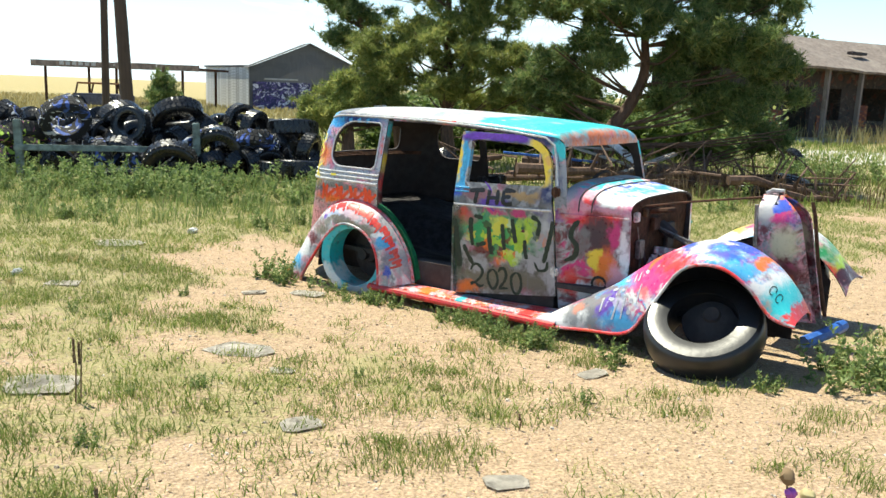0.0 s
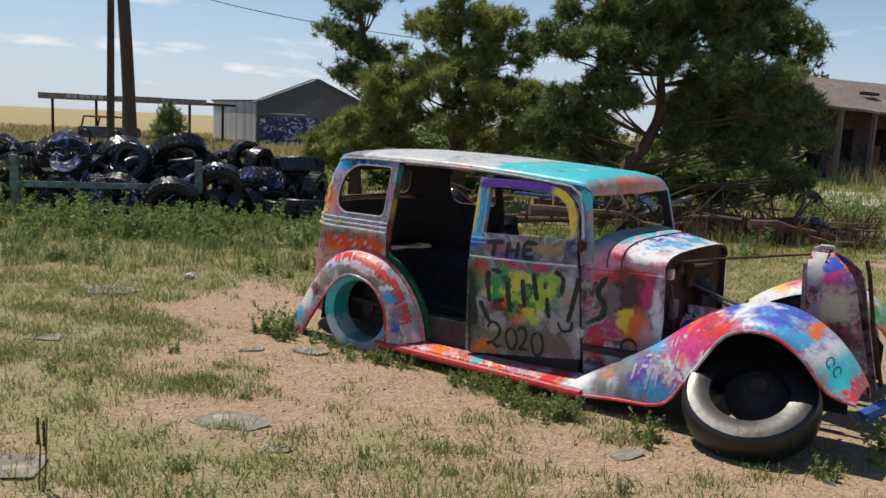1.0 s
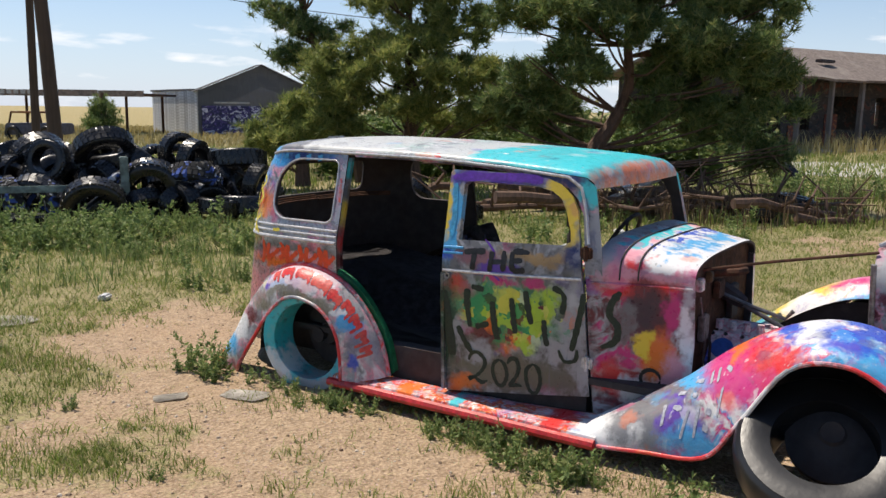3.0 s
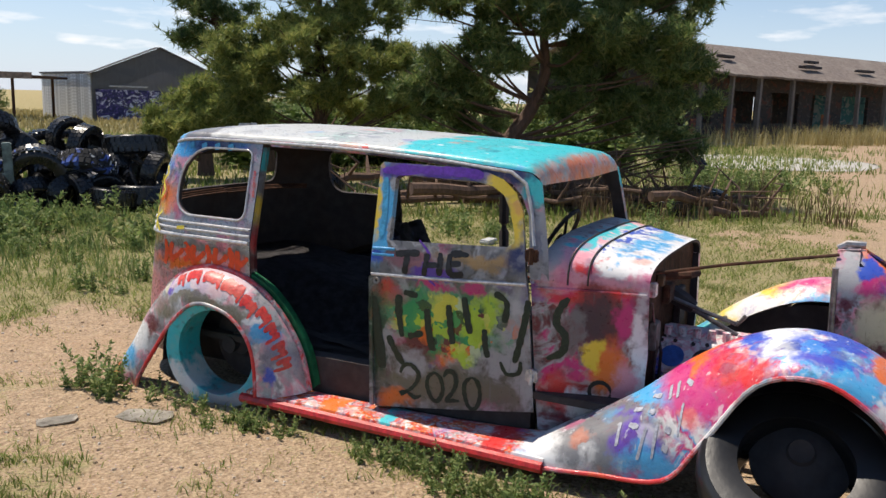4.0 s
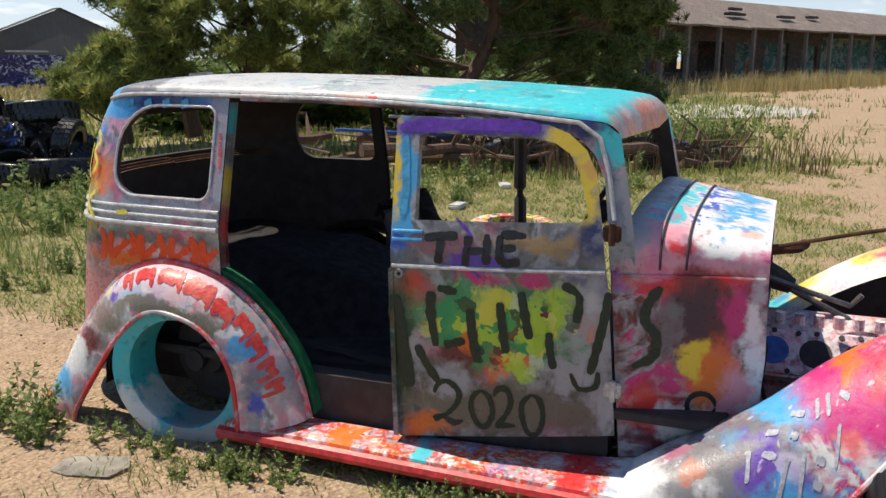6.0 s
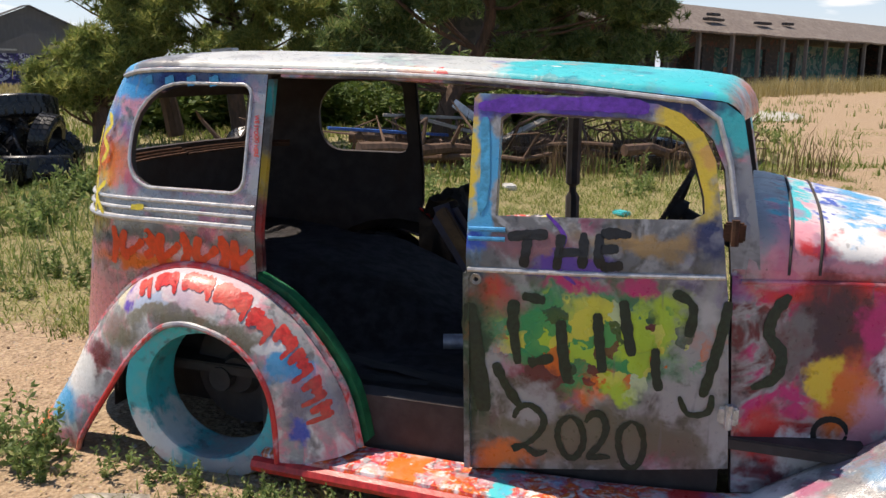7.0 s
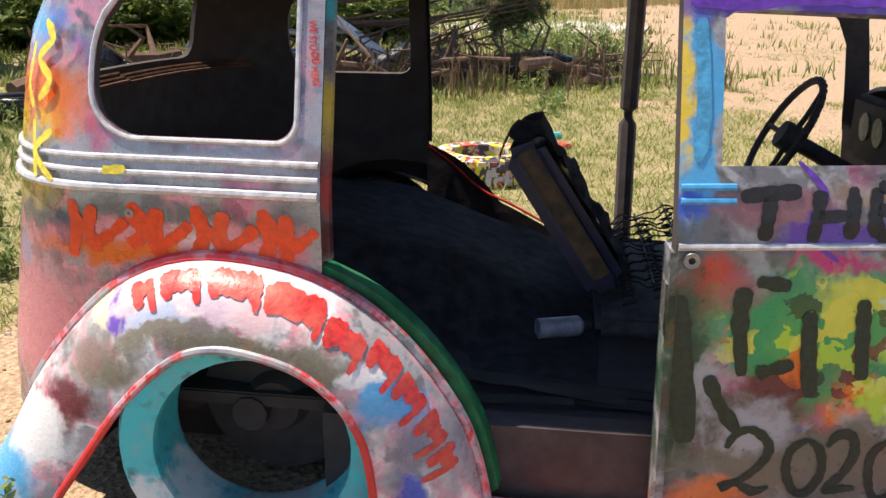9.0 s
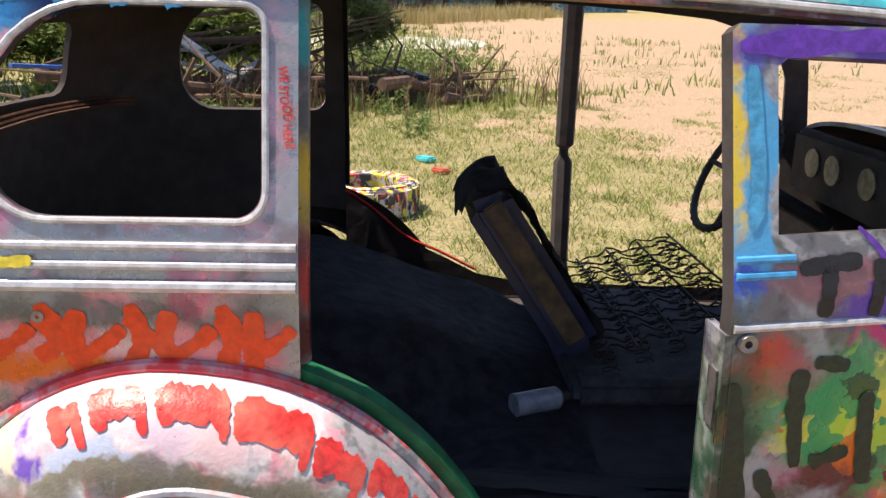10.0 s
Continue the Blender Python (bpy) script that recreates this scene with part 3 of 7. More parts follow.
M_BLUEPIPE = plain("blue_pipe_paint", (0.03, 0.12, 0.42), 0.45)


def widths(u):
    """Half the width of the body at the belt, along the car."""
    return float(np.interp(u, [-1.2, -1.05, -0.5, 0.3, 0.8, 1.16, 1.45, 1.70], [0.80, 0.835, 0.85, 0.845, 0.815, 0.76, 0.66, 0.61]))


def tumble(z):
    return 1 - 0.28 * max(0.0, z - 0.87) - 0.05 * max(0.0, (0.87 - z) / 0.8) ** 2


def rear_end(z):
    return float(np.interp(z, [0.0, 0.3, 0.81, 1.1, 1.22, 1.32, 1.45], [1.66, 1.62, 1.49, 1.455, 1.425, 1.365, 1.25]))


S0 = 1.02
S1 = S0 + 1.0


def skin(s, z, side=-1, out=0.0):
    """A point of the body's skin: s runs from the nose (negative) back to the middle of the tail, z is the height."""
    if s <= S0:
        w = widths(-s) * tumble(z)
        return Vector((-s, side * (w + out), z))
    a = (s - S0) / (S1 - S0) * math.pi / 2
    w0 = widths(-S0) * tumble(z)
    return Vector((-S0 - (rear_end(z) - S0 + out) * math.sin(a) ** 0.9, side * (w0 + out) * max(0.0, math.cos(a)) ** 0.72, z))


def drip(s):
    """The height of the drip rail."""
    base = float(np.interp(-s, [-0.9, -0.48, 0.0, 0.28, 0.66, 0.96, 1.2], [1.432, 1.430, 1.425, 1.415, 1.390, 1.360, 1.335]))
    return base - 0.075 * float(smooth01((s - 0.85) / 1.0))


def crown(u):
    return float(np.interp(u, [-1.0, -0.83, -0.17, 0.5, 0.98, 1.2], [1.498, 1.502, 1.492, 1.466, 1.438, 1.405]))


def panel(outer, holes, step=0.07, thick=0.022, fn=None):
    """A sheet cut from the body's skin: an outline and holes in (s, z), bent over the skin and given thickness."""
    bm = bmesh.new()
    edges = []
    for loop in [outer, *holes]:
        vs = [bm.verts.new((s, 0, z)) for s, z in loop]
        edges += [bm.edges.new((vs[k], vs[(k + 1) % len(vs)])) for k in range(len(vs))]
    bmesh.ops.triangle_fill(bm, edges=edges, use_beauty=True, use_dissolve=False)
    lo = [min(v.co[i] for v in bm.verts) for i in range(3)]
    hi = [max(v.co[i] for v in bm.verts) for i in range(3)]
    for axis in (0, 2):
        k = lo[axis] + step
        while k < hi[axis]:
            no = Vector((0, 0, 0))
            no[axis] = 1
            at = Vector((0, 0, 0))
            at[axis] = k
            bmesh.ops.bisect_plane(bm, geom=bm.verts[:] + bm.edges[:] + bm.faces[:], dist=1e-5, plane_co=at, plane_no=no)
            k += step
    for v in bm.verts:
        v.co = (fn or skin)(v.co.x, v.co.z)
    thicken(bm, thick, lambda c: Vector((c.x + 0.2, c.y * 2.5, 0)))
    return bm


def thicken(bm, thick, outward):
    """Gives a sheet thickness to its inner side, which takes the second material. outward: a rough way out at a place."""
    bmesh.ops.recalc_face_normals(bm, faces=bm.faces)
    bm.normal_update()
    if sum(f.normal.dot(outward(f.calc_center_median())) * f.calc_area() for f in bm.faces) < 0:
        bmesh.ops.reverse_faces(bm, faces=bm.faces)
        bm.normal_update()
    bmesh.ops.solidify(bm, geom=bm.faces[:], thickness=thick)
    bm.normal_update()
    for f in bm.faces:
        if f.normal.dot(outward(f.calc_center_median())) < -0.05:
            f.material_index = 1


def mirrored(me, name):
    """The same mesh for the other side of the car."""
    other = me.copy()
    other.name = name
    other.transform(Matrix.Diagonal((1, -1, 1, 1)))
    other.flip_normals()
    return other


# quarter panels with their windows: from the rear door's opening to the tail
q_out = [(0.474, z) for z in np.linspace(0.70, drip(0.474), 12)]
q_out += [(s, drip(s)) for s in np.linspace(0.53, S1, 26)]
q_out += [(S1, z) for z in np.linspace(1.0, 0.12, 10)]
q_out += [(s, 0.12) for s in np.linspace(1.9, 1.25, 8)]
q_out += [(0.62 + 0.55 * math.cos(radians(a)), 0.12 + 0.50 * math.sin(radians(a))) for a in (0, 15, 30, 45, 60, 75, 90, 105)]
q_hole = rounded(0.542, 0.988, 1.052, 1.366, (0.05, 0.12, 0.22, 0.04))
k0 = 37
notch = [(S1, 1.30)] + [(S1 - 0.33 + 0.07 * math.cos(radians(a)), 1.23 + 0.07 * math.sin(radians(a))) for a in (90, 120, 150, 180)]
notch += [(S1 - 0.33 + 0.07 * math.cos(radians(a)), 1.13 + 0.07 * math.sin(radians(a))) for a in (180, 210, 240, 270)] + [(S1, 1.06)]
q_out = q_out[: k0 + 1] + notch + [(S1, z) for z in np.linspace(0.9, 0.12, 9)] + q_out[k0 + 11:]
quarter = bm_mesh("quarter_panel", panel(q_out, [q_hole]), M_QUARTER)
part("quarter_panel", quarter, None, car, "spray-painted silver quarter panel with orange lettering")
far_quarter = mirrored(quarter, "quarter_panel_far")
part("quarter_panel", far_quarter, None, car, "dark inside of the quarter panel")

# headliner side rails above the doors, and the windscreen pillars
rail_out = [(s, drip(s)) for s in np.linspace(0.42, -1.14, 20)] + [(-1.20, 1.30), (-1.235, 1.15), (-1.275, 0.95), (-1.29, 0.82), (-1.20, 0.82), (-1.185, 0.95), (-1.155, 1.14)]
rail_out += [(-1.11, 1.23), (-1.05, 1.285), (-0.96, 1.31)] + [(s, drip(s) - 0.03) for s in np.linspace(-0.85, 0.42, 12)]
def draw_in(loop):
    """Draws the front part of an outline back a little towards the door post."""
    return [(s if s > -0.345 else -0.345 + (s + 0.345) * 0.956, z) for s, z in loop]


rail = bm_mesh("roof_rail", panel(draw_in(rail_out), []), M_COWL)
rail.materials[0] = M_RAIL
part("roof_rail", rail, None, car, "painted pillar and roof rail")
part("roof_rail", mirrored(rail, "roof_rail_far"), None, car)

# cowl sides and the sills
cowl_out = [(-1.165, 0.84), (-1.70, 0.83), (-1.71, 0.5), (-1.69, 0.075), (-1.215, 0.075), (-1.20, 0.3), (-1.18, 0.6)]
cowl_me = bm_mesh("cowl_side", panel(cowl_out, []), M_COWL)
part("cowl_side", cowl_me, None, car, "pink, red and orange sprayed cowl side")
part("cowl_side", mirrored(cowl_me, "cowl_side_far"), None, car)
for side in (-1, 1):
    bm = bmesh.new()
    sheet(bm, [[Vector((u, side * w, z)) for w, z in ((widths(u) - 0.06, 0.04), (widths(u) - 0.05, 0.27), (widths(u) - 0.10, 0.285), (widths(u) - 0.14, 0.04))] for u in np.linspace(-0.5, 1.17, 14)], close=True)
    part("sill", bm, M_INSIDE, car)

# roof
bm = bmesh.new()
rows = []
for s in np.linspace(S1, -1.07, 60):
    e = skin(s, drip(s), 1)
    cu = max(e.x, -0.75)
    c = Vector((cu, 0, crown(cu)))
    half = []
    for k in range(13):
        a = k / 12 * math.pi / 2
        half.append(Vector((e.x + (c.x - e.x) * (1 - math.cos(a)), e.y * math.cos(a) ** 0.9 if k < 12 else 0.0, e.z + (c.z - e.z) * math.sin(a) ** 0.8)))
    rows.append(half[:-1] + [Vector((p.x, -p.y, p.z)) for p in half[::-1]])
last = rows[-1]
for k in range(1, 7):
    a = k / 6 * math.pi / 2
    rows.append([Vector((p.x + 0.135 * math.sin(a) * (1 - 0.35 * abs(p.y) / 0.7), p.y * (1 - 0.02 * k / 6), p.z - (p.z - 1.285) * (1 - math.cos(a)))) for p in last])
sheet(bm, rows)
bmesh.ops.remove_doubles(bm, verts=bm.verts, dist=1e-4)
thicken(bm, 0.02, lambda c: Vector((c.x * 0.6, c.y * 0.6, 1.0)))
part("roof", bm, M_ROOF, car, "white and turquoise sprayed steel roof", 50)

# cowl top and dashboard
bm = bmesh.new()
rows = []
for u in np.linspace(1.205, 1.70, 12):
    zc = float(np.interp(u, [1.24, 1.40, 1.70], [1.03, 1.0, 0.945]))
    w = widths(u) * tumble(0.82)
    row = []
    for k in range(25):
        a = math.pi * k / 24
        row.append(Vector((u, -w * math.copysign(abs(math.cos(a)) ** 0.62, math.cos(a)), 0.82 + (zc - 0.82) * math.sin(a) ** 0.55)))
    rows.append(row)
sheet(bm, rows)
thicken(bm, 0.015, lambda c: Vector((0, c.y, 1.0)))
part("cowl_top", bm, M_COWL, car, "brightly sprayed cowl top", 40)
bm = bmesh.new()
box(bm, (1.16, -0.66, 0.74), (1.22, 0.66, 0.97), 0.02)
part("dashboard", bm, M_INSIDE, car)
for y, z in ((0.34, 0.87), (0.48, 0.87), (0.12, 0.87)):
    bm = bmesh.new()
    tube(bm, [(1.165, y, z), (1.15, y, z)], 0.05, 16)
    part("gauge", bm, M_STEEL, car)

# firewall
bm = bmesh.new()
pts = []
wf = widths(1.68) * 0.985
outline = [Vector((1.66, -wf * math.copysign(abs(math.cos(math.pi * k / 16)) ** 0.62, math.cos(math.pi * k / 16)), 0.81 + 0.125 * math.sin(math.pi * k / 16) ** 0.55)) for k in range(17)]
outline += [Vector((1.66, wf, 0.2)), Vector((1.66, 0.3, 0.12)), Vector((1.66, -0.3, 0.12)), Vector((1.66, -wf, 0.2))]
f = bm.faces.new([bm.verts.new(p) for p in outline])
bmesh.ops.solidify(bm, geom=[f], thickness=0.02)
part("firewall", bm, M_RUST, car, "rusty firewall with scraps of paint")

# front door, ajar and sagging on its hinges
DOOR_HINGE = skin(-1.16, 0.6)
d_out = [(-0.345, z) for z in np.linspace(0.10, 1.362, 14)] + [(-0.36, 1.376), (-0.7, 1.366), (-0.95, 1.340), (-1.03, 1.31), (-1.10, 1.25), (-1.14, 1.17), (-1.175, 0.95)]
d_out += [(-1.20, 0.75), (-1.215, 0.5), (-1.23, 0.17), (-0.8, 0.14)]
d_hole = [(-0.44, 0.99), (-1.08, 0.99), (-1.115, 1.01), (-1.11, 1.06), (-1.075, 1.17), (-1.04, 1.235), (-0.98, 1.275), (-0.9, 1.295), (-0.47, 1.318), (-0.44, 1.298)]
door = part("front_door", panel(draw_in(d_out), [draw_in(d_hole)], thick=0.045), M_DOOR, car, "graffiti-covered front door standing ajar with an empty window")
DOOR_SWING = Matrix.Translation(DOOR_HINGE) @ pose(0, 0, 0, 0, -1.3, 2.6) @ Matrix.Translation(-DOOR_HINGE) @ pose(0, -0.014, 0)
door.matrix_local = DOOR_SWING


# fenders: rows across, from the inner edge over the crown to the rolled lip
def fender(name, rows, material, side, label="", lip=None, edge=-1):
    bm = bmesh.new()
    sheet(bm, [[Vector((x, side * y, z)) for x, y, z in row] for row in rows])
    hub = Vector((-0.7 if rows[0][0][0] < 0 else 2.4, side * 0.6, 0.1))
    thicken(bm, 0.008, lambda c: Vector((c.x - hub.x, (c.y - hub.y) * 1.6, c.z - hub.z + 0.15)))
    ob = part(name, bm, material, car, label, 50)
    bm = bmesh.new()
    tube(bm, [Vector((r[edge][0], side * r[edge][1], r[edge][2])) for r in rows], 0.011, 8)
    part("rolled_lip", bm, lip or M_LIP, ob)
    return ob


def front_rows():
    top = spline([(1.28, 0.10), (1.42, 0.19), (1.69, 0.355), (1.92, 0.545), (2.14, 0.68), (2.35, 0.745), (2.56, 0.73), (2.74, 0.64), (2.88, 0.50), (2.97, 0.36)], 5)
    lip = spline([(1.22, 0.03), (1.35, 0.02), (1.60, 0.045), (1.90, 0.085), (2.05, 0.28), (2.25, 0.575), (2.48, 0.63), (2.68, 0.53), (2.83, 0.37), (2.98, 0.33)], 5)
    rows = []
    for k, (a, b) in enumerate(zip(top, lip)):
        f = k / (len(top) - 1)
        inner = float(np.interp(a[0], [1.28, 1.7, 2.1, 2.5, 3.0], [0.62, 0.56, 0.50, 0.48, 0.52]))
        row = [(a[0], inner, a[1] - 0.10), (a[0], inner + 0.06, a[1] - 0.025)]
        for t in np.linspace(0, 1, 9):
            q = t * math.pi / 2
            row.append((a[0] + (b[0] - a[0]) * (1 - math.cos(q)), inner + 0.14 + (1.01 - inner - 0.14) * math.sin(q), a[1] + (b[1] - a[1]) * (1 - math.cos(q))))
        rows.append(row)
    return rows


def even(pts, n):
    """The same line as n points at even steps."""
    line = np.array(spline(pts, 8))
    run = np.concatenate([[0.0], np.cumsum(np.linalg.norm(np.diff(line, axis=0), axis=1))])
    at = np.linspace(0, run[-1], n)
    return np.stack([np.interp(at, run, line[:, k]) for k in range(line.shape[1])], 1)


REAR_TOP = [(-1.535, -0.07), (-1.364, 0.165), (-1.248, 0.36), (-1.097, 0.535), (-0.959, 0.642), (-0.811, 0.692), (-0.672, 0.695), (-0.519, 0.668), (-0.389, 0.608), (-0.281, 0.520), (-0.191, 0.413), (-0.119, 0.295), (-0.082, 0.18), (-0.062, 0.085)]


def rear_rows():
    top = even(REAR_TOP, 41)
    lip = even([(-1.215, -0.05), (-1.186, 0.022), (-1.057, 0.205), (-0.937, 0.368), (-0.806, 0.487), (-0.706, 0.521), (-0.61, 0.514), (-0.50, 0.48), (-0.41, 0.411), (-0.349, 0.311), (-0.325, 0.187), (-0.319, 0.037)], 41)
    rows = []
    for a, b in zip(top, lip):
        inner = float(np.interp(a[0], [-1.56, -1.3, -1.0, -0.5, 0.0], [0.90, 0.82, 0.83, 0.84, 0.84]))
        row = []
        for t in np.linspace(0, 1, 10):
            q = t * math.pi / 2
            row.append((a[0] + (b[0] - a[0]) * (1 - math.cos(q)) ** 0.9, inner + (1.0 - inner) * math.sin(q) ** 0.75, a[1] + (b[1] - a[1]) * (1 - math.cos(q)) ** 0.9))
        # the edge turns in under the arch
        row.append((b[0] + (-0.66 - b[0]) * 0.02, 0.985, b[1] + (0.15 - b[1]) * 0.02))
        rows.append(row)
    return rows


fender("front_fender", front_rows(), M_FENDER_FRONT, -1, "pink, blue and white sprayed front fender")
fender("front_fender", front_rows(), M_FENDER_FAR, 1, "yellow, white and magenta sprayed front fender")
fender("rear_fender", rear_rows(), M_FENDER_REAR, -1, "silver and pink rear fender with red drips", edge=-2)
fender("rear_fender", rear_rows(), M_FENDER_REAR, 1, edge=-2)
for side in (-1, 1):
    bm = bmesh.new()
    path = rear_rows()
    tube(bm, [Vector((r[0][0], side * (r[0][1] + 0.012), r[0][2] + 0.004)) for r in path[8:]], 0.016, 8)
    part("fender_bead", bm, M_INSIDE if side > 0 else M_LIP, car)
    # painted wheel-arch flange showing in the door's opening
    bm = bmesh.new()
    arc = even(REAR_TOP[7:], 16)
    sheet(bm, [[Vector((x - 0.01, side * 0.83, z - 0.01)), Vector((x + 0.030, side * 0.835, z + 0.028)), Vector((x + 0.036, side * 0.80, z + 0.034))] for x, z in arc])
    bmesh.ops.solidify(bm, geom=bm.faces[:], thickness=0.008)
    part("wheel_arch", bm, M_GREENEDGE if side < 0 else M_INSIDE, car, "green painted wheel-arch flange" if side < 0 else "")
    # running board
    bm = bmesh.new()
    rows = []
    for u in np.linspace(-0.40, 1.36, 20):
        o = 0.985 + 0.03 * (u + 0.4) / 1.76
        rows.append([Vector((u, side * y, z)) for y, z in ((widths(u) - 0.03, 0.075), (o - 0.04, 0.07), (o - 0.008, 0.062), (o, 0.045), (o - 0.002, 0.0), (o - 0.015, -0.005), (o - 0.02, 0.03), (widths(u) - 0.03, 0.05))])
    sheet(bm, rows, close=True)
    b = part("running_board", bm, M_BOARD, car, "red and orange sprayed running board", 30)
    bm = bmesh.new()
    tube(bm, [Vector((u, side * (0.99 + 0.03 * (u + 0.4) / 1.76), 0.025)) for u in np.linspace(-0.42, 1.36, 12)], 0.028, 8)
    part("board_edge", bm, M_REDEDGE, b)


# wheels
def tyre_profile(r, w, hole, n=5):
    pts = []
    for k in range(-n, n + 1):
        a = k / n * math.pi / 2
        pts.append((r - 0.035 * (1 - math.cos(a)) - 0.0 * k, w * 0.5 * math.sin(a)))
    side = [(r - (r - hole) * t, w * 0.5 * (1.0 + 0.10 * math.sin(t * math.pi))) for t in np.linspace(0.25, 1, 5)]
    return pts + side + [(hole - 0.004, w * 0.38), (hole + 0.02, 0.0), (hole - 0.004, -w * 0.38)] + [(x, -y) for x, y in side[::-1]]


def wheel_part(name, m, r, w, hole, material, label):
    bm = bmesh.new()
    lathe(bm, tyre_profile(r, w, hole), 40)
    ob = part(name, bm, material, car, label, 40)
    ob.matrix_local = m
    return ob


wheel_part("rear_tyre", pose(-0.648, -0.86, 0.236, 0, 0, 7), 0.352, 0.20, 0.246, M_TYRE, "turquoise painted hollow rear tyre")
bpy.data.objects["rear_tyre"].data.materials[0] = M_TEALTYRE
wheel_part("rear_tyre", pose(-0.72, 0.86, 0.235), 0.325, 0.19, 0.225, M_TYRE, "black hollow rear tyre")
front_wheel = wheel_part("front_tyre", pose(2.42, -0.97, 0.205, -56, 0, 4), 0.385, 0.22, 0.222, M_TYRE_SCUFFED, "scuffed flat front tyre fallen over against its hub")
wheel_part("front_tyre", pose(2.42, 0.92, 0.25, 0, 0, 4), 0.34, 0.18, 0.225, M_TYRE, "worn black front tyre")

# grille shell, raked and vee-shaped
bm = bmesh.new()
rows = []
for t in np.linspace(0, 1, 16):
    z = 1.02 - 0.86 * t
    back, front = 2.46 + 0.02 * t, 2.75 + 0.19 * t - 0.13 * max(0.0, 1 - t / 0.2) ** 2
    w = 0.235 * (1 - 0.42 * t) * (math.sin(min(1.0, (t + 0.02) / 0.26) * math.pi / 2) ** 0.55)
    rows.append([Vector((x, s * w * f, z)) for s, x, f in ((-1, back, 1.0), (-1, back + 0.10, 1.02), (-1, front - 0.12, 0.92), (-1, front - 0.035, 0.66))])
sheet(bm, rows)
sheet(bm, [[Vector((p.x, -p.y, p.z)) for p in r] for r in rows])
cap = rows[0]
sheet(bm, [cap, [Vector((p.x, -p.y, p.z)) for p in cap]])
bmesh.ops.recalc_face_normals(bm, faces=bm.faces)
bmesh.ops.solidify(bm, geom=bm.faces[:], thickness=0.012)
part("grille_shell", bm, M_SHELL, car, "orange, cream and maroon sprayed empty grille shell", 50)
bm = bmesh.new()
tube(bm, [(2.775, 0, 0.99), (2.80, 0, 0.90), (2.86, 0, 0.55), (2.94, 0, 0.2)], 0.014, 8)
part("grille_bar", bm, M_RUST, car)
bm = bmesh.new()
box(bm, (2.52, -0.14, 0.2), (2.56, 0.14, 0.94), 0.01)
part("radiator_core", bm, M_INSIDE, car)


# ---- barn ----
def barn():
    b = thing("barn", pose(-11.8, 45, 0.28, 0, 0, 37), "grey gabled barn with white lap siding and graffiti", "barn")
    front_w, eave, peak, deep = 6.66, 2.23, 3.55, 6.5
    bm = bmesh.new()
    pts = [(0, 0), (front_w, 0), (front_w, eave), (front_w * 0.5, peak), (0, eave)]
    f = bm.faces.new([bm.verts.new((x, 0, z)) for x, z in pts])
    bmesh.ops.solidify(bm, geom=[f], thickness=0.15)
    part("front_wall", bm, M_BARN, b, "dark grey weathered board gable")
    for x in (0.0, front_w - 0.12):
        bm = bmesh.new()
        box(bm, (x + 0.02, 0.06, 0), (x + 0.09, deep - 0.01, eave))
        wall = part("side_wall", bm, M_SIDING, b, "white peeling lap siding")
        bm = bmesh.new()
        out = -0.03 if x == 0 else 0.10
        box(bm, (x + out, 0.05, 0), (x + out + 0.03, deep, eave / 15 - 0.012))
        board = bm_mesh("siding_board", bm, M_SIDING)
        for k in range(15):
            ob = part("siding_board", board, None, wall)
            ob.location = (0, 0, k * eave / 15)
    bm = bmesh.new()
    box(bm, (0, deep - 0.1, 0), (front_w, deep, eave))
    part("back_wall", bm, M_BARN, b)
    for s in (0, 1):
        bm = bmesh.new()
        a, c = Vector((front_w * 0.5, 0, peak + 0.05)), Vector(((-0.25 if s == 0 else front_w + 0.25), 0, eave - 0.06))
        vs = [bm.verts.new(p) for p in (a + Vector((0, -0.2, 0)), c + Vector((0, -0.2, 0)), c + Vector((0, 0.5, 0)), a + Vector((0, 0.5, 0)))]
        f = bm.faces.new(vs)
        bmesh.ops.solidify(bm, geom=[f], thickness=0.08)
        part("roof_slope", bm, M_BARNROOF, b)
    bm = bmesh.new()
    box(bm, (-0.1, 0.52, eave + 0.003), (front_w + 0.1, deep + 0.1, eave + 0.09), 0.01)
    part("flat_roof", bm, M_BARNROOF, b)
    bm = bmesh.new()
    box(bm, (0.15, -0.09, 0.1), (3.4, -0.03, 1.5), 0.01)
    part("painted_door", bm, M_MURAL, b, "sliding door sprayed with blue and white graffiti")
    bm = bmesh.new()
    box(bm, (0.8, -0.045, 1.62), (2.7, -0.03, 1.70))
    part("lettering", bm, M_WHITEBAR, b)
    bm = bmesh.new()
    box(bm, (3.5, -0.05, 1.05), (4.6, -0.02, 1.45), 0.01)
    part("dark_window", bm, M_INSIDE, b)


M_BARN = graffiti_wall("grey_barn_boards", (0.26, 0.265, 0.285), [(0.19, 0.195, 0.215)], 0.8, 0.55)
M_SIDING = plain("white_lap_siding", (0.62, 0.63, 0.64), 0.8, 0.0, 5.0, 0.4, 0.3, (0.24, 0.24, 0.24))
M_BARNROOF = plain("grey_roofing", (0.11, 0.11, 0.12), 0.8, 0.0, 4.0, 0.3, 0.3)
M_MURAL = graffiti_wall("blue_mural", (0.05, 0.05, 0.15), [(0.62, 0.62, 0.72), (0.03, 0.03, 0.07), (0.16, 0.11, 0.34)], 2.4, 0.53)
M_WHITEBAR = plain("white_lettering_paint", (0.5, 0.5, 0.5), 0.7)
barn()


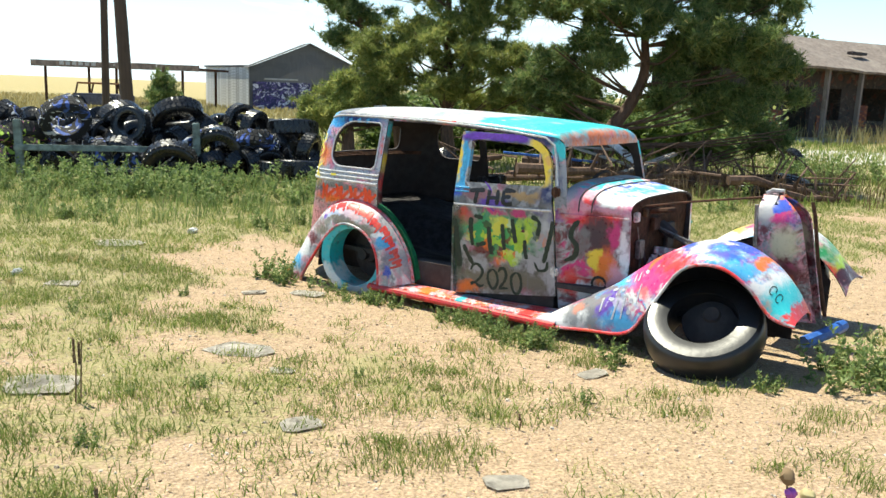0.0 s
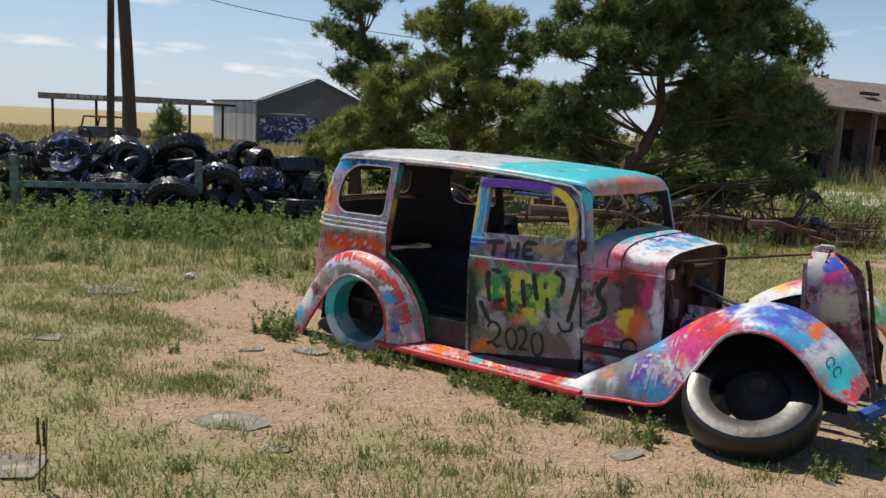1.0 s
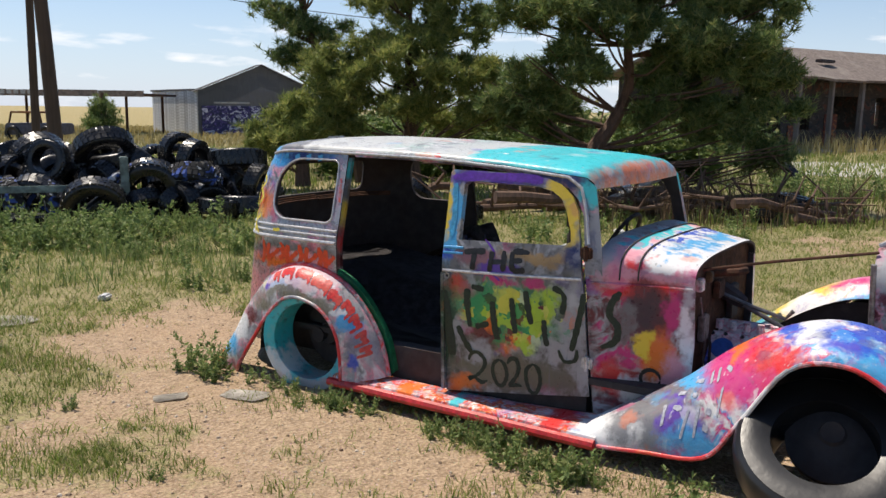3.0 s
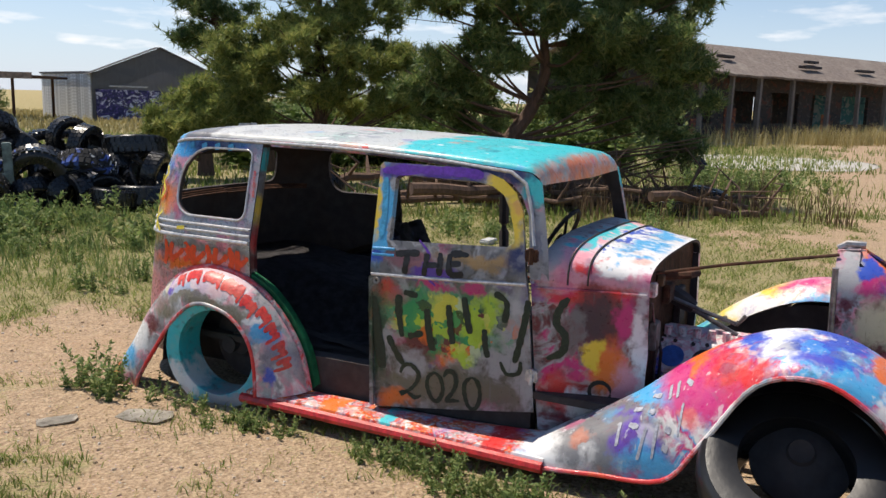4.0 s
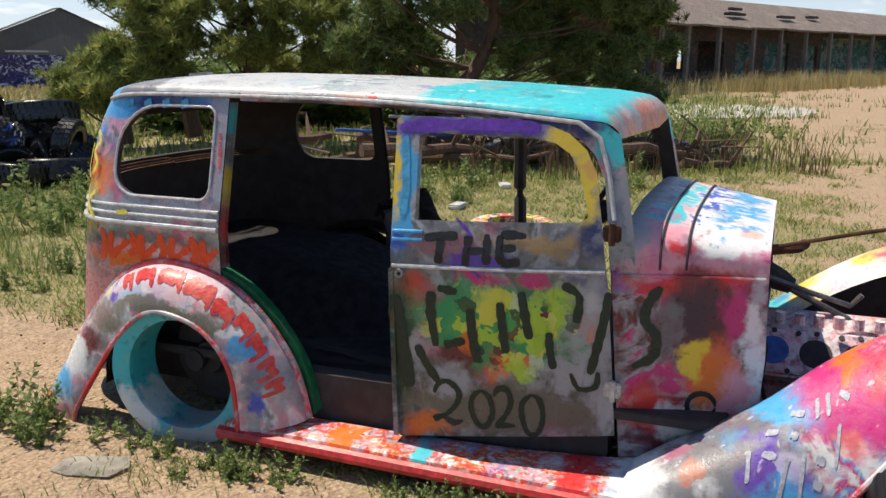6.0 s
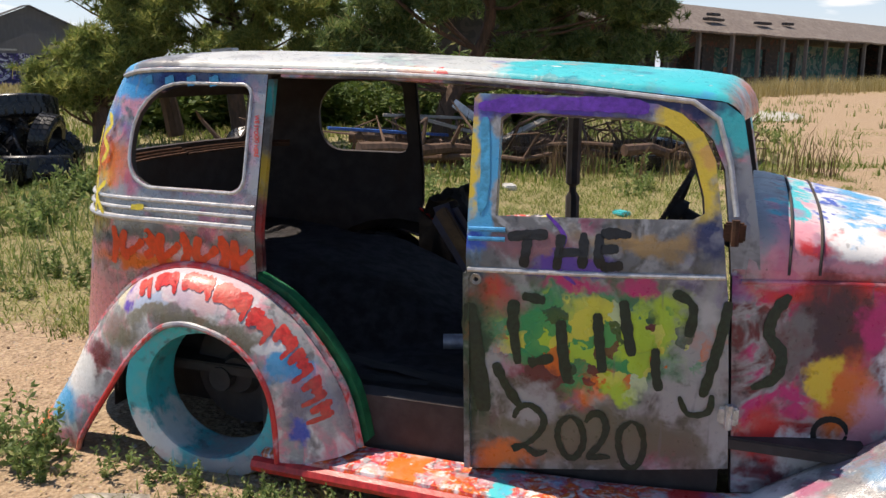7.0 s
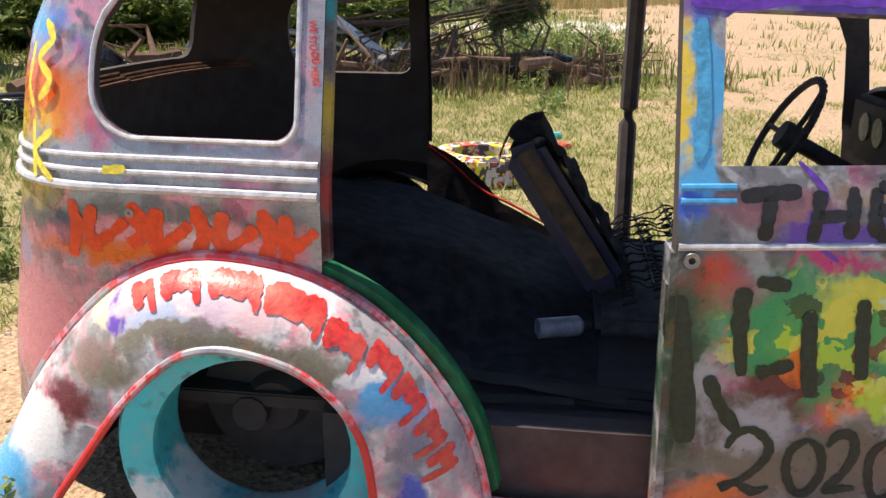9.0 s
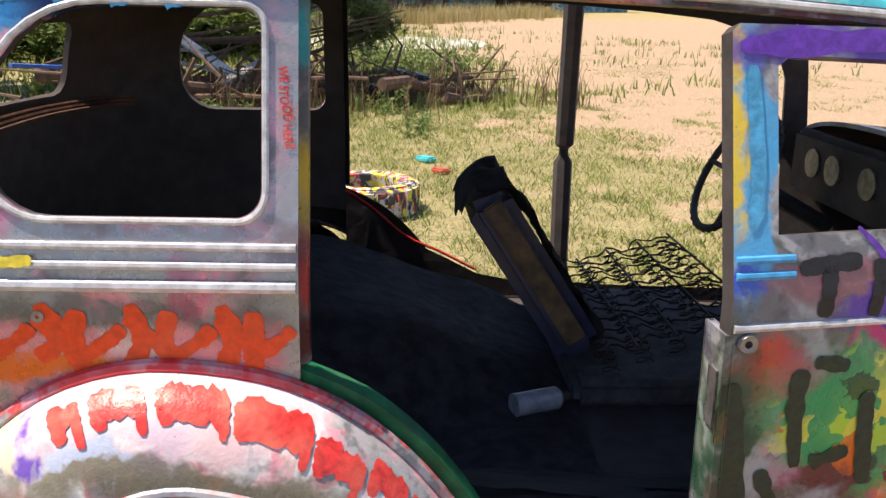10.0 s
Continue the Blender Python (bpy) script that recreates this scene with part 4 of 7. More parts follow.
# ---- fuel canopy, wrecked pickup, poles ----
def canopy():
    c = thing("canopy", pose(-22.2, 43, 0.28, 0, 0, -3), "rusty flat-roofed fuel station canopy on thin posts", "canopy")
    bm = bmesh.new()
    box(bm, (0, 0, 1.92), (8.6, 4.2, 2.02), 0.01)
    part("deck", bm, M_RUST, c)
    for k in range(4):
        bm = bmesh.new()
        box(bm, (k * 2.16, -0.05, 1.86), (k * 2.16 + 2.13, 0.0, 2.16 - 0.02 * (k % 2)), 0.005)
        part("fascia_board", bm, M_CANOPY, c)
    for x, y in ((0.5, 0.4), (1.1, 3.6), (4.2, 0.4), (4.9, 3.6), (7.6, 0.4), (8.1, 3.6)):
        bm = bmesh.new()
        tube(bm, [(x, y, -0.1), (x, y, 1.95)], 0.07, 8)
        part("post", bm, M_RUST, c)
    bm = bmesh.new()
    for k in range(6):
        box(bm, (1.5 + 0.33 * k, -0.062, 1.95), (1.72 + 0.33 * k, -0.052, 2.12))
    part("sign_lettering", bm, M_WHITEBAR, c)


M_CANOPY = plain("faded_brown_fascia", (0.24, 0.18, 0.15), 0.8, 0.0, 6.0, 0.5, 0.3, (0.30, 0.27, 0.24))
canopy()


def pickup():
    p = thing("pickup_truck", pose(-17.6, 37.5, 0.26, 0, 0, -4), "stripped old pickup truck with a rusty brown roof", "pickup truck")
    bm = bmesh.new()
    box(bm, (0, 0, 0.25), (2.1, 1.7, 0.72), 0.06)
    part("body", bm, M_PICKUP, p)
    for x in (0.12, 1.5):
        for y in (0.15, 1.5):
            bm = bmesh.new()
            tube(bm, [(x, y, 0.68), (x + (0.12 if x < 1 else -0.08), y, 1.15)], 0.04, 6)
            part("pillar", bm, M_RUST, p)
    bm = bmesh.new()
    box(bm, (0.2, 0.1, 1.12), (1.45, 1.58, 1.2), 0.03)
    part("roof", bm, M_ORANGEROOF, p)
    for x in (0.35, 1.75):
        bm = bmesh.new()
        lathe(bm, tyre_profile(0.33, 0.2, 0.19), 20)
        w = part("wheel", bm, M_TYRE, p)
        w.matrix_local = pose(x, 0.0, 0.3)


M_PICKUP = plain("faded_blue_black_paint", (0.07, 0.07, 0.10), 0.6, 0.0, 6.0, 0.5, 0.3, (0.22, 0.20, 0.22))
M_ORANGEROOF = plain("rust_orange_paint", (0.28, 0.12, 0.05), 0.7)
pickup()

for x, y, r, tip, h, name_label in ((-8.64, 22.0, 0.15, -0.5, 9.0, "thick dark brown leaning wooden utility pole"), (-11.45, 27.0, 0.11, 0.1, 9.5, "slender brown wooden utility pole")):
    pole = thing("utility_pole", pose(x, y, height(x, y)), name_label, "utility pole", "utility poles")
    bm = bmesh.new()
    tube(bm, [(0, 0, -0.2), (tip * 0.3, 0, 3.0), (tip, 0, h)], [r * 1.1, r, r * 0.8], 12)
    part("shaft", bm, M_POLE, pole)
    bm = bmesh.new()
    box(bm, (tip - 0.9, -0.06, h - 0.7), (tip + 0.9, 0.06, h - 0.58), 0.01)
    part("crossarm", bm, M_POLE, pole)
for ends in (((-11.38, 27.0, 5.8), (-7.5, 28.5, 5.05), (-3.0, 30.0, 4.6), (4.0, 33.0, 4.3), (14.0, 38.0, 4.5)), ((-11.38, 27.0, 5.75), (-15.0, 28.6, 5.2), (-22.0, 31.0, 4.9), (-34.0, 36.0, 6.5))):
    bm = bmesh.new()
    tube(bm, [Vector(p) - pole.matrix_world.translation for p in spline(ends, 8)], 0.012, 5)
    part("wire", bm, M_INSIDE, pole)


# ---- fence in front of the tyres ----
def fence():
    fnc = thing("fence", pose(0, 0, 0), "weathered grey-green wooden rail fence before the tyres", "fence")
    a, b = Vector((-7.25, 14.15, height(-7.25, 14.15))), Vector((-4.62, 15.1, height(-4.62, 15.1)))
    for p in (a, b):
        bm = bmesh.new()
        box(bm, (-0.06, -0.06, -0.1), (0.06, 0.06, 0.95), 0.012, Matrix.Translation(p) @ pose(0, 0, 0, 1.5, -1.5, 20))
        part("post", bm, M_FENCE, fnc)
    bm = bmesh.new()
    d = b - a
    box(bm, (-0.05, -0.02, -0.05), (d.length + 0.05, 0.02, 0.05), 0.008, Matrix.Translation(a + Vector((0, -0.09, 0.50))) @ pose(0, 0, 0, 0, 0, math.degrees(math.atan2(d.y, d.x))))
    part("rail", bm, M_FENCE, fnc)


M_FENCE = plain("grey_green_fence_paint", (0.19, 0.24, 0.22), 0.8, 0.0, 9.0, 0.5, 0.4, (0.10, 0.10, 0.09))
fence()


# ---- tyre pile ----
def tyre_mesh(name, r, w, hole, material, treads=30):
    bm = bmesh.new()
    lathe(bm, tyre_profile(r, w, hole), 36)
    for k in range(treads):
        a = 2 * math.pi * k / treads
        for y0, y1, off in ((-w * 0.42, -w * 0.12, 0), (w * 0.12, w * 0.42, 0.5), (-w * 0.09, w * 0.09, 0.25)):
            m = pose(0, 0, 0, 0, -math.degrees(a) - off * 360 / treads, 0)
            c = 2 * math.pi * r / treads * 0.36
            box(bm, (r - 0.022, y0, -c), (r + 0.006, y1, c), 0.0, m)
    return bm_mesh(name, bm, material, 40)


tyre_kinds = [tyre_mesh("tyre", 0.33, 0.22, 0.20, M_TYRE), tyre_mesh("large_tyre", 0.47, 0.27, 0.28, M_TYRE), tyre_mesh("painted_tyre", 0.42, 0.26, 0.25, M_TYRE_PAINT), tyre_mesh("lime_tyre", 0.38, 0.24, 0.22, M_TYRE_PAINT2)]
tyre_words = ["worn black tyre lying in the heap", "large black tractor tyre in the heap", "black tyre sprayed with blue and white paint", "black tyre sprayed with lime green paint"]
rng = random.Random(21)


def lay_tyre(kind, x, y, z, rx, ry, rz):
    me = tyre_kinds[kind]
    ob = new("tyre", me)
    ob.matrix_world = pose(x, y, z, rx, ry, rz)
    return tagged(ob, tyre_words[kind], "tyre", "tyres in the heap")


def heap(x):
    return float(np.interp(x, [-13, -10.5, -8.4, -7.2, -6.0, -5.2, -4.2, -3.4, -2.6], [0.55, 0.75, 0.85, 0.95, 0.75, 0.85, 0.7, 0.75, 0.1]))


for layer in range(3):
    for k in range(34):
        x = -12.6 + 9.9 * (k + rng.random() * 0.8) / 34
        top = heap(x)
        y = 15.4 + layer * 0.75 + rng.uniform(-0.25, 0.35) + (0.4 if x > -4.6 else 0) - 0.12 * (x + 8)
        z = (0.12 + (top - 0.15) * (0.18, 0.62, 1.0)[layer]) * rng.uniform(0.85, 1.0) + height(x, y)
        kind = rng.choices((0, 1, 2, 3), (0.72, 0.14, 0.08, 0.06))[0]
        lay_tyre(kind, x, y, z, rng.choice((90, 70, 110, 60, 20, -25, 130)) + rng.uniform(-15, 15), rng.uniform(0, 90), rng.uniform(0, 180))
for row in ((2, -6.9, 15.0, 0.93, 35, 0, 40), (0, -5.95, 15.5, 0.86, -10, 0, -8), (1, -5.35, 16.2, 1.0, 55, 20, 60), (1, -4.35, 15.35, 0.40, 8, 0, 12), (2, -3.75, 15.6, 0.55, 55, 0, 0), (0, -4.25, 16.5, 0.95, 5, 0, 50), (0, -3.95, 16.3, 0.85, 12, 0, 70),
            (1, -3.25, 16.4, 0.85, 80, 0, 20), (1, -2.95, 15.5, 0.2, 84, 0, 0), (0, -5.6, 13.9, 0.10, 88, 0, 0), (3, -7.6, 15.0, 0.62, 60, 0, 30), (3, -7.9, 14.7, 0.45, 40, 0, 60), (0, -2.85, 15.9, 0.5, 15, 0, 80)):
    lay_tyre(*row)


# ---- trees ----
def pine(name, at, trunk, lobes, clumps, needle, label, seed, bark=M_BARK):
    r = np.random.RandomState(seed)
    t = thing(name, pose(*at), label, "tree", "pine trees")
    bm = bmesh.new()
    path = spline(trunk, 5)
    tube(bm, path, [0.17 * (1 - 0.75 * k / len(path)) for k in range(len(path))], 9)
    part("trunk", bm, bark, t)
    bm = bmesh.new()
    centres = []
    total = sum(l[3] * l[4] * l[5] for l in lobes)
    for lx, ly, lz, ax, ay, az in lobes:
        n = max(30, int(clumps * ax * ay * az / total))
        k0 = min(range(len(path)), key=lambda k: abs(path[k][2] - (lz - 0.7)) + 0.3 * abs(path[k][0] - lx))
        for j in range(4):
            d = r.normal(size=3)
            d /= np.linalg.norm(d)
            end = np.array((lx, ly, lz)) + d * (ax, ay, az) * 0.85
            mid = (path[k0] + end) / 2 + (0, 0, -0.12)
            line = spline([path[k0], mid, end], 4)
            tube(bm, line, [0.035 * (1 - 0.85 * q / len(line)) for q in range(len(line))], 5)
        # sprays of foliage gathered on a number of twig centres, so that gaps stay between them
        twigs = max(9, n // 38)
        d = r.normal(size=(twigs, 3))
        d /= np.linalg.norm(d, axis=1)[:, None]
        tw = np.array((lx, ly, lz)) + d * (r.rand(twigs, 1) ** 0.4) * (ax, ay, az)
        pick = r.randint(0, twigs, n)
        centres.append(tw[pick] + r.normal(size=(n, 3)) * (0.125, 0.125, 0.085))
    tagged(part("limb", bm, bark, t), kind="stuff")
    c = np.concatenate(centres)
    per = 18
    n = len(c) * per
    base = np.repeat(c, per, 0)
    d = r.normal(size=(n, 3)) + (0, 0, 0.55)
    d /= np.linalg.norm(d, axis=1)[:, None]
    side = np.cross(d, r.normal(size=(n, 3)))
    side /= np.linalg.norm(side, axis=1)[:, None]
    length = r.uniform(0.11, 0.22, (n, 1))
    verts = np.stack([base - side * 0.011, base + side * 0.011, base + d * length], 1).reshape(-1, 3)
    me = as_mesh("crown", verts, np.arange(n * 3).reshape(-1, 3), needle)
    crown_ob = part("crown", me, None, t, "dense clumps of long needles")
    return t


pine("pine_tree", (2.6, 18.0, 0.1), [(0, 0, 0.0), (0.2, 0, 0.8), (0.62, 0, 1.45), (0.85, 0, 2.1), (0.80, 0, 3.0), (0.9, 0.1, 4.6)],
     [(0.9, 0.2, 4.3, 2.0, 1.5, 0.9), (-0.7, -0.5, 3.45, 1.0, 1.0, 0.6), (2.5, -0.2, 3.9, 1.1, 1.1, 0.7), (2.7, -0.4, 2.5, 1.0, 1.0, 0.55), (3.3, -0.6, 1.25, 0.65, 0.7, 0.55), (-0.5, -0.4, 2.3, 0.85, 0.9, 0.5), (-1.0, 0.3, 2.0, 0.9, 0.8, 0.5), (0.0, 0.7, 1.5, 1.0, 0.6, 0.45), (2.0, 0.6, 2.3, 1.1, 0.7, 0.5),
      (1.2, -0.8, 2.9, 1.3, 0.9, 0.5), (-1.2, 0, 1.6, 0.6, 0.7, 0.35), (2.0, 0.1, 1.6, 1.2, 0.8, 0.5), (3.2, -0.2, 3.3, 0.5, 0.7, 0.4), (1.2, 0.5, 5.1, 1.6, 1.2, 0.6), (3.3, -0.4, 0.75, 0.45, 0.5, 0.3)], 14500, M_PINE, "tall dark green pine with a leaning reddish trunk", 3)
pine("pine_tree", (-0.45, 20.0, 0.15), [(0, 0, 0.0), (-0.1, 0, 1.0), (0.0, 0, 1.8), (-0.15, 0, 2.6), (-0.1, 0.1, 4.4)],
     [(-0.3, 0, 3.9, 0.8, 0.7, 0.9), (0.85, 0, 3.5, 0.65, 0.7, 0.8), (-0.3, -0.4, 2.6, 1.1, 0.9, 0.6), (0.9, -0.4, 2.2, 0.9, 0.8, 0.5), (-1.5, -0.3, 2.2, 0.8, 0.7, 0.5), (0.2, -0.6, 1.7, 1.0, 0.7, 0.35), (1.4, -0.3, 1.5, 0.6, 0.6, 0.3), (0.9, 0.3, 1.4, 0.9, 0.7, 0.4), (-1.2, 0.2, 1.6, 0.9, 0.7, 0.4)],
     5000, M_PINE_YELLOW, "yellow-green pine with sparse upper branches", 5)
pine("pine_tree", (-1.6, 20.8, 0.15), [(0, 0, 0.0), (-0.2, 0, 1.0), (-0.7, 0, 2.2), (-1.15, 0, 3.3), (-1.4, 0.1, 4.5)],
     [(-1.3, 0, 4.2, 0.55, 0.5, 0.4), (-1.75, 0, 3.5, 0.5, 0.5, 0.3), (-0.9, 0, 3.2, 0.6, 0.5, 0.4), (-1.5, 0, 2.6, 0.5, 0.5, 0.3), (-0.4, -0.2, 2.3, 0.7, 0.6, 0.4), (-1.0, 0, 4.7, 0.6, 0.5, 0.4)], 1500, M_PINE, "thin pine with open tufted branches", 7)
pine("pine_sapling", (-2.7, 19.6, 0.15), [(0, 0, 0.0), (0, 0, 0.7), (0.05, 0, 1.5)],
     [(-0.3, 0, 1.0, 0.75, 0.6, 0.45), (0.5, 0, 1.2, 0.7, 0.6, 0.5), (0.0, 0, 1.6, 0.5, 0.4, 0.35)], 2200, M_PINE_YELLOW, "low bushy young pine", 9)
pine("juniper", (-11.5, 32.0, 0.25), [(0, 0, 0.0), (0, 0, 0.9), (0.05, 0, 1.9)],
     [(0, 0, 0.55, 0.8, 0.7, 0.4), (0, 0, 1.0, 0.6, 0.5, 0.4), (0.05, 0, 1.45, 0.3, 0.3, 0.4)], 1400, M_PINE, "small dark conical juniper", 13)


def broadleaf(at, lobes, n, label, seed):
    r = np.random.RandomState(seed)
    t = thing("broadleaf_tree", pose(*at), label, "tree")
    bm = bmesh.new()
    tube(bm, [(0, 0, 0), (0.1, 0, 1.5), (0, 0, 3.0)], [0.25, 0.2, 0.1], 8)
    for lx, ly, lz, ax, ay, az in lobes:
        tube(bm, [(0, 0, 1.8), (lx * 0.6, ly * 0.6, lz * 0.8), (lx, ly, lz)], [0.12, 0.07, 0.02], 6)
    part("trunk", bm, M_BARK, t)
    total = sum(l[3] * l[4] * l[5] for l in lobes)
    cs = []
    for lx, ly, lz, ax, ay, az in lobes:
        m = int(n * ax * ay * az / total)
        d = r.normal(size=(m, 3))
        d /= np.linalg.norm(d, axis=1)[:, None]
        cs.append(np.array((lx, ly, lz)) + d * (ax, ay, az) * r.uniform(0.55, 1.05, (m, 1)))
    c = np.concatenate(cs)
    m = len(c)
    a = r.normal(size=(m, 3))
    a /= np.linalg.norm(a, axis=1)[:, None]
    b = np.cross(a, r.normal(size=(m, 3)))
    b /= np.linalg.norm(b, axis=1)[:, None]
    s = r.uniform(0.08, 0.18, (m, 1))
    verts = np.stack([c - a * s, c + b * s * 0.6, c + a * s, c - b * s * 0.6], 1).reshape(-1, 3)
    part("crown", as_mesh("crown", verts, np.arange(m * 4).reshape(-1, 4), M_LEAF), None, t)


broadleaf((17.5, 52, 0.3), [(0, 0, 4.2, 2.4, 2, 1.4), (1.6, 0, 3.6, 1.6, 1.5, 1.2), (-1.8, 0, 3.8, 1.5, 1.5, 1.2)], 4200, "round green broadleaf tree behind the house", 15)
broadleaf((46, 84, 0.3), [(0, 0, 4.0, 3.0, 2, 1.8), (2.4, 0, 3.4, 2.0, 1.5, 1.4), (-2.2, 0, 3.4, 1.8, 1.5, 1.2)], 4200, "large green broadleaf tree beyond the porch", 16)


# ---- derelict house ----
def house():
    at, turn = Vector((12.5, 34.7, 0.22)), 43.4
    h = thing("house", Matrix.Translation(at) @ pose(0, 0, 0, 0, 0, turn), "long derelict wooden house with a collapsing porch roof", "house")
    L, D, eave, ridge, porch = 50.0, 7.0, 2.92, 4.5, 1.8
    # x runs along the porch, y goes back into the house
    def wall_holes(x0, x1, y, holes, name, mat):
        cuts = sorted({x0, x1, *[v for a, b, _, _ in holes for v in (a, b)]})
        for a, b in zip(cuts, cuts[1:]):
            hole = next((q for q in holes if q[0] <= a and b <= q[1]), None)
            for z0, z1 in (((0, hole[2]), (hole[3], eave)) if hole else ((0, eave),)):
                if z1 - z0 > 0.05:
                    bm = bmesh.new()
                    box(bm, (a, y, z0), (b, y + 0.16, z1))
                    part(name, bm, mat, h)
    openings = [(2.2, 4.4, 0.02, 2.2), (5.6, 7.2, 0.8, 2.2), (8.4, 10.8, 0.8, 2.3), (12.0, 14.4, 0.8, 2.3), (15.6, 17.4, 0.02, 2.3), (18.6, 21.4, 0.8, 2.3), (23, 25.0, 0.02, 2.2), (26.5, 29.5, 0.8, 2.3), (31, 34, 0.8, 2.3), (36, 39, 0.8, 2.3)]
    wall_holes(0, 25.5, porch, [q for q in openings if q[1] < 25.5], "front_wall", M_HOUSE)
    wall_holes(0, 25.5, D - 0.16, [(19, 21, 0.9, 2.2)], "back_wall", M_HOUSE)
    wall_holes(25.5, L, D - 0.16, [(33, 34.5, 0.8, 2.2)], "back_wall", M_TEALWALL)
    for x, mat in ((0.0, M_HOUSE_GREY), (L - 0.16, M_HOUSE)):
        bm = bmesh.new()
        pts = [(porch, 0), (D, 0), (D, eave), (D * 0.5, ridge), (porch, eave + 0.5)]
        f = bm.faces.new([bm.verts.new((x, y, z)) for y, z in pts])
        bmesh.ops.solidify(bm, geom=[f], thickness=-0.16)
        part("end_wall", bm, mat, h)
    bm = bmesh.new()
    box(bm, (0, -0.2, -0.15), (L, D, 0.05))
    part("floor_slab", bm, M_CONCRETE, h)
    for s in (0, 1):
        bm = bmesh.new()
        y0, z0 = (-0.35, eave + 0.0) if s == 0 else (D + 0.4, eave)
        rows = []
        for x in np.linspace(-0.8, L + 0.5, 40):
            sag = 0.02 * math.sin(x * 0.9) + 0.015 * math.sin(x * 2.3 + 1)
            rows.append([Vector((x, y0 + (D * 0.5 - y0) * t, z0 + (ridge - z0) * t + sag * (1 - t))) for t in np.linspace(0, 1, 6)])
        sheet(bm, rows)
        bmesh.ops.recalc_face_normals(bm, faces=bm.faces)
        bmesh.ops.solidify(bm, geom=bm.faces[:], thickness=0.1)
        part("roof_slope", bm, M_SHINGLE, h, "brown weathered shingle roof")
    r = random.Random(5)
    for k in range(14):
        x = 1.9 + k * 2.9 + r.uniform(-0.15, 0.15)
        bm = bmesh.new()
        box(bm, (x - 0.09, -0.09, 0), (x + 0.09, 0.09, eave), 0.015, pose(0, 0, 0, r.uniform(-1, 1), 0, 0))
        part("porch_post", bm, M_POSTWOOD, h)
    for x, y, w in ((6.5, 1.4, 1.2), (12.5, 0.9, 1.6), (14.4, 1.7, 0.9), (18.0, 1.0, 1.5), (22.0, 1.3, 1.0)):
        bm = bmesh.new()
        z = eave + (ridge - eave) * (y + 0.35) / 3.85
        box(bm, (x, y - 0.25, z + 0.07), (x + w, y + 0.05, z + 0.2), 0.02, pose(0, 0, 0, 0, 0, 0))
        part("loose_board", bm, M_INSIDE, h)
    for x, zt in ((1.0, 1.2), (5.0, 1.0), (8.2, 1.5), (16.6, 1.3)):
        bm = bmesh.new()
        box(bm, (x, porch - 0.05, 0.05), (x + 0.9, porch - 0.015, zt), 0.01)
        part("painted_panel", bm, M_HOUSEPAINT, h)
    # beyond its first rooms the front stands at a flatter angle
    for piece in h.children:
        for v in piece.data.vertices:
            v.co.y -= 0.2126 * max(0.0, v.co.x - 7.3)


M_TEALWALL = graffiti_wall("turquoise_mural", (0.10, 0.32, 0.33), [(0.30, 0.40, 0.40), (0.04, 0.14, 0.18), (0.40, 0.42, 0.42)], 0.5, 0.54)
M_HOUSE = graffiti_wall("stained_house_boards", (0.065, 0.052, 0.048), [(0.11, 0.045, 0.035), (0.03, 0.03, 0.033), (0.10, 0.088, 0.075)], 1.0, 0.56)
M_HOUSE_GREY = graffiti_wall("grey_house_boards", (0.10, 0.088, 0.078), [(0.05, 0.047, 0.045)], 1.0, 0.52)
M_HOUSEPAINT = graffiti_wall("red_house_paint", (0.22, 0.07, 0.05), [(0.40, 0.14, 0.05), (0.08, 0.08, 0.08)], 2.0, 0.55)
M_SHINGLE = plain("weathered_shingles", (0.17, 0.135, 0.115), 0.9, 0.0, 7.0, 0.45, 0.6, (0.28, 0.25, 0.22))
M_POSTWOOD = wood_material("grey_post_wood", (0.09, 0.075, 0.065), (0.22, 0.195, 0.175), 4.0, (1, 1, 0.1))
house()


def far_building():
    b = thing("outbuilding", pose(54, 66, 0.25, 0, 0, 20), "pale metal outbuilding with turquoise graffiti wall", "building")
    bm = bmesh.new()
    box(bm, (0, 0, 0), (22, 8, 3.2))
    part("wall", bm, M_TEALWALL, b)
    bm = bmesh.new()
    box(bm, (-0.4, -0.4, 3.2), (22.4, 8.4, 4.6), 0.05)
    part("roof", bm, M_SIDING, b)


far_building()

# concrete pad before the house
bm = bmesh.new()
pad = [(9.2 + 3.2 * math.cos(a) * (1 + 0.18 * math.sin(3 * a + 1)) + 3.0, 27.2 + 3.3 * math.sin(a) * (1 + 0.15 * math.cos(2 * a))) for a in np.linspace(0, 2 * math.pi, 28, endpoint=False)]
f = bm.faces.new([bm.verts.new((x, y, height(x, y) + 0.012)) for x, y in pad])
bmesh.ops.solidify(bm, geom=[f], thickness=0.09)
tagged(new("concrete_pad", bm_mesh("concrete_pad", bm, M_CONCRETE)), "pale cracked concrete pad overgrown at its edges", "pavement", kind="structure")


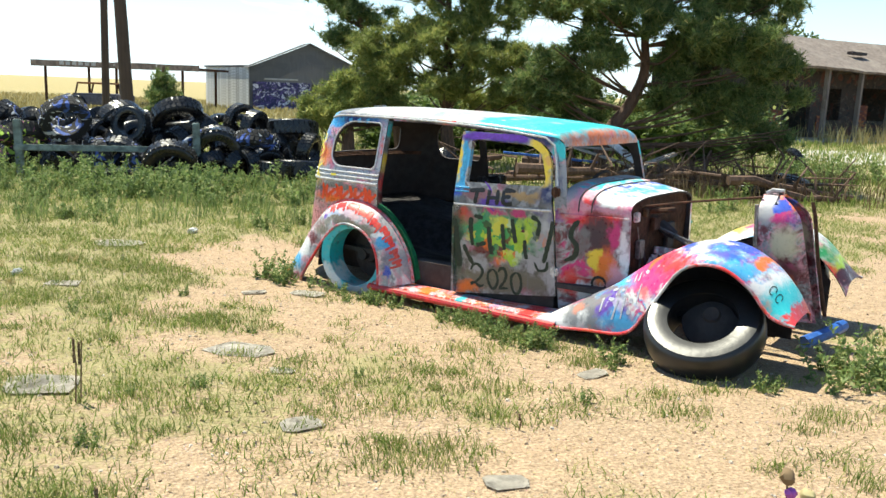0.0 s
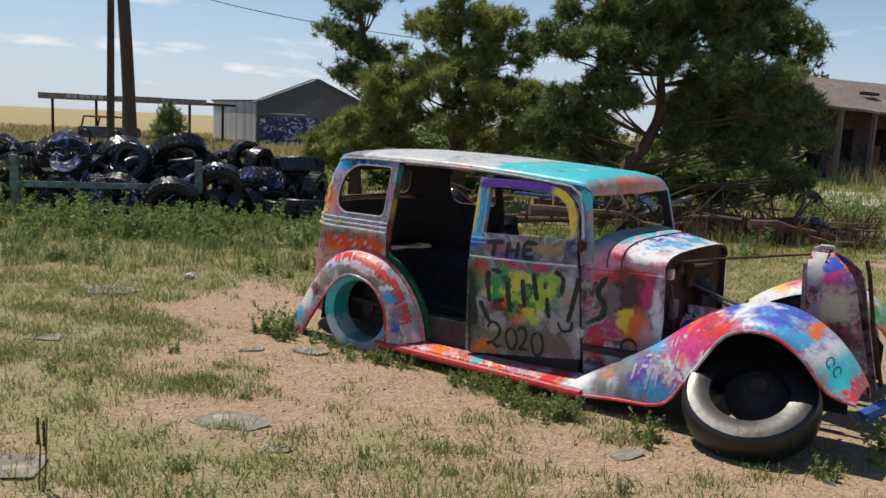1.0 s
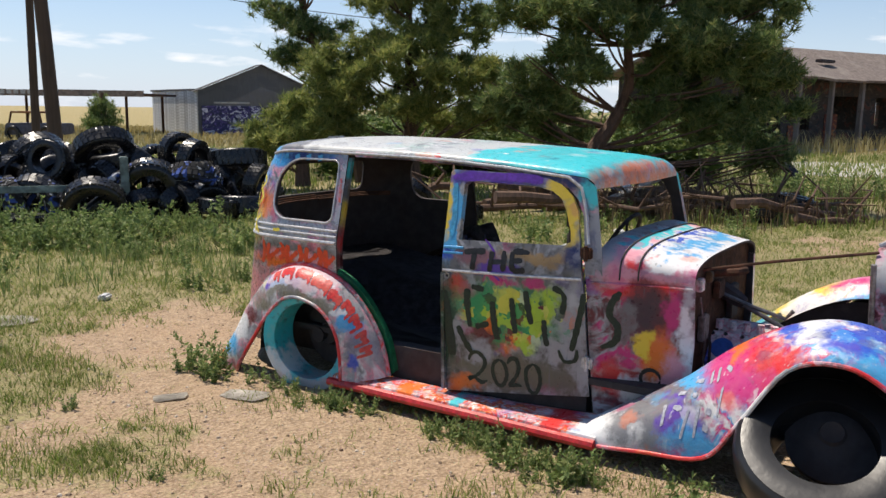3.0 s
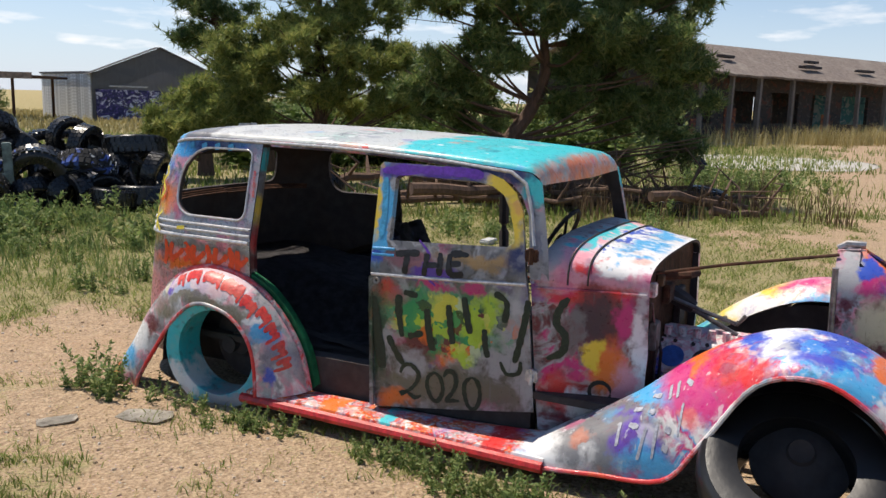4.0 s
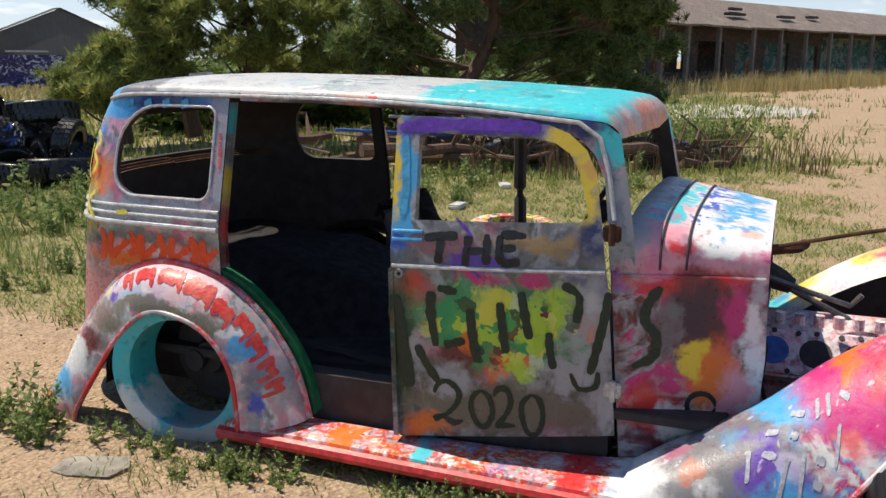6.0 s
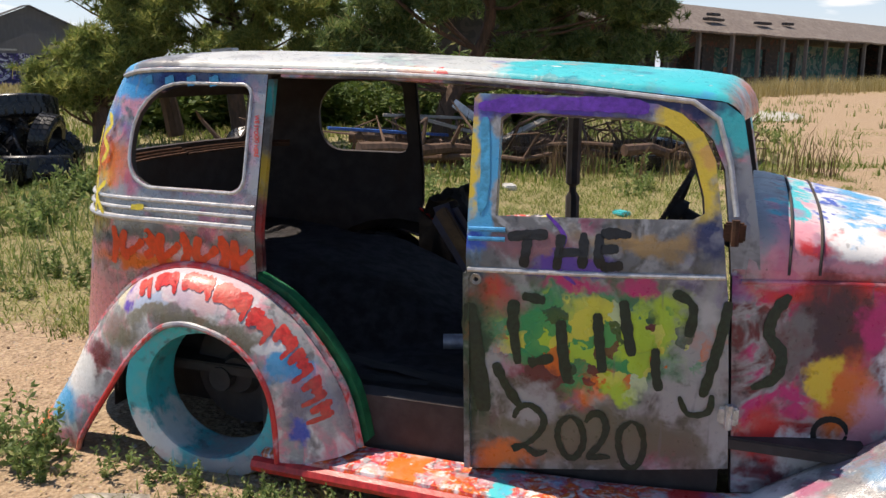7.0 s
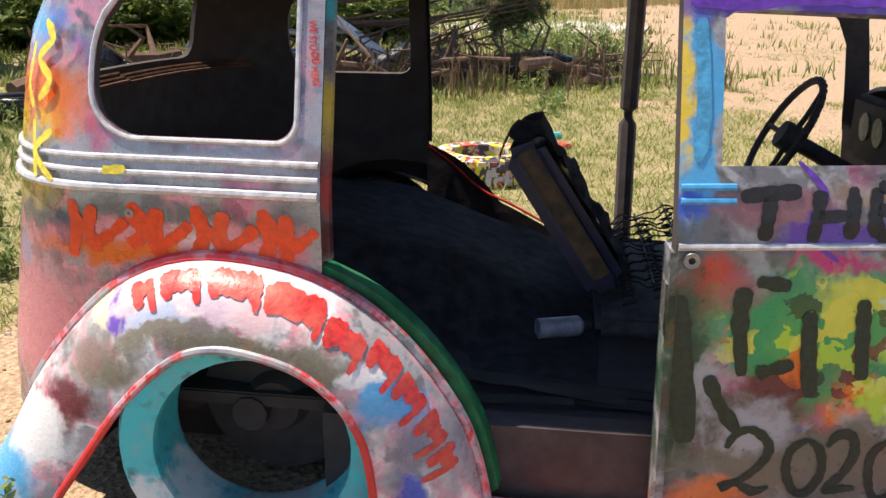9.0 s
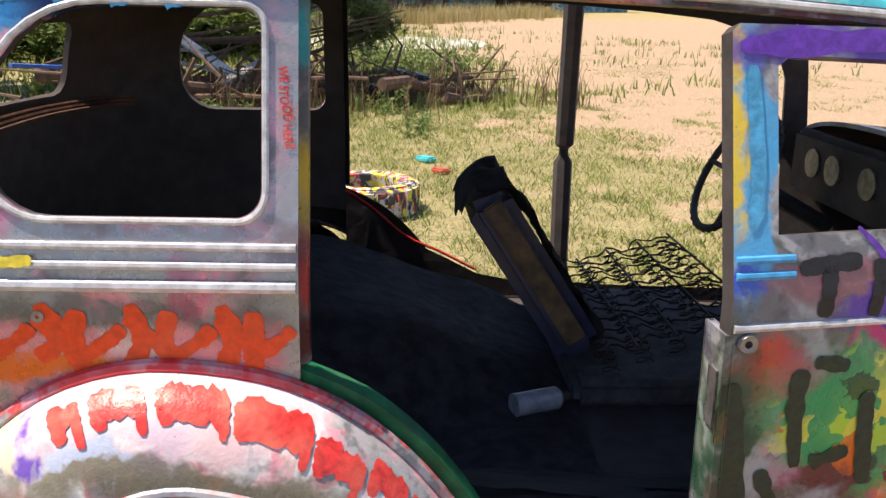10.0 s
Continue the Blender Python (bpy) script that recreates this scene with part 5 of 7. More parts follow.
# ---- flat stones and slabs on the ground ----
def stone(x, y, w, d, turn, seed, label="flat broken grey concrete slab in the grass"):
    r = random.Random(seed)
    bm = bmesh.new()
    n = 7
    pts = [(w / 2 * math.copysign(abs(math.cos(a)) ** 0.5, math.cos(a)) * r.uniform(0.75, 1.2), d / 2 * math.copysign(abs(math.sin(a)) ** 0.5, math.sin(a)) * r.uniform(0.75, 1.2)) for a in [2 * math.pi * k / n for k in range(n)]]
    f = bm.faces.new([bm.verts.new((px, py, 0)) for px, py in pts])
    bmesh.ops.solidify(bm, geom=[f], thickness=0.05)
    bmesh.ops.bevel(bm, geom=bm.edges[:], offset=0.008, segments=1, affect="EDGES")
    ob = new("stone_slab", bm_mesh("stone_slab", bm, M_SLAB))
    ob.matrix_world = pose(x, y, height(x, y) + 0.010, r.uniform(-1, 1), r.uniform(-2, 2), turn)
    tagged(ob, label, "stone", "stones in the grass")


M_SLAB = plain("grey_slab_stone", (0.46, 0.42, 0.36), 0.9, 0.0, 14.0, 0.3, 0.5, (0.24, 0.21, 0.17))
for k, row in enumerate(((-1.18, 5.58, 0.46, 0.28, -8), (-0.55, 4.38, 0.22, 0.18, 30), (-3.36, 8.85, 0.5, 0.4, 10), (-2.05, 4.72, 0.5, 0.3, 5), (-1.55, 7.2, 0.24, 0.14, 20), (-1.1, 7.28, 0.36, 0.2, -20), (-0.85, 5.2, 0.16, 0.1, 0), (0.45, 3.85, 0.25, 0.14, 15), (1.05, 5.55, 0.22, 0.14, 40), (-3.1, 7.1, 0.35, 0.2, 0))):
    stone(*row, 40 + k)


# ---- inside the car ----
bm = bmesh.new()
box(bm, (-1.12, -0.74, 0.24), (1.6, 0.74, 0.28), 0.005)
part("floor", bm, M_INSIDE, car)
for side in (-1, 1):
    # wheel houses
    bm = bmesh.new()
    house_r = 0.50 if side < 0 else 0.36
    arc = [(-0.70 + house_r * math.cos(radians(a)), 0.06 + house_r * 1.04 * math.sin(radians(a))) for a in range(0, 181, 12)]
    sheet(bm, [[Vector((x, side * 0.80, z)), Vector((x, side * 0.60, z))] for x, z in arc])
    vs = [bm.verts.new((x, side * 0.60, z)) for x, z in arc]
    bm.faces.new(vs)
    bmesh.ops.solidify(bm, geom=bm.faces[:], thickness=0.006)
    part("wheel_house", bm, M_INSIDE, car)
    # chassis rail
    bm = bmesh.new()
    box(bm, (-1.15, side * 0.36 - 0.03, 0.08), (2.72, side * 0.36 + 0.03, 0.20), 0.006)
    part("chassis_rail", bm, M_RUST, car)
bm = bmesh.new()
tube(bm, [(-0.72, -0.75, 0.22), (-0.72, 0.75, 0.22)], 0.05, 10)
part("rear_axle", bm, M_INSIDE, car)
bm = bmesh.new()
tube(bm, [(2.45, -0.85, 0.2), (2.45, -0.4, 0.14), (2.45, 0.4, 0.14), (2.45, 0.85, 0.2)], 0.035, 8)
part("front_axle", bm, M_INSIDE, car)
# dark disc added behind the hollow rear tyre, standing for the shade inside
bm = bmesh.new()
lathe(bm, [(0.0, -0.04), (0.07, -0.06), (0.09, -0.02), (0.22, 0.0), (0.23, 0.04), (0.0, 0.05)], 28)
part("drum_shade_disc", bm, M_INSIDE, car).matrix_local = pose(-0.66, -0.66, 0.235)
for y, rx in ((-0.84, -40), (0.86, 0)):
    bm = bmesh.new()
    # hub drum whose wide dark flange stands for shade in the tyre's hole
    lathe(bm, [(0.0, -0.05), (0.05, -0.07), (0.06, -0.05), (0.11, -0.03), (0.14, 0.0), (0.205, 0.02), (0.205, 0.06), (0.0, 0.06)], 28)
    drum = part("drum_shade_disc", bm, M_INSIDE, car)
    drum.matrix_local = pose(2.43, y, 0.235 if y > 0 else 0.25, rx, 0, 4)
for side in (-1, 1):
    # inner front fender panel closing the wheel arch
    bm = bmesh.new()
    top = [(1.72, 0.30), (1.95, 0.46), (2.15, 0.57), (2.4, 0.62), (2.65, 0.56), (2.85, 0.36)]
    sheet(bm, [[Vector((x, side * 0.52, z)), Vector((x, side * 0.50, 0.12))] for x, z in spline(top, 3)])
    bmesh.ops.solidify(bm, geom=bm.faces[:], thickness=0.008)
    part("splash_apron", bm, M_INSIDE, car)
bm = bmesh.new()
rows = []
for u in np.linspace(-1.4, 0.22, 22):
    z = float(np.interp(u, [-1.4, -1.1, -0.5, -0.3, -0.1, 0.1, 0.22], [0.60, 0.60, 0.56, 0.50, 0.42, 0.345, 0.29]))
    rows.append([Vector((u, y, max(0.285, z - 0.22 * float(smooth01((-0.05 - y) / 0.4)) * float(smooth01((u + 0.9) / 0.5))) + 0.03 * lumps(u * 4, y * 4, 1.0, 2.0))) for y in np.linspace(-0.58, 0.60, 13)])
sheet(bm, rows)
bmesh.ops.solidify(bm, geom=bm.faces[:], thickness=0.02)
part("rear_seat_base", bm, M_INSIDE, car, "charred remains of the rear seat")

M_CHARWOOD = wood_material("charred_wood", (0.03, 0.026, 0.024), (0.10, 0.09, 0.085), 5.0, (0.1, 1, 1))
M_BURNT = plain("charred_cloth", (0.060, 0.055, 0.060), 0.9, 0.0, 18.0, 0.5, 0.6, (0.06, 0.045, 0.035))
bpy.data.objects["rear_seat_base"].data.materials[0] = M_BURNT
M_SEATBOARD = plain("scorched_seat_board", (0.12, 0.07, 0.03), 0.8, 0.0, 16.0, 0.6, 0.5, (0.03, 0.03, 0.05))
M_BLUEDARK = plain("dark_blue_paint", (0.012, 0.016, 0.06), 0.5, 0.0, 12.0, 0.5, 0.3)
M_CAN = plain("white_can_metal", (0.45, 0.46, 0.50), 0.35, 0.4, 30.0, 0.3, 0.1, (0.2, 0.2, 0.28))

# front seat: leaning back and bare springs
seat = thing("front_seat", CAR, "wrecked front seat with torn leaning back and bare springs", "seat")
ax, az = 0.27, 0.40
lean = math.degrees(math.atan2(-0.36, 0.54))
bm = bmesh.new()
box(bm, (-0.075, -0.10, 0.0), (0.060, 0.22, 0.55), 0.03, Matrix.Translation((ax, 0, az)) @ pose(0, 0, 0, 0, lean, 0))
for v in bm.verts:
    if v.co.z > az + 0.40:
        v.co += Vector((0.02 * lumps(v.co.y, v.co.z, 9, 1), 0, 0.03 * lumps(v.co.y, v.co.x, 7, 4)))
part("back_frame", bm, M_BLUEDARK, seat)
bm = bmesh.new()
box(bm, (-0.03, -0.115, 0.06), (0.03, -0.10, 0.54), 0.006, Matrix.Translation((ax, 0, az)) @ pose(0, 0, 0, 0, lean, 0))
part("end_board", bm, M_SEATBOARD, seat)
bm = bmesh.new()
back = Matrix.Translation((ax, 0, az)) @ pose(0, 0, 0, 0, lean, 0)
rows = []
for y in np.linspace(-0.11, 0.24, 16):
    row = []
    for k in range(30):
        t = k / 29
        if t < 0.75:
            x, z = 0.072, 0.03 + 0.525 * t / 0.75
        else:
            x, z = 0.072 - 0.16 * (t - 0.75) / 0.25, 0.555 + 0.045 * math.sin((t - 0.75) / 0.25 * math.pi)
        n = lumps(y * 9, t * 9, 1.0, 6.0) * 0.03 + lumps(y * 26, t * 26, 1.0, 2.0) * 0.014
        row.append(back @ Vector((x + n, y + 0.01 * lumps(t * 20, y, 1.0, 4.0), z + n * 1.1)))
    rows.append(row)
sheet(bm, rows)
bmesh.ops.solidify(bm, geom=bm.faces[:], thickness=0.012)
part("torn_padding", bm, M_BURNT, seat)
bm = bmesh.new()
box(bm, (0.22, -0.20, 0.28), (0.80, 0.64, 0.36), 0.02)
part("seat_box", bm, M_BURNT, seat)
slope = Matrix.Translation((0.30, 0, 0.365)) @ pose(0, 0, 0, 0, -17, 0)
bm = bmesh.new()
for k in range(12):
    y = -0.18 + 0.80 * k / 11
    line = [slope @ Vector((0.46 * j / 20, y + 0.022 * (1 if (j // 2) % 2 else -1), 0.075 + 0.01 * math.sin(j + k))) for j in range(21)]
    tube(bm, line, 0.0035, 4)
for j in range(5):
    tube(bm, [slope @ Vector((0.46 * j / 4, y, 0.075)) for y in np.linspace(-0.2, 0.64, 8)], 0.004, 4)
for j in range(5):
    for k in range(8):
        c = Vector((0.03 + 0.40 * j / 4, -0.16 + 0.76 * k / 7, 0))
        tube(bm, [slope @ (c + Vector((0.025 * math.cos(a), 0.025 * math.sin(a), 0.075 * a / 18))) for a in np.linspace(0, 18, 22)], 0.003, 3, False)
M_RUSTWIRE = plain("sooty_spring_wire", (0.04, 0.032, 0.028), 0.6, 0.6, 30.0, 0.4, 0.2)
part("spring_mat", bm, M_RUSTWIRE, seat, "sooty zigzag wire springs")

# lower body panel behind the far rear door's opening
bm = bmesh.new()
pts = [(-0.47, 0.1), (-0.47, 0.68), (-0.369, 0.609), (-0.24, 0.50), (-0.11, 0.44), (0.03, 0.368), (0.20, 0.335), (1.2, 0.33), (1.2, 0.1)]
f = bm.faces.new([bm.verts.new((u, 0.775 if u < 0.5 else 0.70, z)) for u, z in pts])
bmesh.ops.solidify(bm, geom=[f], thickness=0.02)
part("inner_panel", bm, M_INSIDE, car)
bm = bmesh.new()
tube(bm, [(u, 0.79, z + 0.01) for u, z in spline(pts[1:6], 4)], 0.006, 6)
part("panel_edge", bm, M_REDEDGE, car)
# splintered boards and rags along the sill
for k, (u0, u1, y, z, tilt) in enumerate(((-0.30, 0.30, -0.66, 0.33, 7), (-0.12, 0.42, -0.60, 0.30, 3), (-0.25, 0.15, -0.70, 0.30, -3), (0.05, 0.6, -0.68, 0.295, 2))):
    bm = bmesh.new()
    n = 10
    sheet(bm, [[Vector((u0 + (u1 - u0) * j / n, y + 0.03 * q + 0.006 * lumps(j, k, 1.3, 2), z - (u1 - u0) * math.tan(radians(tilt)) * (j / n - 0.5) + 0.006 * lumps(j, q, 1.1, k))) for q in (-1, 0, 1)] for j in range(n + 1)])
    bmesh.ops.solidify(bm, geom=bm.faces[:], thickness=0.012)
    part("splintered_board", bm, M_CHARWOOD, car)
# steering wheel and column
bm = bmesh.new()
col = Matrix.Translation((0.87, 0.45, 0.84)) @ pose(0, 0, 0, 0, -62, 0)
ring = [col @ Vector((0.215 * math.cos(a), 0.215 * math.sin(a), 0)) for a in np.linspace(0, 2 * math.pi, 41)]
tube(bm, ring, 0.013, 8, False)
for a in (90, 210, 330):
    tube(bm, [col @ Vector((0, 0, -0.03)), col @ Vector((0.1 * math.cos(radians(a)), 0.1 * math.sin(radians(a)), -0.02)), col @ Vector((0.21 * math.cos(radians(a)), 0.21 * math.sin(radians(a)), 0))], 0.010, 6)
for a in np.linspace(0, 2 * math.pi, 36, endpoint=False):
    bmesh.ops.create_icosphere(bm, subdivisions=1, radius=0.015, matrix=col @ Matrix.Translation((0.218 * math.cos(a), 0.218 * math.sin(a), 0)))
part("steering_wheel", bm, M_INSIDE, car, "black ribbed steering wheel")
bm = bmesh.new()
tube(bm, [col @ Vector((0, 0, 0.01)), col @ Vector((0, 0, -0.06)), col @ Vector((0, 0, -0.07)), col @ Vector((0, 0, -0.40))], [0.05, 0.055, 0.03, 0.03], 10)
part("steering_column", bm, M_INSIDE, car)
# far door post
bm = bmesh.new()
tube(bm, [(0.35, 0.79, 1.39), (0.35, 0.80, 1.2), (0.35, 0.81, 0.87), (0.35, 0.815, 0.855), (0.35, 0.815, 0.83), (0.35, 0.82, 0.80), (0.36, 0.82, 0.26)], [0.038, 0.036, 0.036, 0.018, 0.018, 0.036, 0.036], 8)
part("door_post", bm, M_INSIDE, car)
# jamb strips beside the rear door openings
M_JAMB = spray("jamb_paint", [SILVER, GREY, GREY, SILVER], [(-0.4, 1.33, 0.1, 0.08, TEAL), (-0.4, 1.05, 0.1, 0.10, YELLOW), (-0.4, 0.88, 0.1, 0.06, RED), (-0.4, 0.76, 0.1, 0.06, MAROON)], 6.0)
for side in (-1, 1):
    bm = bmesh.new()
    rows = []
    for z in np.linspace(0.70, 1.39, 14):
        a = skin(0.474, z, side, -0.008)
        b = skin(0.464, z, side, -0.018)
        c = skin(0.458, z, side, -0.022)
        d = skin(0.456, z, side, -0.042)
        rows.append([a, b, c, d])
    sheet(bm, rows)
    bmesh.ops.solidify(bm, geom=bm.faces[:], thickness=0.006)
    part("door_jamb", bm, M_JAMB if side < 0 else M_INSIDE, car, "streaked painted door jamb" if side < 0 else "")
# strips of trim hanging under the rear window
for k in range(3):
    bm = bmesh.new()
    tube(bm, [skin(s, 1.045 - 0.012 * k, -1, -0.06 - 0.02 * k) for s in np.linspace(1.25 + 0.1 * k, S1, 12)] + [skin(s, 1.035 - 0.01 * k, 1, -0.06 - 0.02 * k) for s in np.linspace(S1, 1.3, 10)], 0.006, 5)
    part("trim_strip", bm, M_RUST, car)

M_SKYBEAD = plain("sky_blue_bead_paint", (0.05, 0.28, 0.55), 0.4)
# raised beads, mouldings and rails on the body
for z in (0.935, 0.900, 0.862):
    bm = bmesh.new()
    tube(bm, [skin(s, z, -1, 0.002) for s in np.linspace(0.478, S1, 36)], 0.0085 if z > 0.87 else 0.012, 8)
    part("moulding", bm, M_SILVERBEAD, car, "silver raised body moulding")
bm = bmesh.new()
loop = rounded(0.534, 0.980, 1.062, 1.371, (0.055, 0.125, 0.225, 0.045), 8)
tube(bm, [skin(s, z, -1, 0.0) for s, z in loop + loop[:1]], 0.007, 8, False)
part("window_bead", bm, M_SILVERBEAD, car)
bm = bmesh.new()
tube(bm, [skin(s, drip(s) - 0.012, -1, 0.006) for s in np.linspace(1.25, -1.01, 44)] + [skin(-1.09, 1.29, -1, 0.006), skin(-1.135, 1.16, -1, 0.006), skin(-1.165, 1.0, -1, 0.006)], 0.009, 8)
part("drip_rail", bm, M_SILVERBEAD, car)
bm = bmesh.new()
tube(bm, [skin(s, 0.815, -1, 0.0) for s in np.linspace(-0.35, -1.15, 16)], 0.009, 8)
part("moulding", bm, M_SILVERBEAD, door)
for z in (0.945, 0.915):
    bm = bmesh.new()
    tube(bm, [skin(s, z, -1, -0.003) for s in np.linspace(-0.35, -0.47, 6)], 0.009, 8)
    part("moulding", bm, M_SKYBEAD, door)
bm = bmesh.new()
tube(bm, [skin(s, 0.80, -1, 0.002) for s in np.linspace(-1.19, -1.69, 12)], 0.008, 8)
part("moulding", bm, M_COWL, car)
for z in (0.955, 0.36):
    bm = bmesh.new()
    c = skin(-1.165 if z > 0.5 else -1.19, z, -1, 0.016)
    box(bm, c - Vector((0.035, 0.014, 0.03)), c + Vector((0.03, 0.014, 0.03)), 0.006)
    tube(bm, [c + Vector((0.0, -0.016, -0.04)), c + Vector((0.0, -0.016, 0.04))], 0.012, 8)
    part("hinge", bm, M_RUST if z > 0.5 else M_SILVERBEAD, car)
bm = bmesh.new()
lathe(bm, [(0.008, 0.0), (0.018, 0.0), (0.021, -0.006), (0.018, -0.012), (0.008, -0.010)], 18)
ob = part("lock_hole", bm, M_STEEL, door)
ob.matrix_local = Matrix.Translation(skin(-0.38, 0.785, -1, 0.0))
bm = bmesh.new()
tube(bm, [skin(-0.38, 0.785, -1, 0.0), skin(-0.38, 0.785, -1, 0.003)], 0.010, 12)
part("lock_core", bm, M_INSIDE, door)
bm = bmesh.new()
lathe(bm, [(0.004, 0.0), (0.011, 0.0), (0.012, -0.004), (0.004, -0.004)], 12)
ob = part("rivet", bm, M_STEEL, car)
ob.matrix_local = Matrix.Translation(skin(0.96, 0.80, -1, 0.001))
# door edge with the latch plate
bm = bmesh.new()
box(bm, skin(-0.352, 0.12, -1, -0.055), skin(-0.346, 0.80, -1, 0.0) + Vector((-0.010, 0.0, 0)), 0.002)
part("door_edge", bm, M_DOOR, door)
bm = bmesh.new()
box(bm, skin(-0.350, 0.60, -1, -0.045) + Vector((-0.014, 0, 0)), skin(-0.346, 0.72, -1, -0.015) + Vector((-0.014, 0, 0)), 0.002)
part("latch_plate", bm, M_STEEL, door)
# roof vent cap
bm = bmesh.new()
box(bm, (-0.06, -0.04, 0.0), (0.06, 0.04, 0.03), 0.012, Matrix.Translation((-0.93, -0.30, 1.475)) @ pose(0, 0, 0, 0, -4, 0))
part("roof_lug", bm, M_STEEL, car)
# seams on the cowl top
for u in (1.33, 1.42):
    bm = bmesh.new()
    w = widths(u) * tumble(0.82)
    zc = float(np.interp(u, [1.24, 1.40, 1.70], [1.03, 1.0, 0.945]))
    tube(bm, [Vector((u, -w * math.copysign(abs(math.cos(a)) ** 0.62, math.cos(a)), 0.823 + (zc - 0.82) * math.sin(a) ** 0.55)) for a in np.linspace(0, math.pi, 30)], 0.005, 6)
    part("cowl_seam", bm, M_INSIDE, car)

# engine and the clutter before the firewall
engine = part("engine_block", bmesh.new(), M_BLOCK, car, "white and pink sprayed bare engine block")
deck = Matrix.Translation((1.98, -0.16, 0.40)) @ pose(0, 0, 0, 48, 0, 0)
bm = bmesh.new()
box(bm, (-0.34, -0.11, -0.20), (0.34, 0.11, 0.0), 0.012, deck)
box(bm, (-0.33, -0.10, -0.20), (0.33, 0.10, 0.02), 0.012, Matrix.Translation((1.98, 0.14, 0.44)) @ pose(0, 0, 0, -42, 0, 0))
box(bm, (1.66, -0.15, 0.10), (2.30, 0.15, 0.34), 0.02)
for k in range(9):
    tube(bm, [Vector((1.68 + 0.075 * k, -0.03, 0.48)), Vector((1.68 + 0.075 * k, -0.03, 0.53))], 0.022, 8)
me = bm_mesh("engine_block", bm, M_BLOCK)
engine.data = me
for k in range(4):
    x = -0.245 + 0.163 * k
    bm = bmesh.new()
    tube(bm, [deck @ Vector((x, 0.0, 0.0)), deck @ Vector((x, 0.0, 0.004))], 0.062, 24)
    part("cylinder_bore", bm, M_BLUEPIPE if k == 0 else M_INSIDE, engine)
    for dx, dy in ((-0.07, 0.085), (0.0, 0.09), (0.06, -0.088)):
        bm = bmesh.new()
        tube(bm, [deck @ Vector((x + dx, dy, 0.0)), deck @ Vector((x + dx, dy, 0.005))], 0.011, 10)
        part("bolt_hole", bm, M_INSIDE, engine)
M_PIPE = plain("grey_rod_steel", (0.16, 0.15, 0.15), 0.5, 0.6, 30.0, 0.4, 0.3, (0.09, 0.05, 0.035))
for name, path, r, mat in (("steering_shaft", [(1.66, 0.07, 0.67), (1.80, 0.07, 0.60), (2.08, 0.07, 0.47)], 0.014, M_PIPE), ("drag_link", [(1.66, 0.0, 0.68), (1.85, 0.0, 0.62), (2.02, 0.02, 0.57), (2.06, 0.02, 0.62)], 0.012, M_PIPE),
                           ("support_rod", [(1.68, -0.42, 0.875), (2.0, -0.30, 0.935), (2.47, -0.12, 1.005)], 0.008, M_RUST), ("gearbox", [(1.66, 0.06, 0.69), (1.74, 0.06, 0.645), (1.79, 0.06, 0.62)], [0.05, 0.05, 0.035], M_INSIDE),
                           ("bumper_iron", [(2.90, -0.36, 0.08), (3.0, -0.12, 0.12), (3.05, 0.08, 0.14)], 0.044, M_BLUEPIPE), ("hose", [(1.67, -0.30, 0.62), (1.71, -0.31, 0.45), (1.70, -0.28, 0.3), (1.74, -0.30, 0.16)], 0.008, M_INSIDE),
                           ("hose", [(1.67, -0.40, 0.72), (1.70, -0.38, 0.5), (1.69, -0.36, 0.28)], 0.006, M_PIPE), ("bracket", [(1.66, -0.20, 0.82), (1.80, -0.18, 0.84), (1.82, -0.10, 0.84)], 0.022, M_RUST),
                           ("spring_leaf", [(2.1, -0.38, 0.2), (2.45, -0.38, 0.12), (2.85, -0.38, 0.22)], 0.02, M_RUST), ("brace", [(2.35, -0.50, 0.58), (2.5, -0.80, 0.57)], 0.014, M_STEEL), ("brace", [(2.55, -0.50, 0.55), (2.68, -0.80, 0.50)], 0.012, M_STEEL)):
    bm = bmesh.new()
    tube(bm, path, r, 8)
    part(name, bm, mat, car)
for y, z, w, h, mat in ((-0.36, 0.55, 0.10, 0.14, M_STEEL), (-0.10, 0.72, 0.12, 0.10, M_RUST), (0.2, 0.6, 0.14, 0.2, M_INSIDE), (-0.46, 0.80, 0.06, 0.07, M_BLOCK), (-0.30, 0.82, 0.05, 0.06, M_SEATBOARD)):
    bm = bmesh.new()
    box(bm, (1.665, y - w / 2, z - h / 2), (1.70, y + w / 2, z + h / 2), 0.006)
    part("firewall_fitting", bm, mat, car)
bm = bmesh.new()
tube(bm, [(2.46, 0.0, 1.02), (2.50, 0, 1.045), (2.58, 0, 1.045)], 0.018, 8)
part("radiator_cap", bm, M_STEEL, car)
# rivet strip on the shell's back edge
for side in (-1, 1):
    bm = bmesh.new()
    tube(bm, [(2.465 + 0.015 * t, side * 0.24 * (1 - 0.42 * t), 0.96 - 0.78 * t) for t in np.linspace(0, 1, 10)], 0.014, 8)
    part("shell_flange", bm, M_STEEL, car)


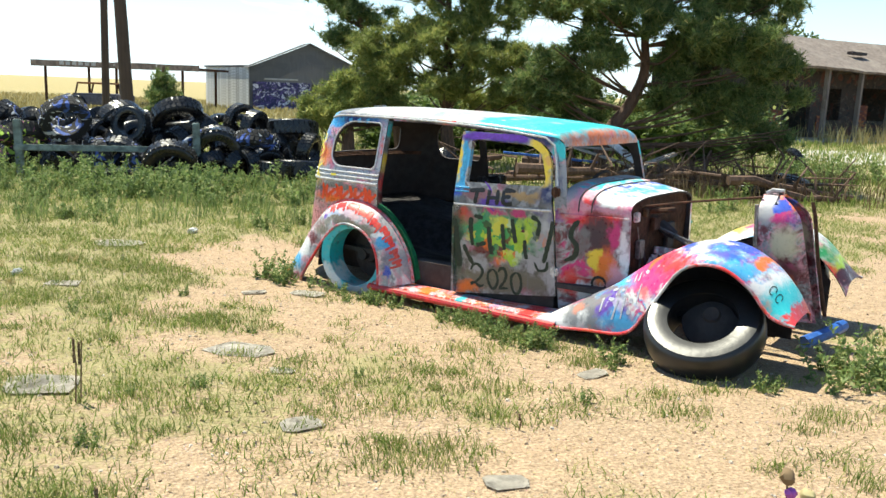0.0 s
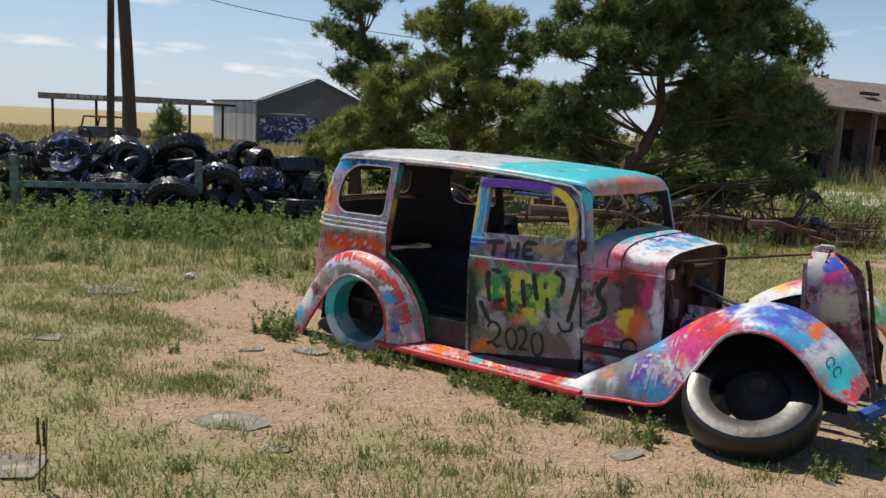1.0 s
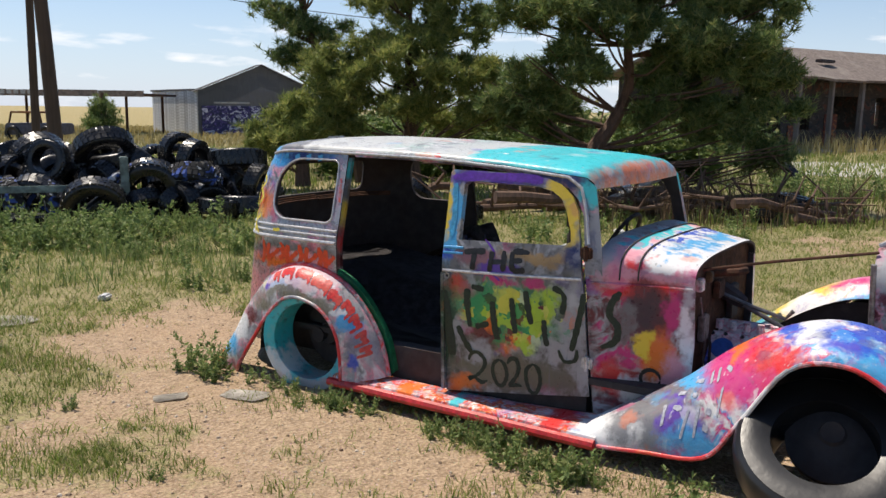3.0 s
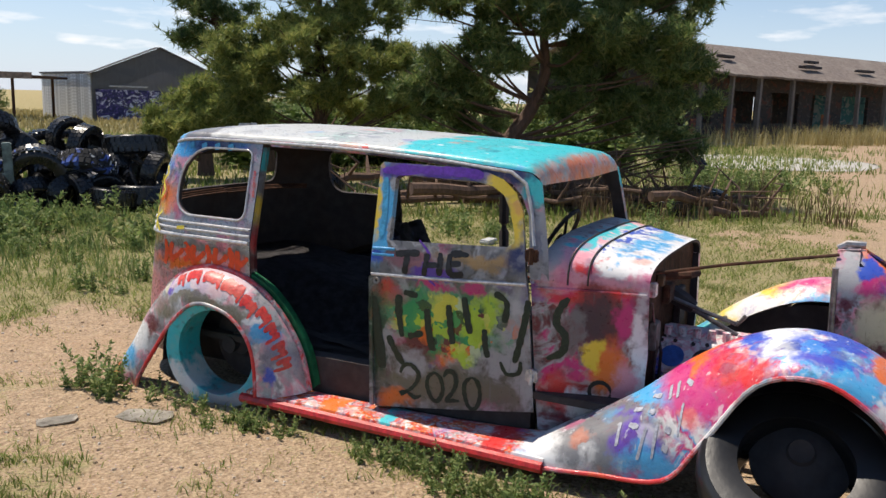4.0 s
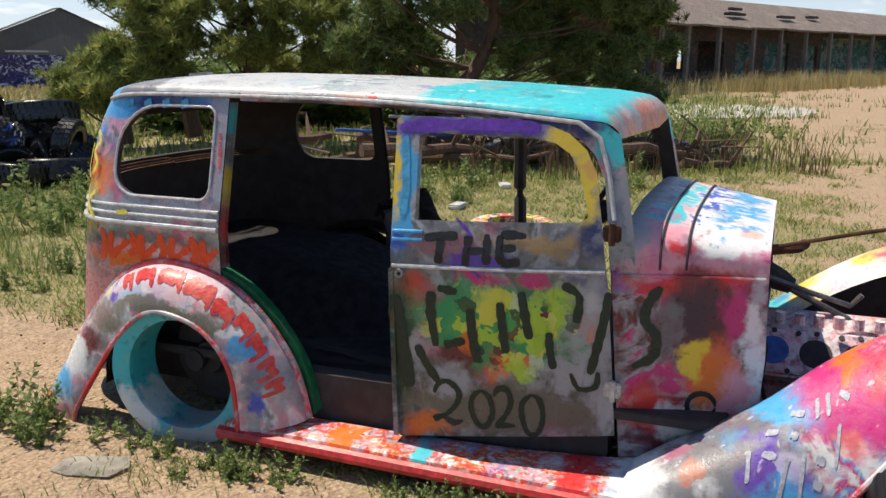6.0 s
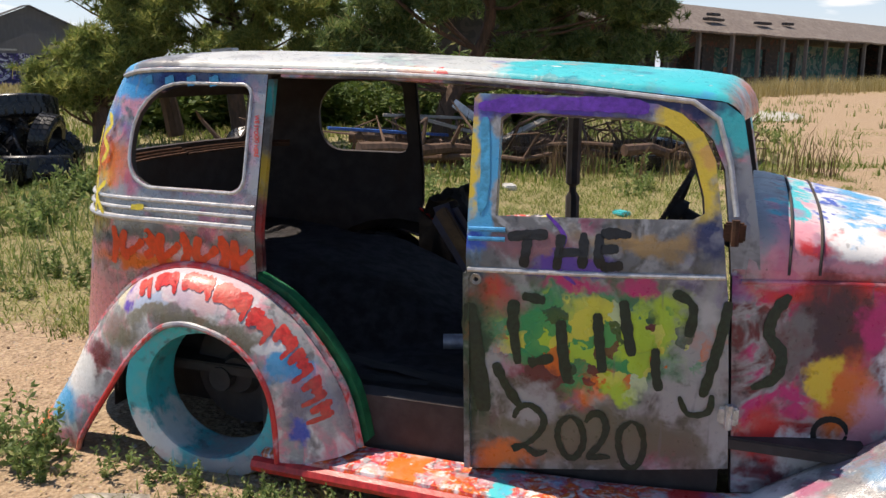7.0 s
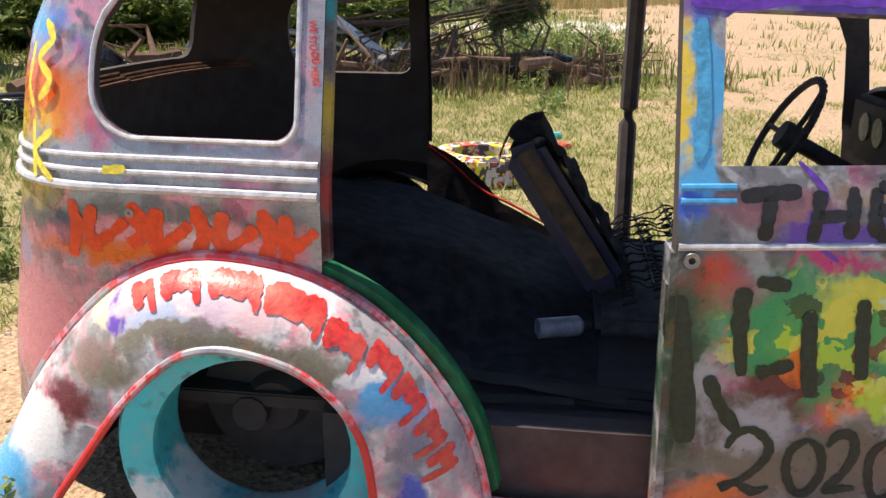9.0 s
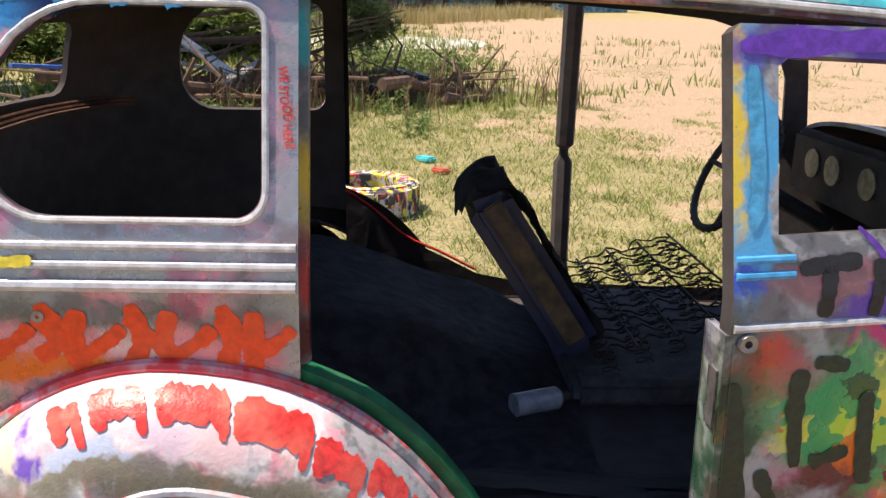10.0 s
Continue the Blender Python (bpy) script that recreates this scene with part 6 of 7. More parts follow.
# ---- spray-can writing and strokes on the car ----
def stroke(pts, width, material, parent, out=0.0030, steps=8, at=None, name="paint_stroke"):
    """A sprayed line of paint laid on the body's skin, through points (x, z)."""
    line = spline(pts, steps)
    bm = bmesh.new()
    rows = []
    n = len(line)
    put = at or (lambda x, z: skin(-x, z, -1, out))
    for k, p in enumerate(line):
        d = line[min(k + 1, n - 1)] - line[max(k - 1, 0)]
        d = d / (np.linalg.norm(d) + 1e-9)
        end = min(k, n - 1 - k) / n
        w = width * 0.5 * min(1.0, 0.45 + 5 * end) * (1 + 0.10 * math.sin(k * 1.7) + 0.35 * lumps(p[0] * 25, p[1] * 25, 1.0, 3.0))
        rows.append([put(p[0] - d[1] * w * q, p[1] + d[0] * w * q) for q in (-1, -0.5, 0, 0.5, 1)])
    sheet(bm, rows)
    return part(name, bm, material, parent)


def words(text, x, z, size, material, parent, stretch=1.0, weight=0.01):
    """Lettering in the built-in font, laid on the body's skin and running downward."""
    curve = bpy.data.curves.new("lettering", "FONT")
    curve.body, curve.size, curve.offset = text, size, weight
    tmp = new("lettering", curve)
    me = bpy.data.meshes.new_from_object(tmp.evaluated_get(bpy.context.evaluated_depsgraph_get()))
    bpy.data.objects.remove(tmp)
    bm = bmesh.new()
    bm.from_mesh(me)
    bpy.data.meshes.remove(me)
    for axis, step in ((0, 0.05), (1, 0.04)):
        for k in range(1, 14):
            no = Vector((0, 0, 0))
            no[axis] = 1
            bmesh.ops.bisect_plane(bm, geom=bm.verts[:] + bm.edges[:] + bm.faces[:], dist=1e-6, plane_co=no * step * k, plane_no=no)
    for v in bm.verts:
        tx, tz = v.co.x * stretch, v.co.y
        v.co = skin(-(x + tz + 0.10 * tx + 0.002 * math.sin(tx * 90)), z - tx, -1, 0.003)
    return part("lettering", bm, material, parent)


M_INK = plain("dark_green_spray", (0.012, 0.030, 0.018), 0.5, 0.0, 60.0, 0.4, 0.2, (0.02, 0.03, 0.022))
M_INKBLACK = plain("black_spray", (0.012, 0.012, 0.014), 0.5, 0.0, 60.0, 0.4, 0.2)
M_WHITESPRAY = plain("white_spray", (0.40, 0.41, 0.48), 0.5, 0.0, 60.0, 0.3, 0.2, (0.45, 0.45, 0.5))
M_REDSPRAY = plain("red_spray", (0.62, 0.035, 0.03), 0.4, 0.0, 50.0, 0.35, 0.2, (0.70, 0.16, 0.10))
M_ORANGESPRAY = plain("orange_spray", (0.80, 0.065, 0.012), 0.42, 0.0, 50.0, 0.18, 0.2, (0.78, 0.12, 0.03))
M_YELLOWSPRAY = plain("yellow_spray", (0.75, 0.60, 0.05), 0.45, 0.0, 50.0, 0.3, 0.2)
M_PURPLESPRAY = plain("purple_spray", (0.14, 0.04, 0.40), 0.45, 0.0, 50.0, 0.3, 0.2)
M_SKYSPRAY = plain("sky_blue_spray", (0.06, 0.36, 0.62), 0.45, 0.0, 50.0, 0.3, 0.2)

# THE and 2020, written by hand with a spray can
for pts in ([(0.479, 0.925), (0.54, 0.932), (0.609, 0.936)], [(0.545, 0.928), (0.540, 0.88), (0.533, 0.829)], [(0.650, 0.938), (0.646, 0.885), (0.638, 0.826)], [(0.720, 0.946), (0.722, 0.89), (0.718, 0.832)], [(0.646, 0.880), (0.72, 0.886)],
            [(0.772, 0.944), (0.768, 0.89), (0.776, 0.836)], [(0.772, 0.944), (0.82, 0.945), (0.866, 0.940)], [(0.772, 0.895), (0.83, 0.898)], [(0.776, 0.840), (0.81, 0.842), (0.845, 0.848)]):
    stroke(pts, 0.030, M_INKBLACK, door)
for pts in ([(0.500, 0.305), (0.520, 0.345), (0.560, 0.355), (0.600, 0.315), (0.590, 0.265), (0.545, 0.215), (0.495, 0.190), (0.530, 0.205), (0.575, 0.180), (0.612, 0.195)],
            [(0.690, 0.330), (0.655, 0.300), (0.648, 0.245), (0.672, 0.185), (0.705, 0.180), (0.732, 0.235), (0.722, 0.300), (0.690, 0.330)],
            [(0.738, 0.310), (0.760, 0.342), (0.792, 0.338), (0.805, 0.290), (0.785, 0.235), (0.748, 0.185), (0.785, 0.190), (0.820, 0.190)],
            [(0.885, 0.325), (0.850, 0.290), (0.847, 0.230), (0.868, 0.165), (0.905, 0.165), (0.926, 0.230), (0.915, 0.300), (0.885, 0.325)]):
    stroke(pts, 0.022, M_INK, door)
# the family name, as plain strokes
for pts, w in (([(0.355, 0.70), (0.365, 0.58), (0.385, 0.45), (0.40, 0.32)], 0.060), ([(0.44, 0.50), (0.47, 0.43), (0.52, 0.352)], 0.034), ([(0.505, 0.72), (0.50, 0.64), (0.516, 0.50)], 0.036), ([(0.53, 0.735), (0.605, 0.722)], 0.034),
               ([(0.55, 0.505), (0.632, 0.531)], 0.034), ([(0.655, 0.66), (0.662, 0.56), (0.678, 0.445)], 0.034), ([(0.770, 0.69), (0.778, 0.60), (0.790, 0.49)], 0.034), ([(0.85, 0.735), (0.862, 0.65), (0.880, 0.55)], 0.034),
               ([(0.952, 0.58), (0.955, 0.50), (0.968, 0.435)], 0.030), ([(1.0, 0.765), (1.06, 0.72), (1.05, 0.62)], 0.032), ([(1.165, 0.74), (1.155, 0.66), (1.125, 0.52), (1.10, 0.42)], 0.034), ([(1.03, 0.42), (1.06, 0.36), (1.12, 0.37), (1.13, 0.43)], 0.020)):
    stroke(pts, w, M_INK, door)
ring = [(1.50 + 0.05 * math.cos(a), 0.30 + 0.05 * math.sin(a)) for a in np.linspace(0, 6.2, 12)]
stroke(ring, 0.02, M_INKBLACK, car)
stroke([(1.34, 0.76), (1.30, 0.70), (1.29, 0.63), (1.33, 0.57), (1.32, 0.49), (1.25, 0.45)], 0.036, M_INK, car)
for pts, w, m in (([(0.36, 1.335), (0.60, 1.342), (0.80, 1.338), (0.90, 1.325)], 0.045, M_PURPLESPRAY), ([(0.385, 1.30), (0.395, 1.1), (0.385, 1.0)], 0.03, M_SKYSPRAY), ([(0.60, 1.0), (0.66, 0.93), (0.64, 0.84), (0.70, 0.78)], 0.012, M_PURPLESPRAY)):
    stroke(pts, w, m, door, 0.0022)
# orange lettering on the quarter panel that cannot be read
for k, (x, tilt) in enumerate(((-1.14, 0.02), (-1.05, -0.03), (-0.97, 0.04), (-0.88, -0.02), (-0.80, 0.03), (-0.71, -0.02), (-0.63, 0.03), (-0.56, 0.0))):
    stroke([(x, 0.675 + 0.02 * (k % 3)), (x + tilt, 0.75), (x + tilt * 0.3, 0.825 - 0.012 * (k % 2))], 0.040, M_ORANGESPRAY, car, 0.0016)
    stroke([(x, 0.80 - 0.08 * (k % 2)), (x + 0.05, 0.755), (x + 0.075, 0.72 + 0.06 * (k % 2))], 0.030, M_ORANGESPRAY, car, 0.0022)
for pts, w, m in (([(-1.28, 1.25), (-1.22, 1.21), (-1.29, 1.16), (-1.22, 1.11), (-1.28, 1.06)], 0.026, M_YELLOWSPRAY), ([(-1.33, 1.20), (-1.35, 1.10), (-1.31, 1.04)], 0.020, M_YELLOWSPRAY), ([(-1.30, 1.01), (-1.29, 0.94), (-1.275, 0.87)], 0.022, M_YELLOWSPRAY), ([(-1.20, 0.99), (-1.285, 0.935), (-1.19, 0.87)], 0.020, M_YELLOWSPRAY), ([(-1.02, 0.905), (-0.96, 0.91)], 0.022, M_YELLOWSPRAY)):
    stroke(pts, w, m, car, 0.012)
for x in (-1.0, -0.9, -0.8, -0.7):
    stroke([(x - 0.02, 1.375), (x + 0.02, 1.385)], 0.035, M_SKYSPRAY, car, 0.004)
# small red writing down the pillar
words("WE STOOD HERE", -0.512, 1.262, 0.024, M_REDSPRAY, car, 0.78, 0.0006)


def on_rear_fender(x, z):
    """A place on the rear fender's outer skin, x along it as an angle in degrees and z from the lip (0) to the crown (1)."""
    rows = REAR
    k = min(len(rows) - 2, max(0, int(x)))
    f = x - k
    j = (1 - z) * (len(rows[0]) - 2)
    j0 = min(len(rows[0]) - 2, max(0, int(j)))
    g = j - j0
    q = [np.array(rows[a][b]) for a in (k, k + 1) for b in (j0, j0 + 1)]
    p = (q[0] * (1 - g) + q[1] * g) * (1 - f) + (q[2] * (1 - g) + q[3] * g) * f
    return Vector((p[0] , -p[1] - 0.002, p[2] + 0.002))


REAR = rear_rows()
rear_at = lambda a, b: on_rear_fender(a, b / 4.5)
for a0, a1, b, w in ((17.6, 18.6, 3.0, 0.7), (19.2, 21.0, 3.0, 1.2), (21.6, 24.0, 2.95, 1.4), (24.4, 27.2, 2.7, 1.5), (27.6, 29.6, 2.4, 1.1), (30.0, 31.6, 2.9, 0.9), (32.0, 33.6, 2.8, 0.8), (34.2, 35.6, 2.8, 0.7), (36.0, 37.0, 2.8, 0.6)):
    mid = (a0 + a1) / 2
    stroke([(a0, b + 0.25), (mid, b + 0.05), (a1, b + 0.2)], w, M_REDSPRAY, car, at=rear_at)
    stroke([(a0 + 0.15, b + 0.6), (a0 + 0.1, b), (a0 + 0.2, b - 0.75)], 0.55, M_REDSPRAY, car, at=rear_at)
    stroke([(a1 - 0.2, b + 0.5), (a1 - 0.1, b - 0.1), (a1 - 0.15, b - 1.1)], 0.38, M_REDSPRAY, car, at=rear_at)


def on_front_fender(x, z):
    rows = FRONT
    k = min(len(rows) - 2, max(0, int(x)))
    f = x - k
    j = 2 + (1 - z) * (len(rows[0]) - 3)
    j0 = min(len(rows[0]) - 2, max(0, int(j)))
    g = j - j0
    q = [np.array(rows[a][b]) for a in (k, k + 1) for b in (j0, j0 + 1)]
    p = (q[0] * (1 - g) + q[1] * g) * (1 - f) + (q[2] * (1 - g) + q[3] * g) * f
    return Vector((p[0], -p[1] - 0.002, p[2] + 0.002))


FRONT = front_rows()
front_at = lambda a, b: on_front_fender(a, b / 6)
for pts in ([(11.2, 3.6), (12.0, 3.4)], [(11.3, 2.7), (12.2, 2.4)], [(12.6, 4.0), (13.5, 3.7)], [(12.8, 3.1), (13.3, 2.9)], [(14.2, 4.1), (14.4, 3.3)], [(14.9, 4.1), (15.1, 3.2)], [(15.7, 3.9), (16.4, 3.5)], [(12.9, 2.3), (12.8, 0.9)], [(13.8, 2.3), (13.9, 0.9)], [(14.6, 2.0), (15.2, 1.8)], [(14.6, 1.3), (15.2, 1.1)], [(15.9, 2.8), (16.0, 1.5)], [(10.4, 3.0), (10.9, 1.6)]):
    stroke(pts, 0.26, M_WHITESPRAY, car, at=front_at)
for k in range(2):
    a = [(38.0 + 1.5 * k + 0.5 * math.cos(t), 2.8 + 0.6 * math.sin(t)) for t in np.linspace(0, 5.6, 9)]
    stroke(a, 0.13, M_INK, car, at=front_at)


# ---- loose things about the car ----
can = thing("spray_can", CAR @ pose(0.11, -0.22, 0.315, 0, 90, 20), "white and grey spray can lying on the car floor", "spray can")
bm = bmesh.new()
tube(bm, [(0, 0, -0.075), (0, 0, 0.06), (0, 0, 0.072)], [0.033, 0.033, 0.022], 16)
part("can_body", bm, M_CAN, can)
bm = bmesh.new()
tube(bm, [(0, 0, 0.072), (0, 0, 0.10)], [0.018, 0.016], 12)
part("cap", bm, M_INSIDE, can)
M_PAINTEDTYRE = graffiti_wall("red_yellow_tyre_paint", (0.10, 0.09, 0.10), [(0.55, 0.08, 0.06), (0.70, 0.60, 0.06), (0.55, 0.5, 0.5)], 4.0, 0.50)
ob = new("painted_tyre", tyre_mesh("painted_tyre_flat", 0.36, 0.20, 0.22, M_PAINTEDTYRE))
ob.matrix_world = pose(1.75, 11.0, height(1.75, 11.0) + 0.10, 90, 0, 20)
tagged(ob, "red and yellow painted tyre lying flat in grass", "tyre")
M_LITTER = plain("cyan_plastic", (0.03, 0.45, 0.50), 0.5)
M_LITTERRED = plain("red_plastic", (0.50, 0.06, 0.04), 0.5)
for x, y, m, w in ((3.15, 12.25, M_LITTER, 0.09), (2.95, 11.75, M_LITTERRED, 0.08), (1.67, 12.8, M_WHITEBAR, 0.12), (2.6, 14.2, M_WHITEBAR, 0.12), (-3.6, 7.3, M_WHITEBAR, 0.05), (-2.9, 9.7, M_WHITEBAR, 0.07)):
    bm = bmesh.new()
    box(bm, (-w, -w * 0.6, 0), (w, w * 0.6, 0.05), 0.015)
    for v in bm.verts:
        v.co += Vector((0.02 * lumps(v.co.x, v.co.y, 20, 3), 0.015 * lumps(v.co.y, v.co.z, 22, 5), 0.015 * lumps(v.co.x, v.co.z, 18, 9)))
    ob = new("litter", bm_mesh("litter", bm, m))
    ob.matrix_world = pose(x, y, height(x, y), 0, 0, 33 * x)
    tagged(ob, "crumpled scrap of coloured plastic on the grass", "litter", "scraps of litter")

# dead wood, planks and scrap under the pines
rd = random.Random(17)
for k in range(18):
    x, y = rd.uniform(-0.5, 6.2), rd.uniform(15.2, 18.0)
    ang, ln, r = rd.uniform(-40, 40), rd.uniform(1.2, 3.0), rd.uniform(0.03, 0.11)
    bm = bmesh.new()
    pts = [(-ln / 2 + ln * j / 6, 0.12 * lumps(j, k, 0.7, 3), 0.10 * lumps(j, k, 0.6, 8)) for j in range(7)]
    tube(bm, pts, [r * (1 - 0.08 * j) for j in range(7)], 8)
    for j in (2, 3, 4, 5):
        p = Vector(pts[j])
        tube(bm, [p, p + Vector((rd.uniform(-0.3, 0.3), rd.uniform(-0.4, 0.4), rd.uniform(0.1, 0.5))), p + Vector((rd.uniform(-0.5, 0.5), rd.uniform(-0.6, 0.6), rd.uniform(0.2, 0.8)))], [r * 0.4, r * 0.25, r * 0.1], 5)
    ob = new("fallen_branch", bm_mesh("fallen_branch", bm, M_BARK))
    ob.matrix_world = pose(x, y, height(x, y) + r + rd.uniform(0, 0.25), rd.uniform(-20, 20), rd.uniform(-8, 8), ang)
    tagged(ob, "dead fallen branch in the heap under the pine", "branch", "fallen branches")
for k, (x, y, z, ln, rx, ry, rz, mat) in enumerate(((2.6, 16.6, 0.55, 1.6, 0, 14, -20, M_GREYWOOD), (3.2, 16.2, 0.45, 1.4, 10, -20, 15, M_GREYWOOD), (1.6, 16.8, 0.5, 1.8, 0, 4, 5, M_BLUEPIPE), (2.3, 17.0, 0.7, 1.5, 0, 2, -4, M_GREYWOOD), (3.0, 16.9, 0.62, 1.0, 60, 35, 0, M_SIDING), (4.6, 16.0, 0.2, 2.4, 0, 3, 12, M_BARK), (5.8, 16.4, 0.2, 2.2, 0, -3, -6, M_BARK), (6.8, 19.6, 0.25, 1.6, 0, 4, 8, M_BARK))):
    bm = bmesh.new()
    box(bm, (-ln / 2, -0.07, -0.02), (ln / 2, 0.07, 0.02), 0.005)
    ob = new("plank", bm_mesh("plank", bm, mat))
    ob.matrix_world = pose(x, y, z, rx, ry, rz)
    tagged(ob, "weathered plank leaning in the heap of scrap", "plank", "planks in the heap")
for x, y, z, rx in ((0.4, 15.2, 0.15, 85), (-1.2, 14.8, 0.15, 88), (-0.4, 16.2, 0.3, 40), (6.1, 16.8, 0.2, 80), (7.4, 20.5, 0.3, 20), (5.0, 15.6, 0.15, 86)):
    lay_tyre(0, x, y, z + height(x, y), rx, 0, 40 * x)


# ---- grass and weeds ----
def blades(name, places, tall, wide, lean, material, label, seed):
    """Many single blades standing at the given places."""
    r = np.random.RandomState(seed)
    p = np.array(places)
    n = len(p)
    a = r.uniform(0, 2 * math.pi, n)
    b = r.uniform(0, 2 * math.pi, n)
    h = r.uniform(tall[0], tall[1], n) * r.uniform(0.6, 1.0, n)
    side = np.stack([np.cos(a), np.sin(a), 0 * a], 1) * (wide * r.uniform(0.6, 1.3, n))[:, None]
    away = np.stack([np.cos(b), np.sin(b), 0 * b], 1) * (h * lean * r.uniform(0.2, 1.2, n))[:, None]
    up = np.stack([0 * h, 0 * h, h], 1)
    mid = p + up * 0.6 + away * 0.35
    verts = np.stack([p - side, p + side, mid + side * 0.7, mid - side * 0.7, p + up + away], 1).reshape(-1, 3)
    base = np.arange(n)[:, None] * 5
    faces = [tuple(f) for f in np.concatenate([base + [0, 1, 2, 3]], 0)] + [tuple(f) for f in np.concatenate([base + [3, 2, 4]], 0)]
    me = as_mesh(name, verts, faces, material)
    return tagged(new(name, me), label, "grass", kind="stuff")


rg = random.Random(77)


def scatter(x0, x1, y0, y1, per, fn, tuft=1, spread=0.05):
    out = []
    n = int((x1 - x0) * (y1 - y0) * per)
    for _ in range(n):
        x, y = rg.uniform(x0, x1), rg.uniform(y0, y1)
        if rg.random() < fn(x, y):
            for _ in range(tuft):
                px, py = x + rg.gauss(0, spread), y + rg.gauss(0, spread)
                out.append((px, py, height(px, py) - 0.005))
    return out


def car_frame(x, y):
    dx, dy = x - CAR_AT.x, y - CAR_AT.y
    c, s = math.cos(radians(CAR_TURN)), math.sin(radians(CAR_TURN))
    return dx * c + dy * s, -dx * s + dy * c


def lawn(x, y):
    u, v = car_frame(x, y)
    if -1.5 < u < 2.9 and -0.95 < v < 0.95:
        return 0.0
    g = grassy(x, y)
    return 1.15 * float(smooth01((g - 0.18) / 0.50))


def lawn_thin(x, y):
    return min(1.0, lawn(x, y))


near_turf = scatter(-5.0, 4.8, 1.6, 9.5, 120, lawn_thin, 10, 0.035)
blades("grass", near_turf, (0.02, 0.085), 0.0035, 1.1, M_GRASS, "short patchy green and yellow grass", 1)
# low round tufts on the bare dirt
tufts = []
for _ in range(120):
    cx, cy = rg.uniform(-4.4, 2.4), rg.uniform(2.3, 8.0)
    cu, cv = car_frame(cx, cy)
    if -1.8 < cu < 3.2 and -1.35 < cv < 1.3:
        continue
    if min(math.hypot(cx - sx, cy - sy) for sx, sy in ((-1.18, 5.58), (-0.55, 4.38), (-2.05, 4.72))) < 0.45:
        continue
    wide = rg.uniform(0.04, 0.12)
    for _ in range(int(260 * (wide / 0.08) ** 2)):
        px, py = cx + rg.gauss(0, wide * 1.4), cy + rg.gauss(0, wide)
        tufts.append((px, py, height(px, py) - 0.005))
blades("grass_tufts", tufts, (0.025, 0.09), 0.003, 0.8, M_GRASS, "low green tufts of grass on bare dirt", 15)
mid_turf = scatter(-11, 9, 8.5, 16.0, 100, lambda x, y: lawn_thin(x, y) * 0.9, 11, 0.06)
blades("grass", mid_turf, (0.03, 0.10), 0.0038, 1.5, M_GRASS, "green and straw coloured grass behind the car", 2)
tall_left = scatter(-9.5, 0.8, 8.8, 14.6, 24, lambda x, y: float(smooth01((-0.2 - x * 0.6 - 0.0 + (y - 11.6) * 0.35) / 2.0)) * (0.35 + 0.65 * (lumps(x, y, 0.8, 2.0) > -0.12)) * float(smooth01((y - 9.2) / 1.5)), 7, 0.06)
blades("tall_grass", tall_left, (0.10, 0.32), 0.006, 0.6, M_WEED, "tall bright green weeds before the tyre heap", 3)
far_turf = scatter(-22, 22, 14.5, 34, 14, lambda x, y: min(1.0, 1.1 * grassy(x, y)), 5, 0.12)
blades("grass", far_turf, (0.08, 0.30), 0.014, 0.6, M_GRASS, "rough meadow grass", 4)
field = scatter(-45, -2, 34, 60, 7, lambda x, y: 0.9, 4, 0.2)
blades("field_grass", field, (0.15, 0.40), 0.03, 0.5, M_STRAW, "dry golden field grass", 5)
by_house = scatter(13, 42, 30, 58, 12, lambda x, y: 0.9 * math.exp(-((0.521 * (x - 17.8) - 0.854 * (y - 39.7) - 2.4) / 1.5) ** 2) * (lumps(x, y, 0.45, 9) > -0.2) * (1 if x > 19 else 0.25), 12, 0.16)
blades("tall_grass", by_house, (0.5, 1.1), 0.012, 0.4, M_STRAW, "tall pale feathery grass along the porch", 6)
dead = scatter(2.0, 7.4, 14.2, 17.4, 38, lambda x, y: 0.5 if lumps(x, y, 1.1, 4) > -0.1 else 0.1, 6, 0.07)
blades("dead_weeds", dead, (0.4, 0.85), 0.007, 0.35, M_STALK, "brown dead weed stalks under the pine", 7)


def weed_mesh(name, r, stems, tall, material, leaf=0.05):
    vs, fs = [], []

    def leafy(p, d, size):
        side = np.cross(d, r.normal(size=3))
        side /= np.linalg.norm(side) + 1e-9
        k = len(vs)
        vs.extend([p, p + d * size * 0.5 + side * size * 0.2, p + d * size, p + d * size * 0.5 - side * size * 0.2])
        fs.append((k, k + 1, k + 2, k + 3))

    for _ in range(stems):
        base = np.array((r.normal() * 0.05, r.normal() * 0.05, 0.0))
        lean = np.array((r.normal() * 0.35, r.normal() * 0.35, 1.0))
        lean /= np.linalg.norm(lean)
        h = tall * r.uniform(0.6, 1.0)
        for j in range(11):
            t = (j + 1) / 11
            p = base + lean * h * t
            for _ in range(3):
                d = r.normal(size=3) + (0, 0, 0.35)
                d /= np.linalg.norm(d)
                leafy(p, d, leaf * r.uniform(0.6, 1.2) * (1.15 - 0.5 * t))
        k = len(vs)
        side = np.array((0.004, 0, 0))
        vs.extend([base - side, base + side, base + lean * h + side * 0.4, base + lean * h - side * 0.4])
        fs.append((k, k + 1, k + 2, k + 3))
    return as_mesh(name, vs, fs, material)


rw = np.random.RandomState(31)
weed_kinds = [weed_mesh("weed", rw, 7, 0.24, M_WEED, 0.05), weed_mesh("weed", rw, 9, 0.20, M_WEED, 0.045), weed_mesh("weed", rw, 6, 0.30, M_WEED, 0.055), weed_mesh("dry_weed", rw, 12, 0.20, M_STRAW, 0.035)]


